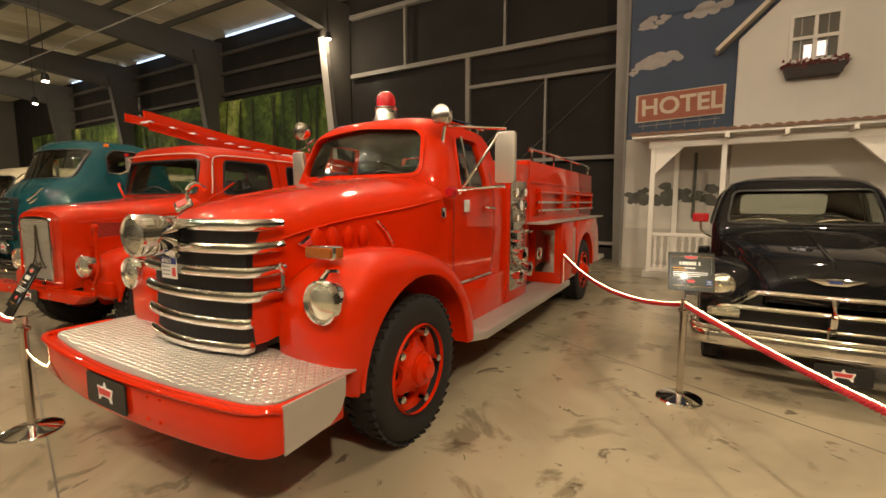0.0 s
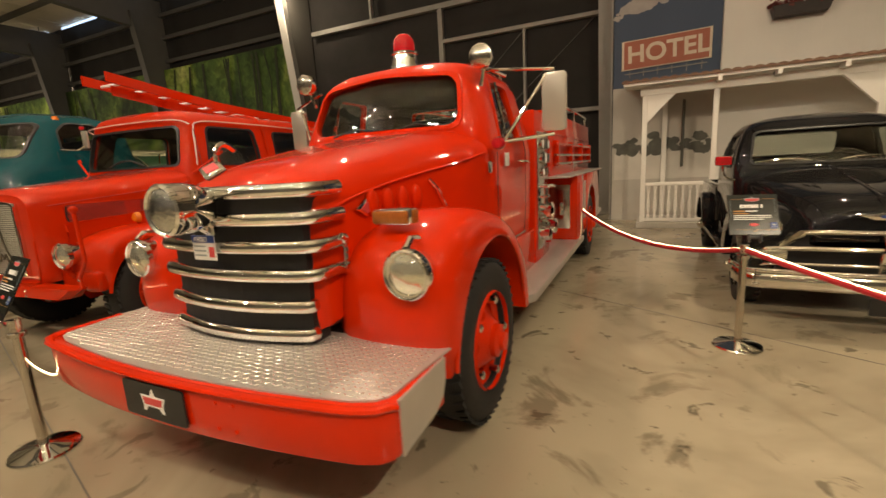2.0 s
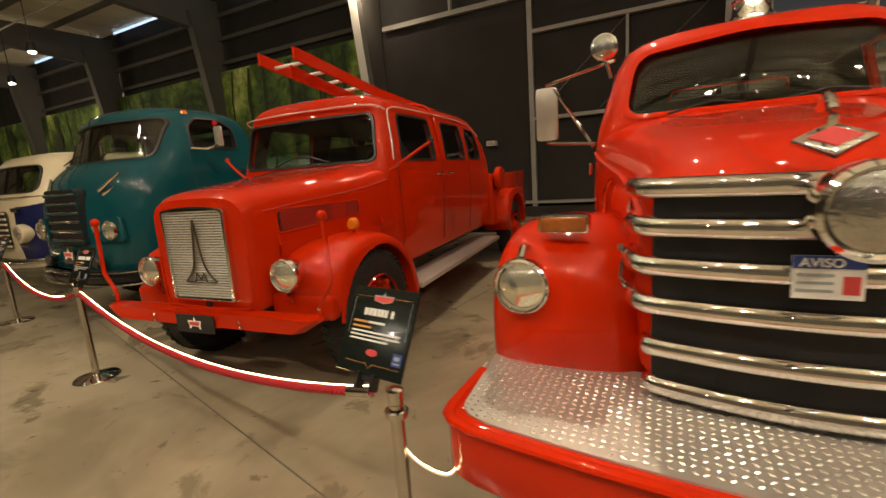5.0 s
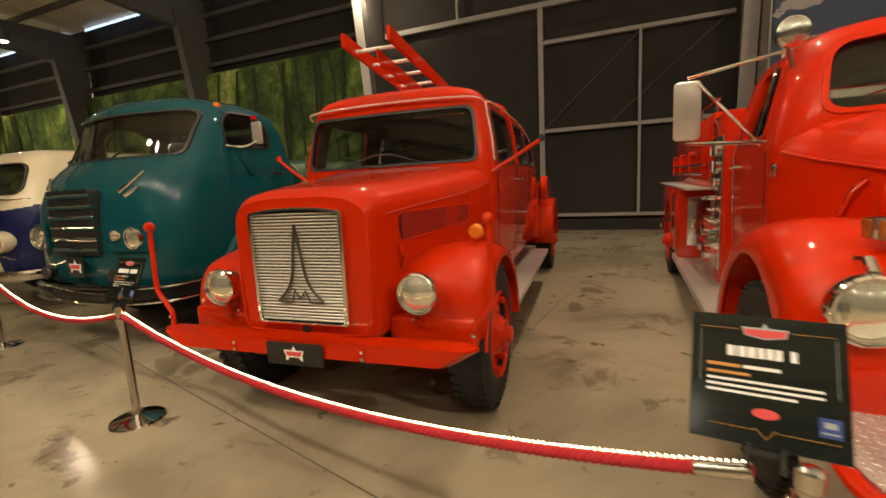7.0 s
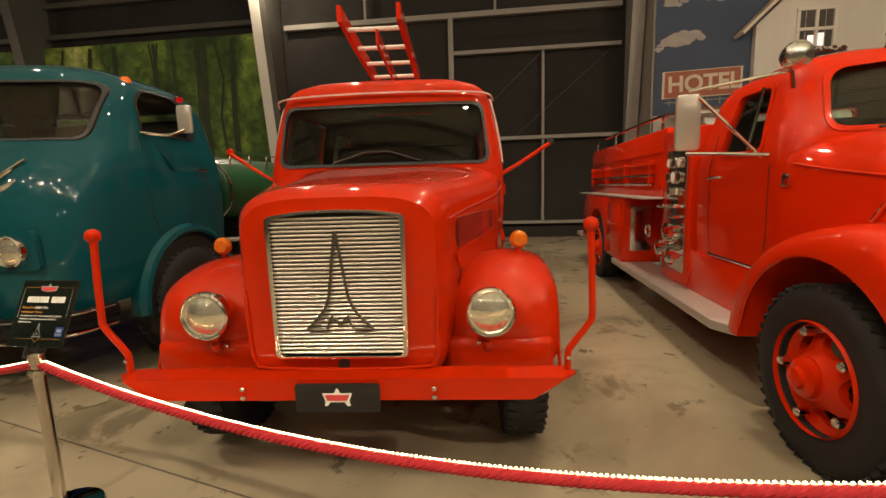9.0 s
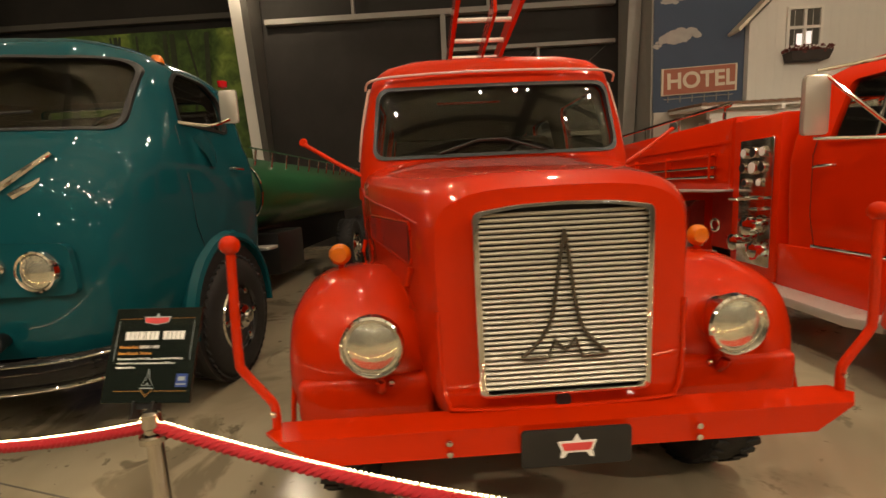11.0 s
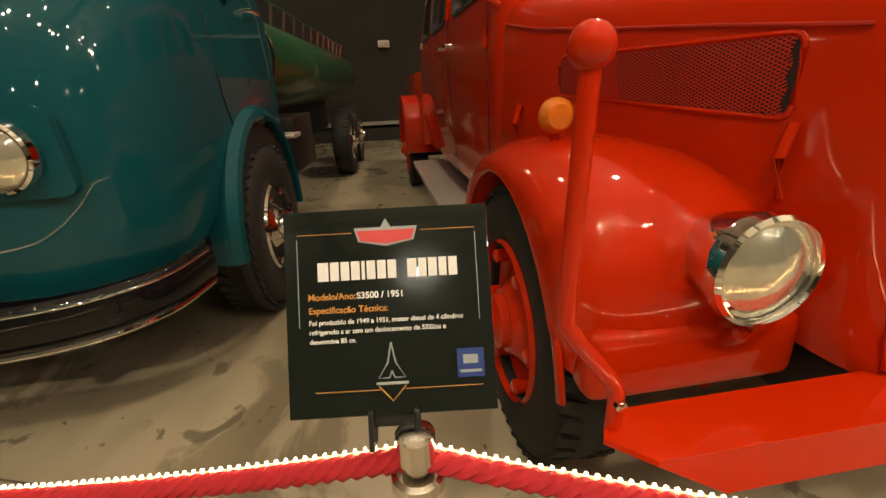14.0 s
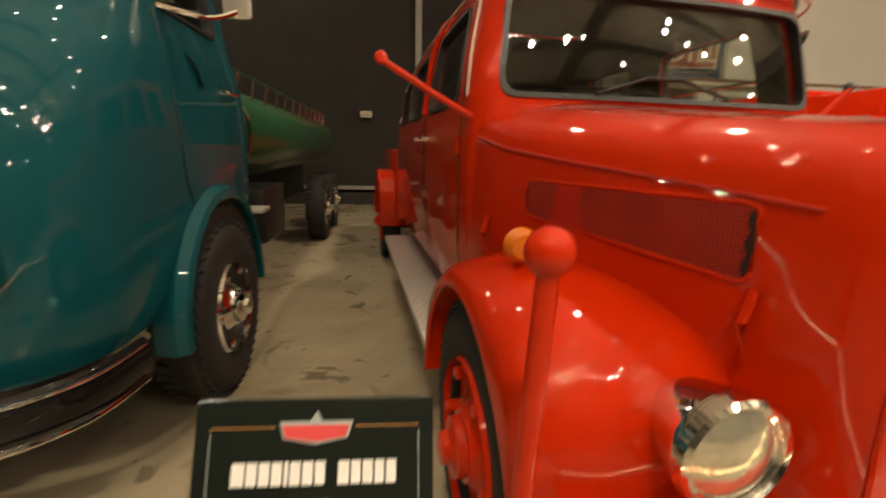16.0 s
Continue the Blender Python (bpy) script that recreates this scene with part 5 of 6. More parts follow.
    # body behind the crew cab
    t.part("rear_body", box(-0.84, 0.84, 6.3, 8.7, 0.62, 1.42, 0.03), RED2)
    t.part("side_drum", turned([(0.0, -0.05), (0.16, -0.05), (0.18, -0.03), (0.18, 0.03), (0.16, 0.05), (0, 0.05)], (0.92, 6.45, 1.35), "x", 24), RED2)
    # ladder on the roof rising forward
    lad = Thing("roof_ladder", "red wooden fire ladder with pale rungs on the cab roof", "ladder", -6.14, 4.8)
    lad.ob.matrix_basis = pose(-6.14, 4.86, 0, 0, 0, 4.2)
    for x in (-0.21, 0.0, 0.17):
        wide = 0.028 if x else 0.018
        z0 = 2.60 if x else 2.50
        lad.part("ladder_rail", loft([[(x - wide / 2, y, z - 0.05), (x + wide / 2, y, z - 0.05), (x + wide / 2, y, z + 0.05), (x - wide / 2, y, z + 0.05)] for y, z in ((2.80 if x else 2.95, z0), (4.2, z0 - 0.16), (6.9, z0 - 0.30))]), RED2, smooth=False)
    for k in range(14):
        y = 2.98 + k * 0.29
        z = 2.58 - (y - 2.8) * 0.115 if y < 4.2 else 2.42 - (y - 4.2) * 0.05
        lad.part("rung", sweep([(-0.20, y, z), (0.16, y, z)], 0.016, n=8), WHITE)
    for y in (4.4, 5.9):
        lad.part("ladder_rest", box(-0.30, 0.27, y, y + 0.05, 2.22, 2.345 if y < 5 else 2.27, 0.004), RED2)
    return t


SLATS = mat("silver_slat_paint", (0.42, 0.395, 0.33), 0.34, 0.5, vary=0.08, scale=14)
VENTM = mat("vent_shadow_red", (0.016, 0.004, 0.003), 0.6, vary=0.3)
# pale tone paints the bright gloss line of the rain gutters
PALETRIM = mat("gutter_highlight_pale", (0.62, 0.42, 0.34), 0.35, vary=0.15, scale=12, coat=0.5)
crew_truck()


# ---------------------------------------------------------------- teal cab-over tanker
def teal_tanker():
    t = Thing("tanker_truck", "glossy teal cab-over tanker with rounded cab and green tank", "truck", -9.27, 3.8)
    tab = [(0.66, 1.03, 2.52, 4.45, 0.40, 0.12, 0.12), (0.8, 1.09, 2.48, 4.46, 0.43, 0.12, 0.14), (1.1, 1.12, 2.48, 4.47, 0.44, 0.12, 0.16), (1.45, 1.13, 2.52, 4.48, 0.44, 0.12, 0.17), (1.7, 1.12, 2.61, 4.48, 0.44, 0.12, 0.20),
           (1.84, 1.10, 2.73, 4.48, 0.42, 0.14, 0.24), (1.92, 1.08, 2.82, 4.47, 0.42, 0.16, 0.26), (2.2, 1.05, 2.93, 4.44, 0.40, 0.2, 0.28), (2.38, 1.01, 3.0, 4.38, 0.40, 0.24, 0.27), (2.46, 0.94, 3.04, 4.30, 0.40, 0.28, 0.26), (2.53, 0.80, 3.13, 4.15, 0.36, 0.3, 0.2), (2.57, 0.48, 3.3, 3.9, 0.25, 0.25, 0.10)]
    def rings_(d):
        out = []
        for z, hw, yf, yb, rf, rb, bow in tab:
            zz = z + d if z < 0.7 else (z - d if z > 2.4 else z)
            out.append(plan_ring(zz, max(hw - d, 0.05), yf + d, yb - d, rf, rb, bow))
        return out
    def ws(g):
        return prism(round_poly([(-0.96 - g, 1.93 - g), (0.96 + g, 1.93 - g), (0.97 + g, 2.38 + g), (-0.97 - g, 2.38 + g)], 0.09), "y", 2.4, 3.36)
    def rear(g):
        return prism(round_poly([(-0.80 - g, 2.02 - g), (0.80 + g, 2.02 - g), (0.76 + g, 2.34 + g), (-0.76 - g, 2.34 + g)], 0.08), "y", 4.2, 4.7)
    def win(g):
        p = round_poly([(3.46 - g, 2.02 - g), (4.10 + g, 2.02 - g), (4.08 + g, 2.28 + g), (3.9 + g, 2.39 + g), (3.58 - g, 2.39 + g), (3.46 - g, 2.28 + g)], 0.06)
        return prism(p, "x", -1.4, 1.4)
    cab = cab_shell(t, rings_, (("windscreen", ws), ("door_window", win), ("rear_window", rear)), TEAL, trim=BLACK, grow=0.012)
    for s in (-1, 1):
        # flared arch
        rgs = []
        for x, k in ((1.02, 1.06), (1.12, 1.10), (1.165, 1.06), (1.175, 1.0), (1.165, 0.965), (1.02, 0.95)):
            rgs.append([(s * x, 3.82 + 0.60 * k * math.cos(a), 0.54 + 0.62 * k * math.sin(a)) for a in [math.pi * (-0.02 + 1.04 * i / 30) for i in range(31)]])
        fl = loft(rgs + [rgs[0]], closed=False)
        bmesh.ops.remove_doubles(fl, verts=fl.verts, dist=1e-5)
        t.part("arch_flare", fl, TEAL, cab)
        # black disc closes the arch and stands for the shade inside it
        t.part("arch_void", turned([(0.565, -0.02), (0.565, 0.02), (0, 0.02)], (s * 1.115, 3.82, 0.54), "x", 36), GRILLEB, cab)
        wheel(t, s * 1.04, 3.82, 0.5, 0.50, 0.26, 0.27, s, CHROME, 6, hubcap=CHROME)
        # lamps in a shared panel
        headlamp(t, s * 0.79, 2.515, 1.14, 0.10, 0.14)
        headlamp(t, s * 0.60, 2.475, 1.17, 0.05, 0.10)
        pnl = round_poly([(0.50, 1.02), (0.95, 1.00), (0.93, 1.28), (0.54, 1.30)], 0.05)
        vb = loft([[(s * u, 2.50 + 0.38 * max(0, u - 0.52) ** 1.5 - k, v) for u, v in pnl] for k in (0.0, 0.03)])
        t.part("lamp_panel", vb, TEAL, cab)
        t.part("mirror_arm", sweep(smooth_path([(s * 1.06, 3.45, 2.02), (s * 1.24, 3.55, 2.0), (s * 1.35, 3.62, 2.05)], 5), 0.012, n=6), CHROME, cab)
        mp = round_poly([(s * 1.35 - 0.065, 2.02), (s * 1.35 + 0.065, 2.02), (s * 1.35 + 0.065, 2.26), (s * 1.35 - 0.065, 2.26)], 0.025)
        m = t.part("mirror", prism(mp, "y", 3.62, 3.65, bev=0.006), MIRR)
        t.part("mirror_marker", turned([(0, -0.03), (0.03, -0.02), (0.035, 0.02), (0, 0.03)], (s * 1.32, 3.63, 2.30), "z", 12), REDLENS, m)
        t.part("roof_marker", turned([(0.045, 0), (0.045, 0.02), (0.03, 0.05), (0, 0.06)], (s * 0.93, 3.52, 2.44), "z", 14), AMBER)
        t.part("door_gap", sweep([(s * 1.075, 3.4, 1.99), (s * 1.128, 3.4, 1.6), (s * 1.13, 3.42, 1.3), (s * 1.122, 3.5, 1.12)], 0.003, n=5), BLACK, cab)
        t.part("door_handle", sweep([(s * 1.11, 4.0, 1.72), (s * 1.16, 4.0, 1.72), (s * 1.16, 4.14, 1.72)], 0.012, n=8), CHROME, cab)
        t.part("vent_flap", sweep([(s * 1.09, 3.62, 1.95), (s * 1.145, 3.68, 1.84), (s * 1.13, 3.74, 1.74)], 0.02, 0.05, n=8), TEAL, cab)
        t.part("cab_step", box(s * 1.0, s * 1.18, 4.46, 4.66, 0.96, 0.99, 0.004), ALU)
        for p0, p1 in (((0.58, 2.595, 1.575), (0.78, 2.73, 1.765)), ((0.645, 2.60, 1.535), (0.855, 2.755, 1.70))):
            t.part("bright_flash", sweep([(s * p0[0], p0[1], p0[2]), (s * p1[0], p1[1], p1[2])], 0.016, n=8, taper=[1.5, 0.8]), CHROME, cab)
    # grille
    gb = [(-0.37, 0.98), (0.37, 0.98), (0.34, 1.62), (-0.34, 1.62)]
    gr = t.part("grille", prism(round_poly(gb, 0.04), "y", 2.455, 2.56), GRILLEB, label="black slotted grille with bright bars")
    for k in range(6):
        z = 1.03 + k * 0.105
        t.part("grille_bar", sweep([(-0.37, 2.465, z), (0, 2.45, z), (0.37, 2.465, z)], 0.022, 0.02, n=8), TEAL, gr)
        t.part("bar_edge", sweep([(-0.36, 2.447, z + 0.015), (0, 2.432, z + 0.015), (0.36, 2.447, z + 0.015)], 0.006, n=6), CHROME, gr)
    emb = bmesh.new()
    for x0, z0, x1, z1 in ((-0.17, 1.20, -0.06, 1.42), (-0.06, 1.20, -0.06, 1.42), (-0.15, 1.31, 0.02, 1.31), (0.02, 1.34, 0.07, 1.52), (0.07, 1.52, 0.14, 1.36), (0.02, 1.40, 0.15, 1.46)):
        sweep([(x0, 2.425, z0), (x1, 2.425, z1)], 0.017, n=6, bm=emb)
    show_plate(t, 0.0, 2.425, 0.86, 0.26, 0.20)
    bow = [(-1.09, 2.98, 0.60), (-1.04, 2.70, 0.60), (-0.85, 2.51, 0.60), (-0.5, 2.42, 0.60), (0, 2.39, 0.60), (0.5, 2.42, 0.60), (0.85, 2.51, 0.60), (1.04, 2.70, 0.60), (1.09, 2.98, 0.60)]
    b = t.part("bumper", sweep(smooth_path(bow, 6), 0.035, 0.085, n=12), BLACKP)
    t.part("bumper_edge", sweep(smooth_path([(x * 1.02, y - 0.035, 0.525) for x, y, z in bow], 6), 0.012, n=8), CHROME, b)
    t.part("bumper_edge", sweep(smooth_path([(x * 1.02, y - 0.03, 0.665) for x, y, z in bow], 6), 0.006, n=8), CHROME, b)
    for s in (-1, 1):
        t.part("horn", turned([(0.06, 0), (0.07, 0.02), (0.03, 0.12), (0, 0.14)], (s * 0.55, 2.42, 0.78), "y", 16), BLACK, b)
    interior(t, 0.92, 3.12, 4.3, 1.96, SEATM, 0.5)
    wipers(t, 2.83, 1.93, ((-0.6, 1), (0.15, 1)), 0.45, my=0.02)
    # tank and chassis
    rg = []
    for y, k in ((4.62, 0.90), (4.66, 0.97), (4.74, 1.0), (7.0, 1.0), (10.3, 1.0), (10.4, 0.94)):
        rg.append([(1.06 * k * math.copysign(abs(math.cos(a)) ** 0.8, math.cos(a)), y, 1.52 + 0.46 * k * math.copysign(abs(math.sin(a)) ** 0.85, math.sin(a))) for a in [2 * math.pi * i / 36 for i in range(36)]])
    tank = t.part("tank", loft(rg), DGREEN, label="dark green oval tank with a bright rim")
    t.part("tank_rim", sweep([(1.075 * math.copysign(abs(math.cos(a)) ** 0.8, math.cos(a)), 4.66, 1.52 + 0.475 * math.copysign(abs(math.sin(a)) ** 0.85, math.sin(a))) for a in [2 * math.pi * i / 36 for i in range(37)]], 0.014, n=6, up=(0, 1, 0)), CHROME, tank)
    for s in (-1, 1):
        for k in range(12):
            y = 4.9 + k * 0.42
            t.part("rail_stud", sweep([(s * 0.92, y, 1.80), (s * 0.95, y, 1.97)], 0.012, n=6), STEEL, tank)
        t.part("tank_rail", sweep([(s * 0.95, 4.75, 1.97), (s * 0.95, 9.7, 1.97)], 0.008, n=6), DGREEN, tank)
        for y in (8.3, 9.5):
            wheel(t, s * 1.0, y, 0.5, 0.5, 0.28, 0.27, s, CHROME, 6)
        t.part("side_box", box(s * 0.6, s * 1.05, 5.0, 5.75, 0.62, 1.08, 0.02), BLACK)
    t.part("chassis", box(-0.45, 0.45, 3.2, 10.2, 0.6, 1.1), BLACK, smooth=False)
    return t


teal_tanker()


# ---------------------------------------------------------------- cream and navy cab-over
def cream_van():
    t = Thing("bus_truck", "two-tone cream and navy cab-over with round cream lamps", "truck", -12.75, 4.2)
    tab = [(0.60, 1.02, 3.02, 8.2, 0.35, 0.2, 0.10), (0.9, 1.07, 2.97, 8.25, 0.36, 0.2, 0.12), (1.4, 1.08, 3.0, 8.25, 0.38, 0.2, 0.14), (1.62, 1.07, 3.08, 8.25, 0.38, 0.2, 0.16), (1.9, 1.03, 3.2, 8.2, 0.38, 0.25, 0.18), (2.12, 0.98, 3.3, 8.1, 0.38, 0.3, 0.18), (2.24, 0.88, 3.42, 8.0, 0.36, 0.3, 0.16), (2.30, 0.6, 3.7, 7.7, 0.3, 0.3, 0.08)]
    def rings_(d):
        out = []
        for z, hw, yf, yb, rf, rb, bow in tab:
            zz = z + d if z < 0.7 else (z - d if z > 2.15 else z)
            out.append(plan_ring(zz, max(hw - d, 0.05), yf + d, yb - d, rf, rb, bow))
        return out
    def ws(g):
        return prism(round_poly([(-0.92 - g, 1.66 - g), (0.92 + g, 1.66 - g), (0.84 + g, 2.08 + g), (-0.84 - g, 2.08 + g)], 0.14), "y", 2.7, 3.6)
    def win(k):
        return lambda g: prism(round_poly([(k - g, 1.68 - g), (k + 0.75 + g, 1.68 - g), (k + 0.75 + g, 2.06 + g), (k + 0.06 - g, 2.06 + g)], 0.08), "x", -1.4, 1.4)
    cab = cab_shell(t, rings_, (("windscreen", ws), ("door_window", win(3.75)), ("side_window", win(4.8)), ("side_window", win(5.8))), CREAM, trim=BLACK, grow=0.012)
    def skin(d):
        out = []
        for z, hw, yf, yb, rf, rb, bow in tab[:4]:
            out.append(plan_ring(z if z < 1.6 else 1.56, hw + d, yf - d, yb + d, rf, rb, bow))
        return out
    low = cut(loft(skin(0.006)), box(-0.55, 0.55, 2.5, 3.4, 0.3, 1.7))
    t.part("lower_body", low, NAVY, label="navy lower body")
    t.part("waist_trim", sweep(smooth_path([(-1.08, 3.8, 1.585), (-0.98, 3.28, 1.585), (-0.6, 3.08, 1.585), (0, 3.04, 1.585), (0.6, 3.08, 1.585), (0.98, 3.28, 1.585), (1.08, 3.8, 1.585)], 6), 0.012, n=6), CHROME)
    gr = t.part("grille", box(-0.40, 0.40, 2.945, 2.99, 0.78, 1.38, 0.02), GRILLEB)
    for k in range(7):
        t.part("grille_bar", sweep([(-0.40, 2.95, 0.82 + k * 0.088), (0, 2.93, 0.82 + k * 0.088), (0.40, 2.95, 0.82 + k * 0.088)], 0.025, 0.018, n=8), CREAM, gr)
    for s in (-1, 1):
        pod = [(s * 0.72 + 0.20 * math.cos(a), 1.02 + 0.15 * math.sin(a)) for a in [2 * math.pi * i / 24 for i in range(24)]]
        t.part("lamp_pod", prism(pod, "y", 2.94, 3.12, bev=0.02), CREAM)
        headlamp(t, s * 0.76, 2.93, 1.02, 0.095, 0.10)
        t.part("bright_flash", box(s * 0.62, s * 0.80, 2.96, 3.02, 1.36, 1.43, 0.01), STEEL)
        wheel(t, s * 0.98, 4.3, 0.46, 0.46, 0.24, 0.26, s, CREAM, 0, hubcap=CHROME)
        wheel(t, s * 0.98, 7.2, 0.46, 0.46, 0.24, 0.26, s, CREAM, 0, hubcap=CHROME)
    t.part("bumper", sweep(smooth_path([(-1.1, 3.4, 0.55), (-0.9, 3.0, 0.55), (0, 2.86, 0.55), (0.9, 3.0, 0.55), (1.1, 3.4, 0.55)], 6), 0.03, 0.07, n=10), CHROME)
    interior(t, 0.85, 3.4, 7, 1.62, SEATR, 0.4)
    return t


cream_van()


# ---------------------------------------------------------------- black pickup
def pickup():
    t = Thing("pickup_truck", "gleaming black vintage pickup with a chrome grille and bumper", "pickup truck", 0.97, 5.2)
    table = [(4.46, 0.40, 0.90, 0.72), (4.50, 0.46, 1.00, 0.70), (4.60, 0.50, 1.07, 0.66), (4.85, 0.56, 1.13, 0.62), (5.2, 0.62, 1.19, 0.6), (5.55, 0.68, 1.25, 0.6), (5.85, 0.72, 1.29, 0.6)]
    rings = []
    for y, hw, zt, zl in table:
        p = [(-hw, zl)]
        for i in range(0, 21):
            a = math.pi * i / 20
            c = -math.cos(a)
            p.append((hw * math.copysign(abs(c) ** 0.6, c), zt - 0.22 + 0.22 * math.sin(a) ** 0.75))
        p.append((hw, zl))
        rings.append([(u, y, v) for u, v in p])
    bonnet = t.part("bonnet", loft(rings), BLACKP)
    t.part("bonnet_peak", sweep(smooth_path([(0, 4.47, 0.9), (0, 4.52, 1.01), (0, 4.65, 1.085), (0, 5.2, 1.195), (0, 5.8, 1.29)], 5), 0.02, 0.008, n=8), BLACKP, bonnet)
    wing = [(4.50, 0.52), (4.46, 0.66), (4.47, 0.80), (4.54, 0.92), (4.70, 1.0), (4.95, 1.03), (5.25, 1.0), (5.5, 0.93), (5.75, 0.80), (5.9, 0.6), (5.92, 0.42)]
    c = (5.15, 0.45)
    for s in (-1, 1):
        rg = []
        for x, k in ((0.42, 0.80), (0.5, 0.92), (0.6, 0.98), (0.72, 1.0), (0.80, 0.985), (0.86, 0.94), (0.89, 0.88), (0.90, 0.80)):
            q = scaled(smooth2(wing), c, k)
            rg.append([(s * x, u, v) for u, v in q] + [(s * x, q[-1][0] - 0.02, 0.36), (s * x, q[0][0] + 0.05, 0.40)])
        body = cut(loft(rg), turned([(0.43, -0.4), (0.43, 0.4)], (s * 0.95, 5.15, 0.37), "x", 36))
        t.part("wing", body, BLACKP)
        headlamp(t, s * 0.74, 4.475, 0.83, 0.095, 0.12)
        wheel(t, s * 0.76, 5.15, 0.355, 0.355, 0.19, 0.21, s, BLACKP, 0, hubcap=CHROME)
        wheel(t, s * 0.76, 8.1, 0.355, 0.355, 0.19, 0.21, s, BLACKP, 0, hubcap=CHROME)
        t.part("park_lamp", box(s * 0.60, s * 0.84, 4.40, 4.47, 0.57, 0.65, 0.015), LENS)
        arm = t.part("side_lamp_arm", sweep(smooth_path([(s * 0.80, 5.85, 1.16), (s * 0.90, 5.83, 1.22), (s * 0.92, 5.82, 1.33)], 5), 0.012, n=8), CHROME)
        t.part("side_lamp", box(s * 0.92 - 0.08, s * 0.92 + 0.08, 5.78, 5.84, 1.33, 1.43, 0.015), REDLENS, arm)
    # grille
    # black block in place of the shaded hollow behind the pickup's bars
    t.part("grille_void", box(-0.66, 0.66, 4.49, 4.56, 0.46, 0.78), GRILLEB)
    gb = [(0.80, 0.54, 0.026, 0.022), (0.665, 0.76, 0.030, 0.024), (0.535, 0.76, 0.016, 0.014)]
    for z, hw, w, h in gb:
        t.part("grille_bar", sweep(smooth_path([(-hw, 4.50, z - 0.03), (-hw * 0.85, 4.43, z), (0, 4.40, z + 0.004), (hw * 0.85, 4.43, z), (hw, 4.50, z - 0.03)], 6), w, h, n=10), CHROME)
    t.part("grille_centre", sweep([(0, 4.385, 0.80), (0, 4.37, 0.65), (0, 4.385, 0.48)], 0.03, 0.02, n=8), CHROME)
    for s in (-1, 1):
        t.part("grille_leg", sweep(smooth_path([(s * 0.50, 4.44, 0.795), (s * 0.57, 4.44, 0.74), (s * 0.66, 4.44, 0.675)], 4), 0.028, n=8), CHROME)
    em = prism([(-0.19, 0.945), (-0.06, 0.945), (-0.05, 0.955), (0.05, 0.955), (0.06, 0.945), (0.19, 0.945), (0.07, 0.90), (-0.07, 0.90)], "y", 4.425, 4.46, bev=0.005)
    e = t.part("bonnet_emblem", em, CHROME)
    t.part("emblem_field", prism([(-0.04, 0.917), (0.04, 0.917), (0.04, 0.938), (-0.04, 0.938)], "y", 4.42, 4.425), INKB, e)
    bp = [(-0.95, 4.55, 0.42), (-0.90, 4.33, 0.42), (-0.7, 4.27, 0.42), (0, 4.23, 0.42), (0.7, 4.27, 0.42), (0.90, 4.33, 0.42), (0.95, 4.55, 0.42)]
    t.part("bumper", sweep(smooth_path(bp, 6), 0.025, 0.065, n=12), CHROME)
    t.part("bumper_guard", sweep(smooth_path([(x, y - 0.01, 0.505) for x, y, z in bp], 6), 0.018, n=10), CHROME)
    show_plate(t, 0.04, 4.19, 0.27, 0.34, 0.14)
    # cab
    tab = [(0.45, 0.74, 5.82, 7.25, 0.08, 0.12, 0.0), (1.0, 0.80, 5.80, 7.28, 0.10, 0.14, 0.02), (1.28, 0.80, 5.80, 7.28, 0.12, 0.16, 0.03), (1.5, 0.75, 5.92, 7.24, 0.16, 0.2, 0.06), (1.68, 0.69, 6.04, 7.15, 0.2, 0.24, 0.08), (1.77, 0.62, 6.14, 7.05, 0.22, 0.26, 0.08), (1.83, 0.45, 6.32, 6.9, 0.2, 0.2, 0.05), (1.85, 0.25, 6.5, 6.75, 0.1, 0.1, 0.02)]
    def rings_(d):
        out = []
        for z, hw, yf, yb, rf, rb, bow in tab:
            zz = z + d if z < 0.6 else (z - d if z > 1.7 else z)
            out.append(plan_ring(zz, max(hw - d, 0.05), yf + d, yb - d, rf, rb, bow))
        return out
    def ws(g):
        return prism(round_poly([(-0.66 - g, 1.33 - g), (0.66 + g, 1.33 - g), (0.60 + g, 1.68 + g), (-0.60 - g, 1.68 + g)], 0.07), "y", 5.5, 6.35)
    def rw(g):
        return prism(round_poly([(-0.46 - g, 1.39 - g), (0.46 + g, 1.39 - g), (0.46 + g, 1.66 + g), (-0.46 - g, 1.66 + g)], 0.07), "y", 6.9, 7.6)
    def sw(g):
        return prism(round_poly([(6.16 - g, 1.30 - g), (6.86 + g, 1.30 - g), (6.84 + g, 1.66 + g), (6.3 - g, 1.66 + g)], 0.07), "x", -1.2, 1.2)
    # dark vinyl as lining paints in the shade behind the pickup's glass
    cab_shell(t, rings_, (("windscreen", ws), ("rear_window", rw), ("door_window", sw)), BLACKP, trim=BLACK, grow=0.012, lining_mat=SEATM)
    for x, s in ((-0.12, -1), (0.12, 1)):
        t.part("wiper", sweep(smooth_path([(x, 5.86, 1.34), (x + s * 0.2, 5.88, 1.37), (x + s * 0.5, 5.94, 1.34)], 4), 0.009, n=6), CHROME)
    t.part("dash_top", box(-0.6, 0.6, 5.98, 6.15, 1.18, 1.28, 0.03), BLACK)
    t.part("seat_back", box(-0.6, 0.6, 6.95, 7.1, 0.9, 1.38, 0.05), SEATM)
    steering_wheel(t, -0.33 + 0.66, 6.3, 1.28, 0.18)
    bd = cut(box(-0.78, 0.78, 7.32, 9.2, 0.5, 1.0, 0.03), box(-0.70, 0.70, 7.4, 9.12, 0.62, 1.3))
    t.part("load_bed", bd, BLACKP)
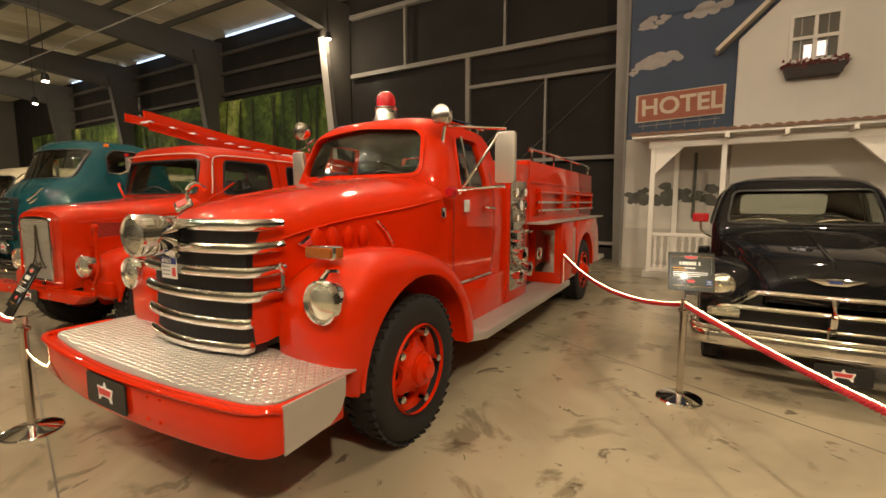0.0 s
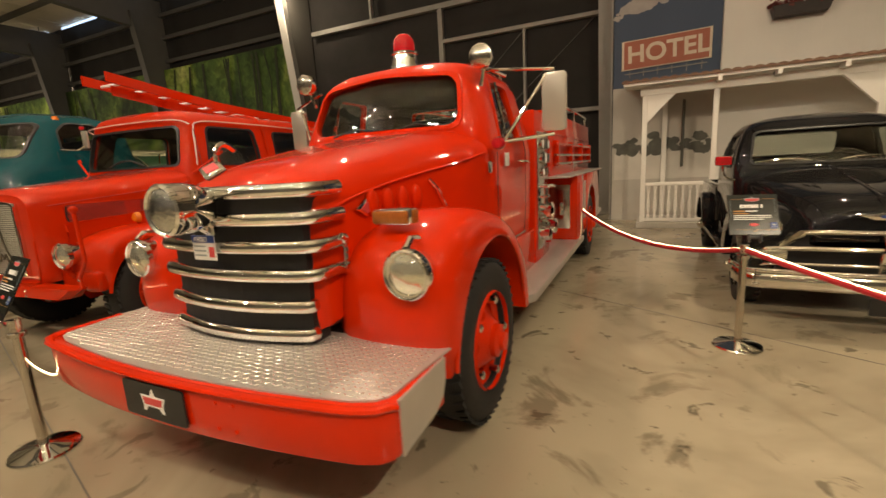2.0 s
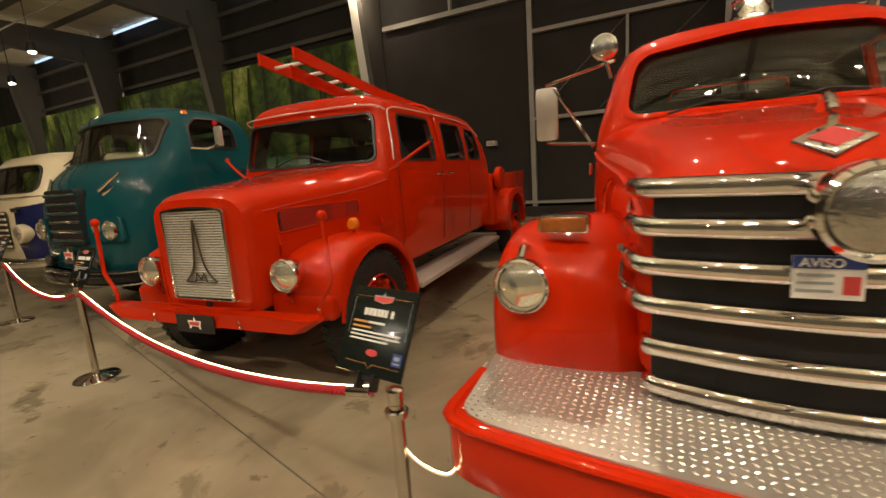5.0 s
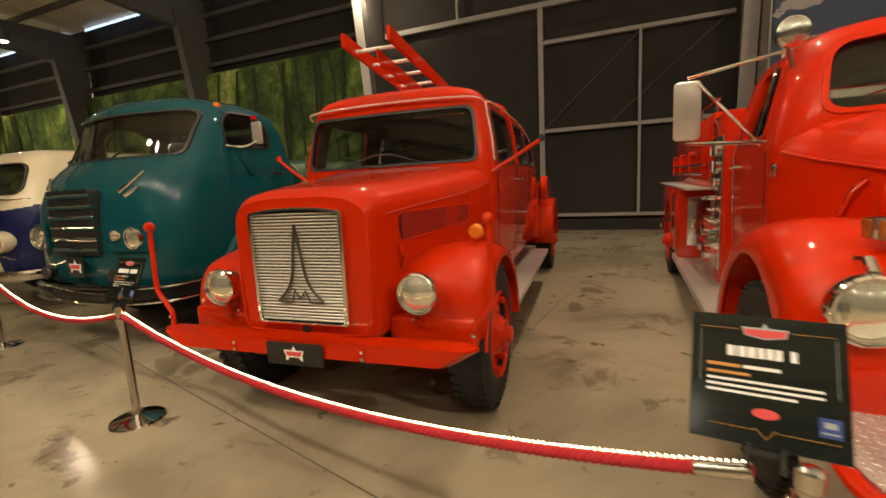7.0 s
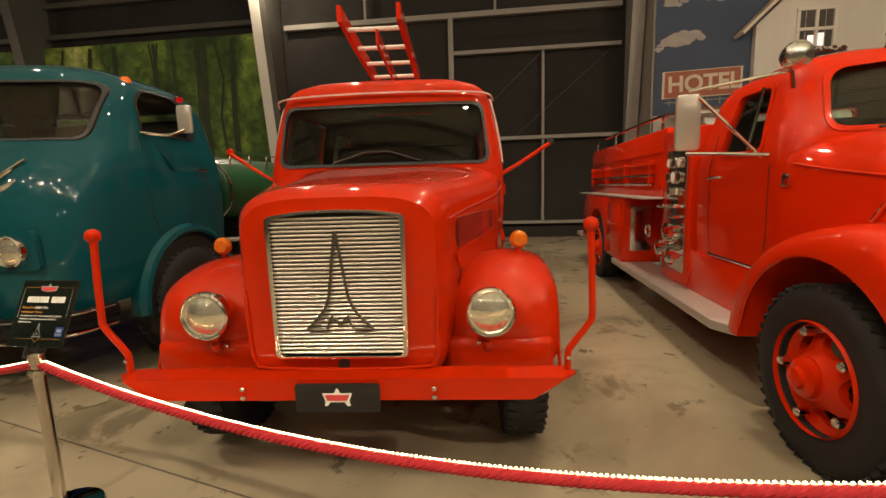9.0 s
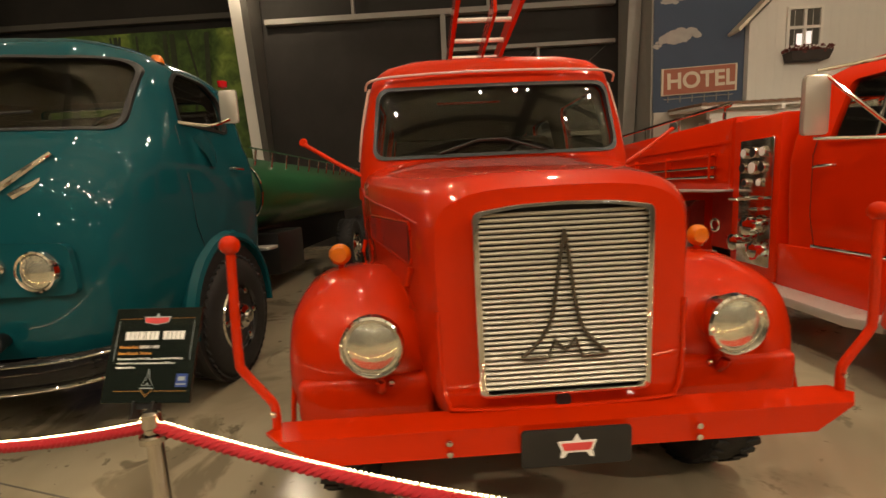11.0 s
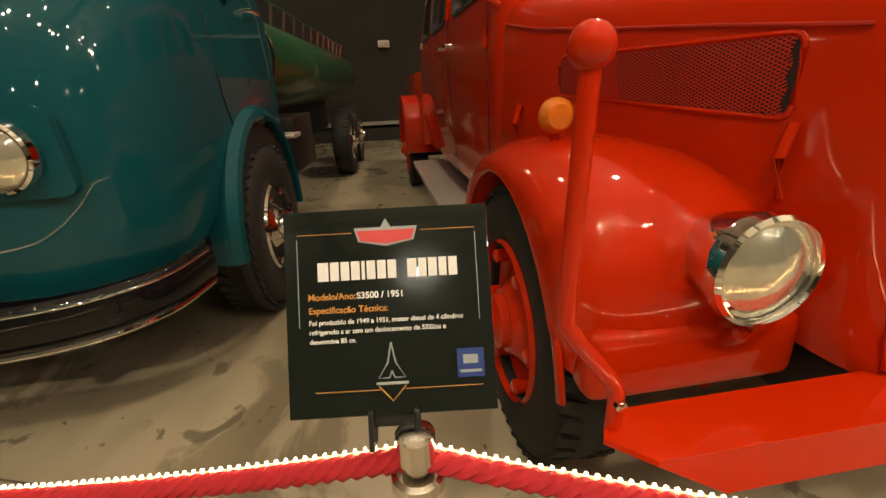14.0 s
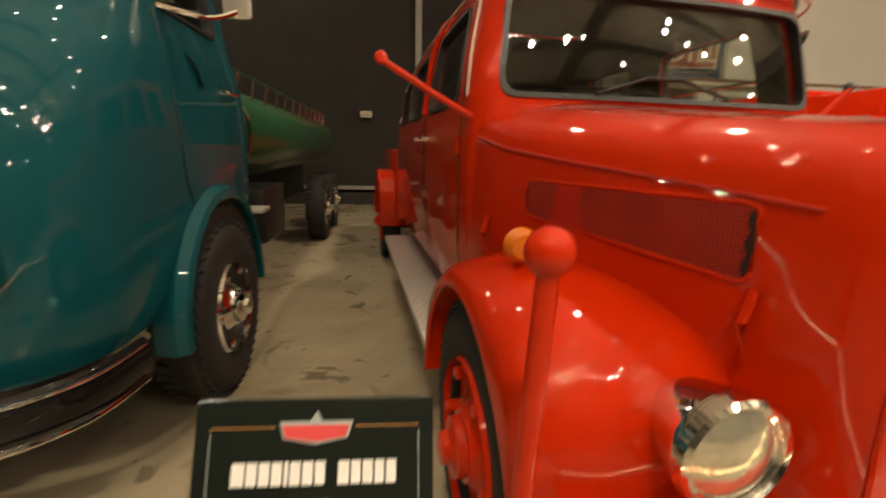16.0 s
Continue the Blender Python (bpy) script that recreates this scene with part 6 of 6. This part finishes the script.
    for s in (-1, 1):
        rf = cut(prism([(7.6, 0.4), (7.65, 0.7), (7.85, 0.86), (8.3, 0.86), (8.55, 0.7), (8.62, 0.4)], "x", s * 0.74, s * 0.92, bev=0.04), turned([(0.42, -0.3), (0.42, 0.3)], (s * 0.95, 8.1, 0.37), "x", 32))
        t.part("rear_wing", rf, BLACKP)
        t.part("running_board", box(s * 0.70, s * 0.90, 5.9, 7.6, 0.36, 0.41, 0.01), BLACKP)
    t.part("chassis", box(-0.5, 0.5, 4.6, 9.1, 0.36, 0.52), BLACK)
    return t


pickup()


# ---------------------------------------------------------------- hotel front
def hotel():
    tagged(link("wall_hotel", box(-1.52, 10, 11.25, 11.45, 0, 8.6), SKYM, smooth=False), "dark blue painted sky wall with clouds", "wall", kind="structure")
    tagged(link("wall_hotel_return", box(-1.56, -1.50, 11.25, 12.6, 0, 8.6), GALV, smooth=False), "grey end of the painted wall", "wall", kind="structure")
    rnd = random.Random(7)
    for cx, cz, w, h in ((-0.85, 4.72, 0.62, 0.22), (-1.05, 5.55, 0.4, 0.18), (-0.05, 5.62, 0.55, 0.15), (-1.38, 4.55, 0.2, 0.14)):
        cb = bmesh.new()
        for k in range(46):
            u, v = rnd.uniform(-1, 1), rnd.uniform(-1, 1)
            if abs(v) > 1 - abs(u) ** 1.5:
                continue
            r = rnd.uniform(0.05, 0.11) * (w / 0.55)
            prism([(cx + u * w * 0.85 + r * math.cos(a) * 1.2, cz + v * h * 0.6 + u * 0.07 + r * math.sin(a) * 0.8) for a in [2 * math.pi * i / 9 for i in range(9)]], "y", 11.244 - 0.0002 * k, 11.25, bm=cb)
        tagged(link("painted_cloud", cb, CLOUDM, smooth=False), "pale cloud painted on the blue wall", "mural", kind="structure")
    # HOTEL board painted on the wall, set slightly skew
    b = Thing("hotel_sign", "faded red sign reading HOTEL in cream letters", "sign", -0.46, 11.24)
    b.ob.rotation_euler = (0, 0, 0)
    bo = [(-0.87, 3.37), (0.87, 3.42), (0.87, 4.03), (-0.87, 3.98)]
    b.part("board_edge", prism(bo, "y", 11.205, 11.24), SIGNCREAM, smooth=False)
    b.part("board", prism(scaled(bo, (0, 3.70), 0.945), "y", 11.199, 11.205), BRICKRED, smooth=False)
    bl = prism([(-0.80, 3.28), (0.80, 3.33), (0.80, 3.35), (-0.80, 3.30)], "y", 11.22, 11.24)
    b.part("board_rail", bl, GALV, smooth=False)
    for x in (-0.7, -0.42, -0.14, 0.14, 0.42, 0.7):
        b.part("board_stay", box(x - 0.008, x + 0.008, 11.22, 11.24, 3.22, 3.40), GALV, smooth=False)
    words("HOTEL", 0.50, SIGNCREAM, b.ob, pose(-0.76, -0.045, 3.52, 90, -1.6, 0) @ Matrix.Diagonal((1.02, 1.0, 1, 1)), bold=0.012, depth=0.004)
    # house facade with boards
    pts = [(0.58, 0.0), (0.58, 4.85), (3.35, 7.55), (6.1, 4.85), (6.1, 0.0)]
    fac = prism(pts, "y", 11.10, 11.25)
    fac = cut(fac, box(1.42, 2.16, 11.0, 11.4, 4.28, 5.10))
    f = link("house_facade", fac, WHITEWALL, smooth=False)
    tagged(f, "white boarded house front with gable", "facade", kind="structure")
    seam = bmesh.new()
    x = 0.78
    while x < 6.05:
        zt = 4.85 + (x - 0.58) * 0.975 if x < 3.35 else 7.55 - (x - 3.35) * 0.98
        box(x - 0.004, x + 0.004, 11.0965, 11.10, 3.2, zt, bm=seam)
        x += 0.2
    tagged(link("board_seam", seam, WHITEWALL, f, smooth=False), kind="stuff")
    for s, (x0, z0), (x1, z1) in ((-1, (0.22, 4.62), (3.35, 7.70)), (1, (3.35, 7.70), (6.5, 4.62))):
        n = Vector((-(z1 - z0), 0, (x1 - x0))).normalized() * 0.07
        q = [(x0, z0), (x1, z1), (x1 + n.x, z1 + n.z), (x0 + n.x, z0 + n.z)]
        tagged(link("barge_board_trim", prism(q, "y", 10.85, 11.25), SIGNCREAM, f, smooth=False), "cream timber gable board")
    w = Thing("window_1", "white four-pane cottage window with dark panes", "window", 1.79, 11.1)
    tagged(w.ob, kind="structure")
    o = [(-0.40, 4.24), (0.40, 4.24), (0.40, 5.14), (-0.40, 5.14)]
    fr = prism(o, "y", 11.06, 11.13)
    for a, b2, c, d in ((-0.34, -0.03, 4.30, 4.66), (0.03, 0.34, 4.30, 4.66), (-0.34, -0.03, 4.72, 5.08), (0.03, 0.34, 4.72, 5.08)):
        fr = cut(fr, box(a, b2, 11.0, 11.2, c, d))
    w.part("window_frame", fr, WHITE, smooth=False)
    pan = mat("dusty_dark_pane", (0.10, 0.095, 0.085), 0.12, vary=0.3, scale=3, coat=0.5)
    glow = mat("lit_pane", (0.6, 0.55, 0.5), 0.2, emit=(1.0, 0.86, 0.8), power=0.9)
    for a, c, m in ((-0.34, 4.30, pan), (0.03, 4.30, pan), (-0.34, 4.72, pan), (0.03, 4.72, pan)):
        w.part("pane", box(a, a + 0.31, 11.10, 11.105, c, c + 0.36), m, smooth=False)
    w.part("lamp_behind", box(-0.16, -0.04, 11.09, 11.094, 4.31, 4.56), glow, smooth=False)
    w.part("lamp_behind", box(0.04, 0.17, 11.09, 11.094, 4.33, 4.60), glow, smooth=False)
    fb = Thing("flower_box", "dark window box with dark red flowers", "flower box", 1.79, 11.0)
    fb.part("trough", loft([[(-0.40, 10.84, 3.93), (0.40, 10.84, 3.93), (0.40, 11.09, 3.93), (-0.40, 11.09, 3.93)], [(-0.46, 10.80, 4.12), (0.46, 10.80, 4.12), (0.46, 11.09, 4.12), (-0.46, 11.09, 4.12)]]), mat("dark_box_wood", (0.035, 0.028, 0.025), 0.6, vary=0.3, scale=12), smooth=False)
    fl = bmesh.new()
    for k in range(260):
        p = Vector((rnd.uniform(-0.50, 0.50), rnd.uniform(10.78, 11.08), 4.14 + rnd.random() ** 2 * 0.12 - (0.06 if rnd.random() < 0.3 else 0)))
        r = rnd.uniform(0.018, 0.038)
        q = Euler((rnd.uniform(0, 6), rnd.uniform(0, 6), rnd.uniform(0, 6))).to_matrix()
        vs = [fl.verts.new(p + q @ Vector((r * math.cos(a), r * math.sin(a), 0.008 * (i % 2)))) for i, a in enumerate([2 * math.pi * i / 6 for i in range(6)])]
        fl.faces.new(vs)
    tagged(fb.part("blossom", fl, FLOWER, smooth=False), kind="stuff")
    # porch
    tagged(link("porch_floor", box(-0.92, 6.2, 9.92, 11.1, 0, 0.12, 0.01), GREYWALL, smooth=False), "pale porch step", "porch floor", kind="structure")
    tagged(link("wall_porch", box(-1.50, 6.1, 11.2, 11.26, 0, 3.0), GREYWALL, smooth=False), "weathered pale grey printed wall", "wall", kind="structure")
    for px in (-0.81, 0.41, 2.78, 4.4):
        s = 0.045
        tagged(link("porch_post", box(px - s, px + s, 9.96, 10.05, 0.12, 2.66, 0.006), WHITE, smooth=False), "square white timber porch post", "post", kind="structure")
    for px in (-0.42,):
        tagged(link("porch_rear_post", box(px - 0.05, px + 0.05, 11.08, 11.16, 0.12, 2.7, 0.006), WHITE, smooth=False), "white timber post against the wall", "post", kind="structure")
    tagged(link("porch_beam", box(-0.90, 6.2, 9.95, 10.06, 2.64, 2.80, 0.006), WHITE, smooth=False), "white timber porch beam", "beam", kind="structure")
    for x0, s in ((-0.81, 1), (2.78, -1), (2.78, 1)):
        q = [(x0, 2.66), (x0 + s * 0.56, 2.66), (x0, 2.08)]
        tagged(link("porch_bracket", prism(q, "y", 9.965, 10.045), WHITE, smooth=False), "white corner bracket under the beam", "bracket", kind="structure")
    rf = prism([(9.70, 2.82), (11.10, 2.92), (11.10, 2.98), (9.70, 2.88)], "x", -1.2, 6.4)
    tagged(link("porch_roof", rf, WHITE, smooth=False), "lean-to porch roof", "roof", kind="structure")
    pr = scene.objects["porch_roof"]
    x = -1.15
    while x < 4.2:
        rings = []
        for y, z in ((9.66, 2.885), (10.3, 2.935), (11.08, 2.99)):
            rings.append([(x + 0.085 * math.cos(a), y, z + 0.05 * math.sin(a)) for a in [math.pi * i / 7 for i in range(8)]] + [(x - 0.07, y, z - 0.012), (x + 0.07, y, z - 0.012)])
        link("roof_tile", loft(rings), TERRA, pr)
        x += 0.165
    for px in (0.42, 1.30, 2.2, 3.1):
        tagged(link("rafter_end_trim", box(px - 0.035, px + 0.035, 9.68, 9.98, 2.74, 2.83, 0.004), WHITE, smooth=False), "white rafter end", "rafter", kind="structure")
    # balustrades
    def baluster(x):
        return turned([(0.032, 0.20), (0.032, 0.26), (0.018, 0.28), (0.034, 0.36), (0.038, 0.44), (0.030, 0.55), (0.018, 0.68), (0.024, 0.74), (0.018, 0.77), (0.032, 0.79), (0.032, 0.86)], (x, 10.0, 0), "z", 12)
    for x0, x1 in ((-0.81, 0.41), (2.78, 4.4)):
        br = Thing("porch_railing", "white turned baluster porch railing", "railing", (x0 + x1) / 2, 10.0, "porch railings")
        hw = (x1 - x0) / 2 - 0.045
        br.part("top_rail", box(-hw, hw, 9.96, 10.04, 0.86, 0.93, 0.012), WHITE)
        br.part("bottom_rail", box(-hw, hw, 9.965, 10.035, 0.13, 0.20, 0.008), WHITE)
        n = 9
        for k in range(n):
            br.part("baluster", baluster(-hw + (k + 0.5) * 2 * hw / n), WHITE)
    # printed landscape on the wall
    tagged(link("landscape_print", box(-1.45, 1.2, 11.192, 11.2, 0.95, 1.55), SNOW, smooth=False), "pale printed field on the wall", "mural", kind="structure")
    lt = bmesh.new()
    for k in range(70):
        x, z = rnd.uniform(-1.4, 0.9), 1.62 + rnd.uniform(-0.14, 0.30) * rnd.random()
        r = rnd.uniform(0.05, 0.12)
        prism([(x + r * math.cos(a) * 1.3 * rnd.uniform(0.7, 1.2), z + r * math.sin(a) * rnd.uniform(0.6, 1.1)) for a in [2 * math.pi * i / 8 for i in range(8)]], "y", 11.188 - 0.00005 * k, 11.2, bm=lt)
    tagged(link("printed_bushes", lt, TREE, smooth=False), "grey printed bushes on the wall", "mural", kind="structure")
    tagged(link("porch_lamp_post", sweep([(-0.06, 11.12, 1.2), (-0.06, 11.12, 2.62)], 0.03, n=8), TREE), "dark slim post against the wall", "post", kind="structure")
    wf = Thing("window_2", "white framed window under the porch", "window", 1.62, 11.19)
    tagged(wf.ob, kind="structure")
    fr = cut(box(-0.62, 0.62, 11.12, 11.19, 0.95, 2.28), box(-0.54, 0.54, 11.0, 11.3, 1.03, 2.2))
    wf.part("window_frame", fr, WHITE, smooth=False)
    wf.part("pane", box(-0.54, 0.54, 11.175, 11.185, 1.03, 2.2), SNOW, smooth=False)
    for x in (-0.18, 0.18):
        wf.part("glazing_bar", box(x - 0.025, x + 0.025, 11.14, 11.175, 1.03, 2.2), WHITE, smooth=False)
    wf.part("glazing_bar", box(-0.54, 0.54, 11.142, 11.176, 1.58, 1.63), WHITE, smooth=False)


hotel()


# ---------------------------------------------------------------- stanchions, signs and lit ropes
def stanchion(x, y, h=0.86):
    t = Thing("stanchion", "polished steel barrier post on a round base", "stanchion", x, y, "barrier posts")
    t.part("base", turned([(0.165, 0.0), (0.168, 0.012), (0.162, 0.022), (0.12, 0.032), (0.05, 0.045), (0.034, 0.05), (0, 0.05)], (0, y, 0), "z", 40), CHROME)
    t.part("pole", turned([(0.0255, 0.04), (0.0255, h - 0.05), (0.03, h - 0.045), (0.03, h), (0.02, h + 0.006), (0, h + 0.006)], (0, y, 0), "z", 24), STEEL)
    t.part("rope_ring", turned([(0.034, h - 0.10), (0.042, h - 0.095), (0.042, h - 0.075), (0.034, h - 0.07)], (0, y, 0), "z", 20, torus=True), STEEL)
    return t


def sign(x, y, z, turn, lines, slant=28.0, size=0.31):
    """A slanted acrylic information board clipped to a post; (x, y, z) is its centre."""
    s = new("information_sign")
    s.matrix_basis = pose(x, y, z, -slant, 0, turn)
    tagged(s, "black acrylic information sign with white and orange print", "sign", "information signs")
    h = size / 2
    def P(name, bm, m, smooth=False):
        return link(name, bm, m, s, smooth=smooth)
    bd = P("panel", box(-h, h, -0.004, 0.004, -h, h, 0.002), SIGNB)
    def flat(x0, x1, z0, z1, m, name="print_line"):
        link(name, box(x0, x1, -0.0052, -0.004, z0, z1), m, bd, smooth=False)
    star = [(0, 0.024), (0.008, 0.011), (0.048, 0.011), (0.042, -0.010), (0.0, -0.018), (-0.042, -0.010), (-0.048, 0.011), (-0.008, 0.011)]
    link("badge", prism([(u, v + 0.115) for u, v in star], "y", -0.0052, -0.004), INKG, bd, smooth=False)
    link("badge_field", prism([(u * 0.92, v * 0.72 + 0.1135) for u, v in star[2:7]], "y", -0.0060, -0.005), INKR, bd, smooth=False)
    for sx in (-1, 1):
        flat(sx * 0.052, sx * 0.135, 0.1185, 0.1195, INKO, "border_line")
        flat(sx * 0.1345, sx * 0.1355, -0.02, 0.112, INKG, "border_line")
    flat(-0.115, -0.018, -0.1175, -0.1165, INKO, "border_line")
    flat(0.018, 0.135, -0.1175, -0.1165, INKO, "border_line")
    link("border_line", sweep([(-0.02, -0.0046, -0.112), (0.0, -0.0046, -0.134), (0.02, -0.0046, -0.112)], 0.001, n=4), INKO, bd)
    if lines:
        # heading of plain strokes
        xk = -0.105
        for wd in (0.016, 0.013, 0.013, 0.013, 0.005, 0.013, 0.013, 0.013, -0.014, 0.014, 0.012, 0.013, 0.012, 0.013):
            if wd < 0:
                xk -= wd
                continue
            flat(xk, xk + wd, 0.048, 0.076, INKW, "heading_stroke")
            xk += wd + 0.0028
        def line(txt, size_, xx, zz, m, b=0.0):
            words(txt, size_, m, bd, pose(xx, -0.0046, zz, 90, 0, 0), depth=0.0003, bold=b)
        line("Modelo/Ano:", 0.0135, -0.121, 0.020, INKO, 0.0003)
        line("S3500 / 1951", 0.0135, -0.048, 0.020, INKW, 0.0003)
        line("Especifica\u00e7\u00e3o T\u00e9cnica:", 0.0135, -0.121, 0.0, INKO, 0.0003)
        line("Foi produzido de 1949 a 1951, motor diesel de 4 cilindros", 0.0098, -0.121, -0.017, INKW, 0.0002)
        line("refrigerado a ar tem um deslocamento de 5322cu e", 0.0098, -0.121, -0.031, INKW, 0.0002)
        line("desenvolve 85 cv.", 0.0098, -0.121, -0.045, INKW, 0.0002)
        for sx in (-1, 1):
            link("spire_mark", sweep([(0, -0.0046, -0.048), (sx * 0.006, -0.0046, -0.078), (sx * 0.020, -0.0046, -0.100), (sx * 0.004, -0.0046, -0.100), (0.0, -0.0046, -0.09)], 0.0013, n=4), INKG, bd)
        flat(-0.024, 0.024, -0.110, -0.106, INKG)
    else:
        xk = -0.078
        for wd in (0.014, 0.005, 0.014, 0.018, 0.014, 0.015, 0.014, -0.010, 0.012):
            if wd > 0:
                flat(xk, xk + wd, 0.050, 0.076, INKW, "heading_stroke")
            xk += abs(wd) + 0.003
        flat(-0.12, -0.05, 0.022, 0.030, INKO)
        flat(-0.045, 0.03, 0.022, 0.030, INKW)
        flat(-0.12, -0.03, 0.004, 0.011, INKO)
        for k in range(3):
            flat(-0.12, 0.11 - 0.05 * (k == 2), -0.012 - k * 0.014, -0.006 - k * 0.014, INKW)
        link("round_mark", prism([(0.027 * math.cos(2 * math.pi * q / 24), -0.078 + 0.012 * math.sin(2 * math.pi * q / 24)) for q in range(24)], "y", -0.0052, -0.004), INKR, bd)
    flat(0.098, 0.138, -0.105, -0.063, INKB, "mask_notice")
    link("mask_mark", box(0.107, 0.129, -0.0062, -0.005, -0.085, -0.072, 0.0), INKG, bd, smooth=False)
    link("mask_line", box(0.102, 0.134, -0.0062, -0.005, -0.098, -0.094), INKG, bd, smooth=False)
    cl = box(-0.035, 0.035, 0.004, 0.03, -h - 0.02, -h + 0.10, 0.004)
    P("clip", cl, BLACK)
    for sx in (-1, 1):
        P("clip_arm", box(sx * 0.030, sx * 0.038, -0.012, 0.03, -h - 0.05, -h + 0.008, 0.002), BLACK)
    return s


POSTS = {"a": (-0.04, 3.80), "b": (-3.82, 1.05), "c": (-7.29, 1.635), "e": (-10.40, 2.20), "f": (-13.7, 2.45), "g": (1.75, 0.75)}
for k, (x, y) in POSTS.items():
    stanchion(x, y, 0.80)
sign(-0.01, 3.76, 1.03, 6, False)
sign(-3.905, 1.10, 0.985, -8, False)
sign(-7.315, 1.715, 0.965, -3, True, slant=24)
sign(-10.45, 2.24, 0.97, -5, False)


def rope(p0, p1, sag, led=True, capped=False):
    """A twisted rope with a lit strip along it."""
    p0, p1 = Vector(p0), Vector(p1)
    n = 56
    path = []
    for i in range(n + 1):
        f = i / n
        p = p0.lerp(p1, f)
        p.z -= sag * 4 * f * (1 - f)
        path.append(p)
    t = new("barrier_rope")
    t.matrix_basis = Matrix.Translation(p0)
    tagged(t, "twisted red barrier rope with a lit strip along it", "rope", "barrier ropes")
    d = (p1 - p0).normalized()
    side = d.cross(Vector((0, 0, 1))).normalized()
    total = (p1 - p0).length
    loc = [p - p0 for p in path]
    for k in range(3):
        pts = []
        m = int(total / 0.012)
        for i in range(m + 1):
            f = i / m * n
            j = min(int(f), n - 1)
            p = loc[j].lerp(loc[j + 1], f - j)
            a = 2 * math.pi * (i * total / m / 0.075 + k / 3)
            pts.append(p + side * 0.0095 * math.cos(a) + Vector((0, 0, 1)) * 0.0095 * math.sin(a))
        link("strand", sweep(pts, 0.0105, n=6), ROPE, t)
    if capped:
        link("end_cap", sweep([loc[n], loc[n - 2]], 0.020, n=14), STEEL, t)
    if led:
        strip = [p + Vector((0, 0, 0.017)) - side * 0.015 for p in loc]
        lb = bmesh.new()
        m = int(total / 0.017)
        for i in range(m):
            f = i / m * n
            j = min(int(f), n - 1)
            p = strip[j].lerp(strip[j + 1], f - j)
            bmesh.ops.create_cube(lb, size=1, matrix=Matrix.LocRotScale(p, None, (0.0042, 0.0042, 0.0040)))
        tagged(link("led_bead", lb, LED, t, smooth=False), "warm white light beads", kind="stuff")
        link("led_sleeve", sweep([p - Vector((0, 0, 0.006)) for p in strip], 0.0034, n=6), CLEARS, t)
    return t


CLEARS = mat("milky_sleeve", (0.75, 0.62, 0.42), 0.3, vary=0.1, emit=(1.0, 0.72, 0.36), power=0.4)
Z = 0.765
rope((-0.04, 3.80, Z), (1.75, 0.75, Z), 0.10)
rope((-1.42, 5.55, 0.86), (-0.04, 3.80, Z), 0.16)
rope((-7.29, 1.635, 0.752), (-3.93, 1.06, Z), 0.195, capped=True)
rope((-10.40, 2.20, Z), (-7.29, 1.635, 0.752), 0.20)
rope((-13.7, 2.45, Z), (-10.40, 2.20, Z), 0.20)


def loose_led(pts, label):
    t = new("light_string")
    t.matrix_basis = Matrix.Translation(pts[0])
    tagged(t, label, "light string")
    p0 = Vector(pts[0])
    path = [p - p0 for p in smooth_path(pts, 10)]
    link("sleeve", sweep(path, 0.005, n=6), CLEARS, t)
    lb = bmesh.new()
    acc = 0.0
    for a, b in zip(path, path[1:]):
        L = (b - a).length
        m = max(1, int(L / 0.016))
        for i in range(m):
            bmesh.ops.create_cube(lb, size=1, matrix=Matrix.LocRotScale(a.lerp(b, i / m) + Vector((0, 0, 0.006)), None, (0.0042, 0.0042, 0.0040)))
    tagged(link("led_bead", lb, LED, t, smooth=False), kind="stuff")


loose_led([(-3.82, 1.03, 0.70), (-3.80, 1.05, 0.58), (-3.74, 1.08, 0.50), (-3.66, 1.12, 0.47), (-3.64, 1.20, 0.55), (-3.66, 1.3, 0.66)], "lit string looped from the post to the bumper")
loose_led([(-1.42, 5.55, 0.88), (-1.44, 5.6, 0.80), (-1.45, 5.65, 0.62), (-1.47, 5.7, 0.49)], "lit string hanging onto the running board")
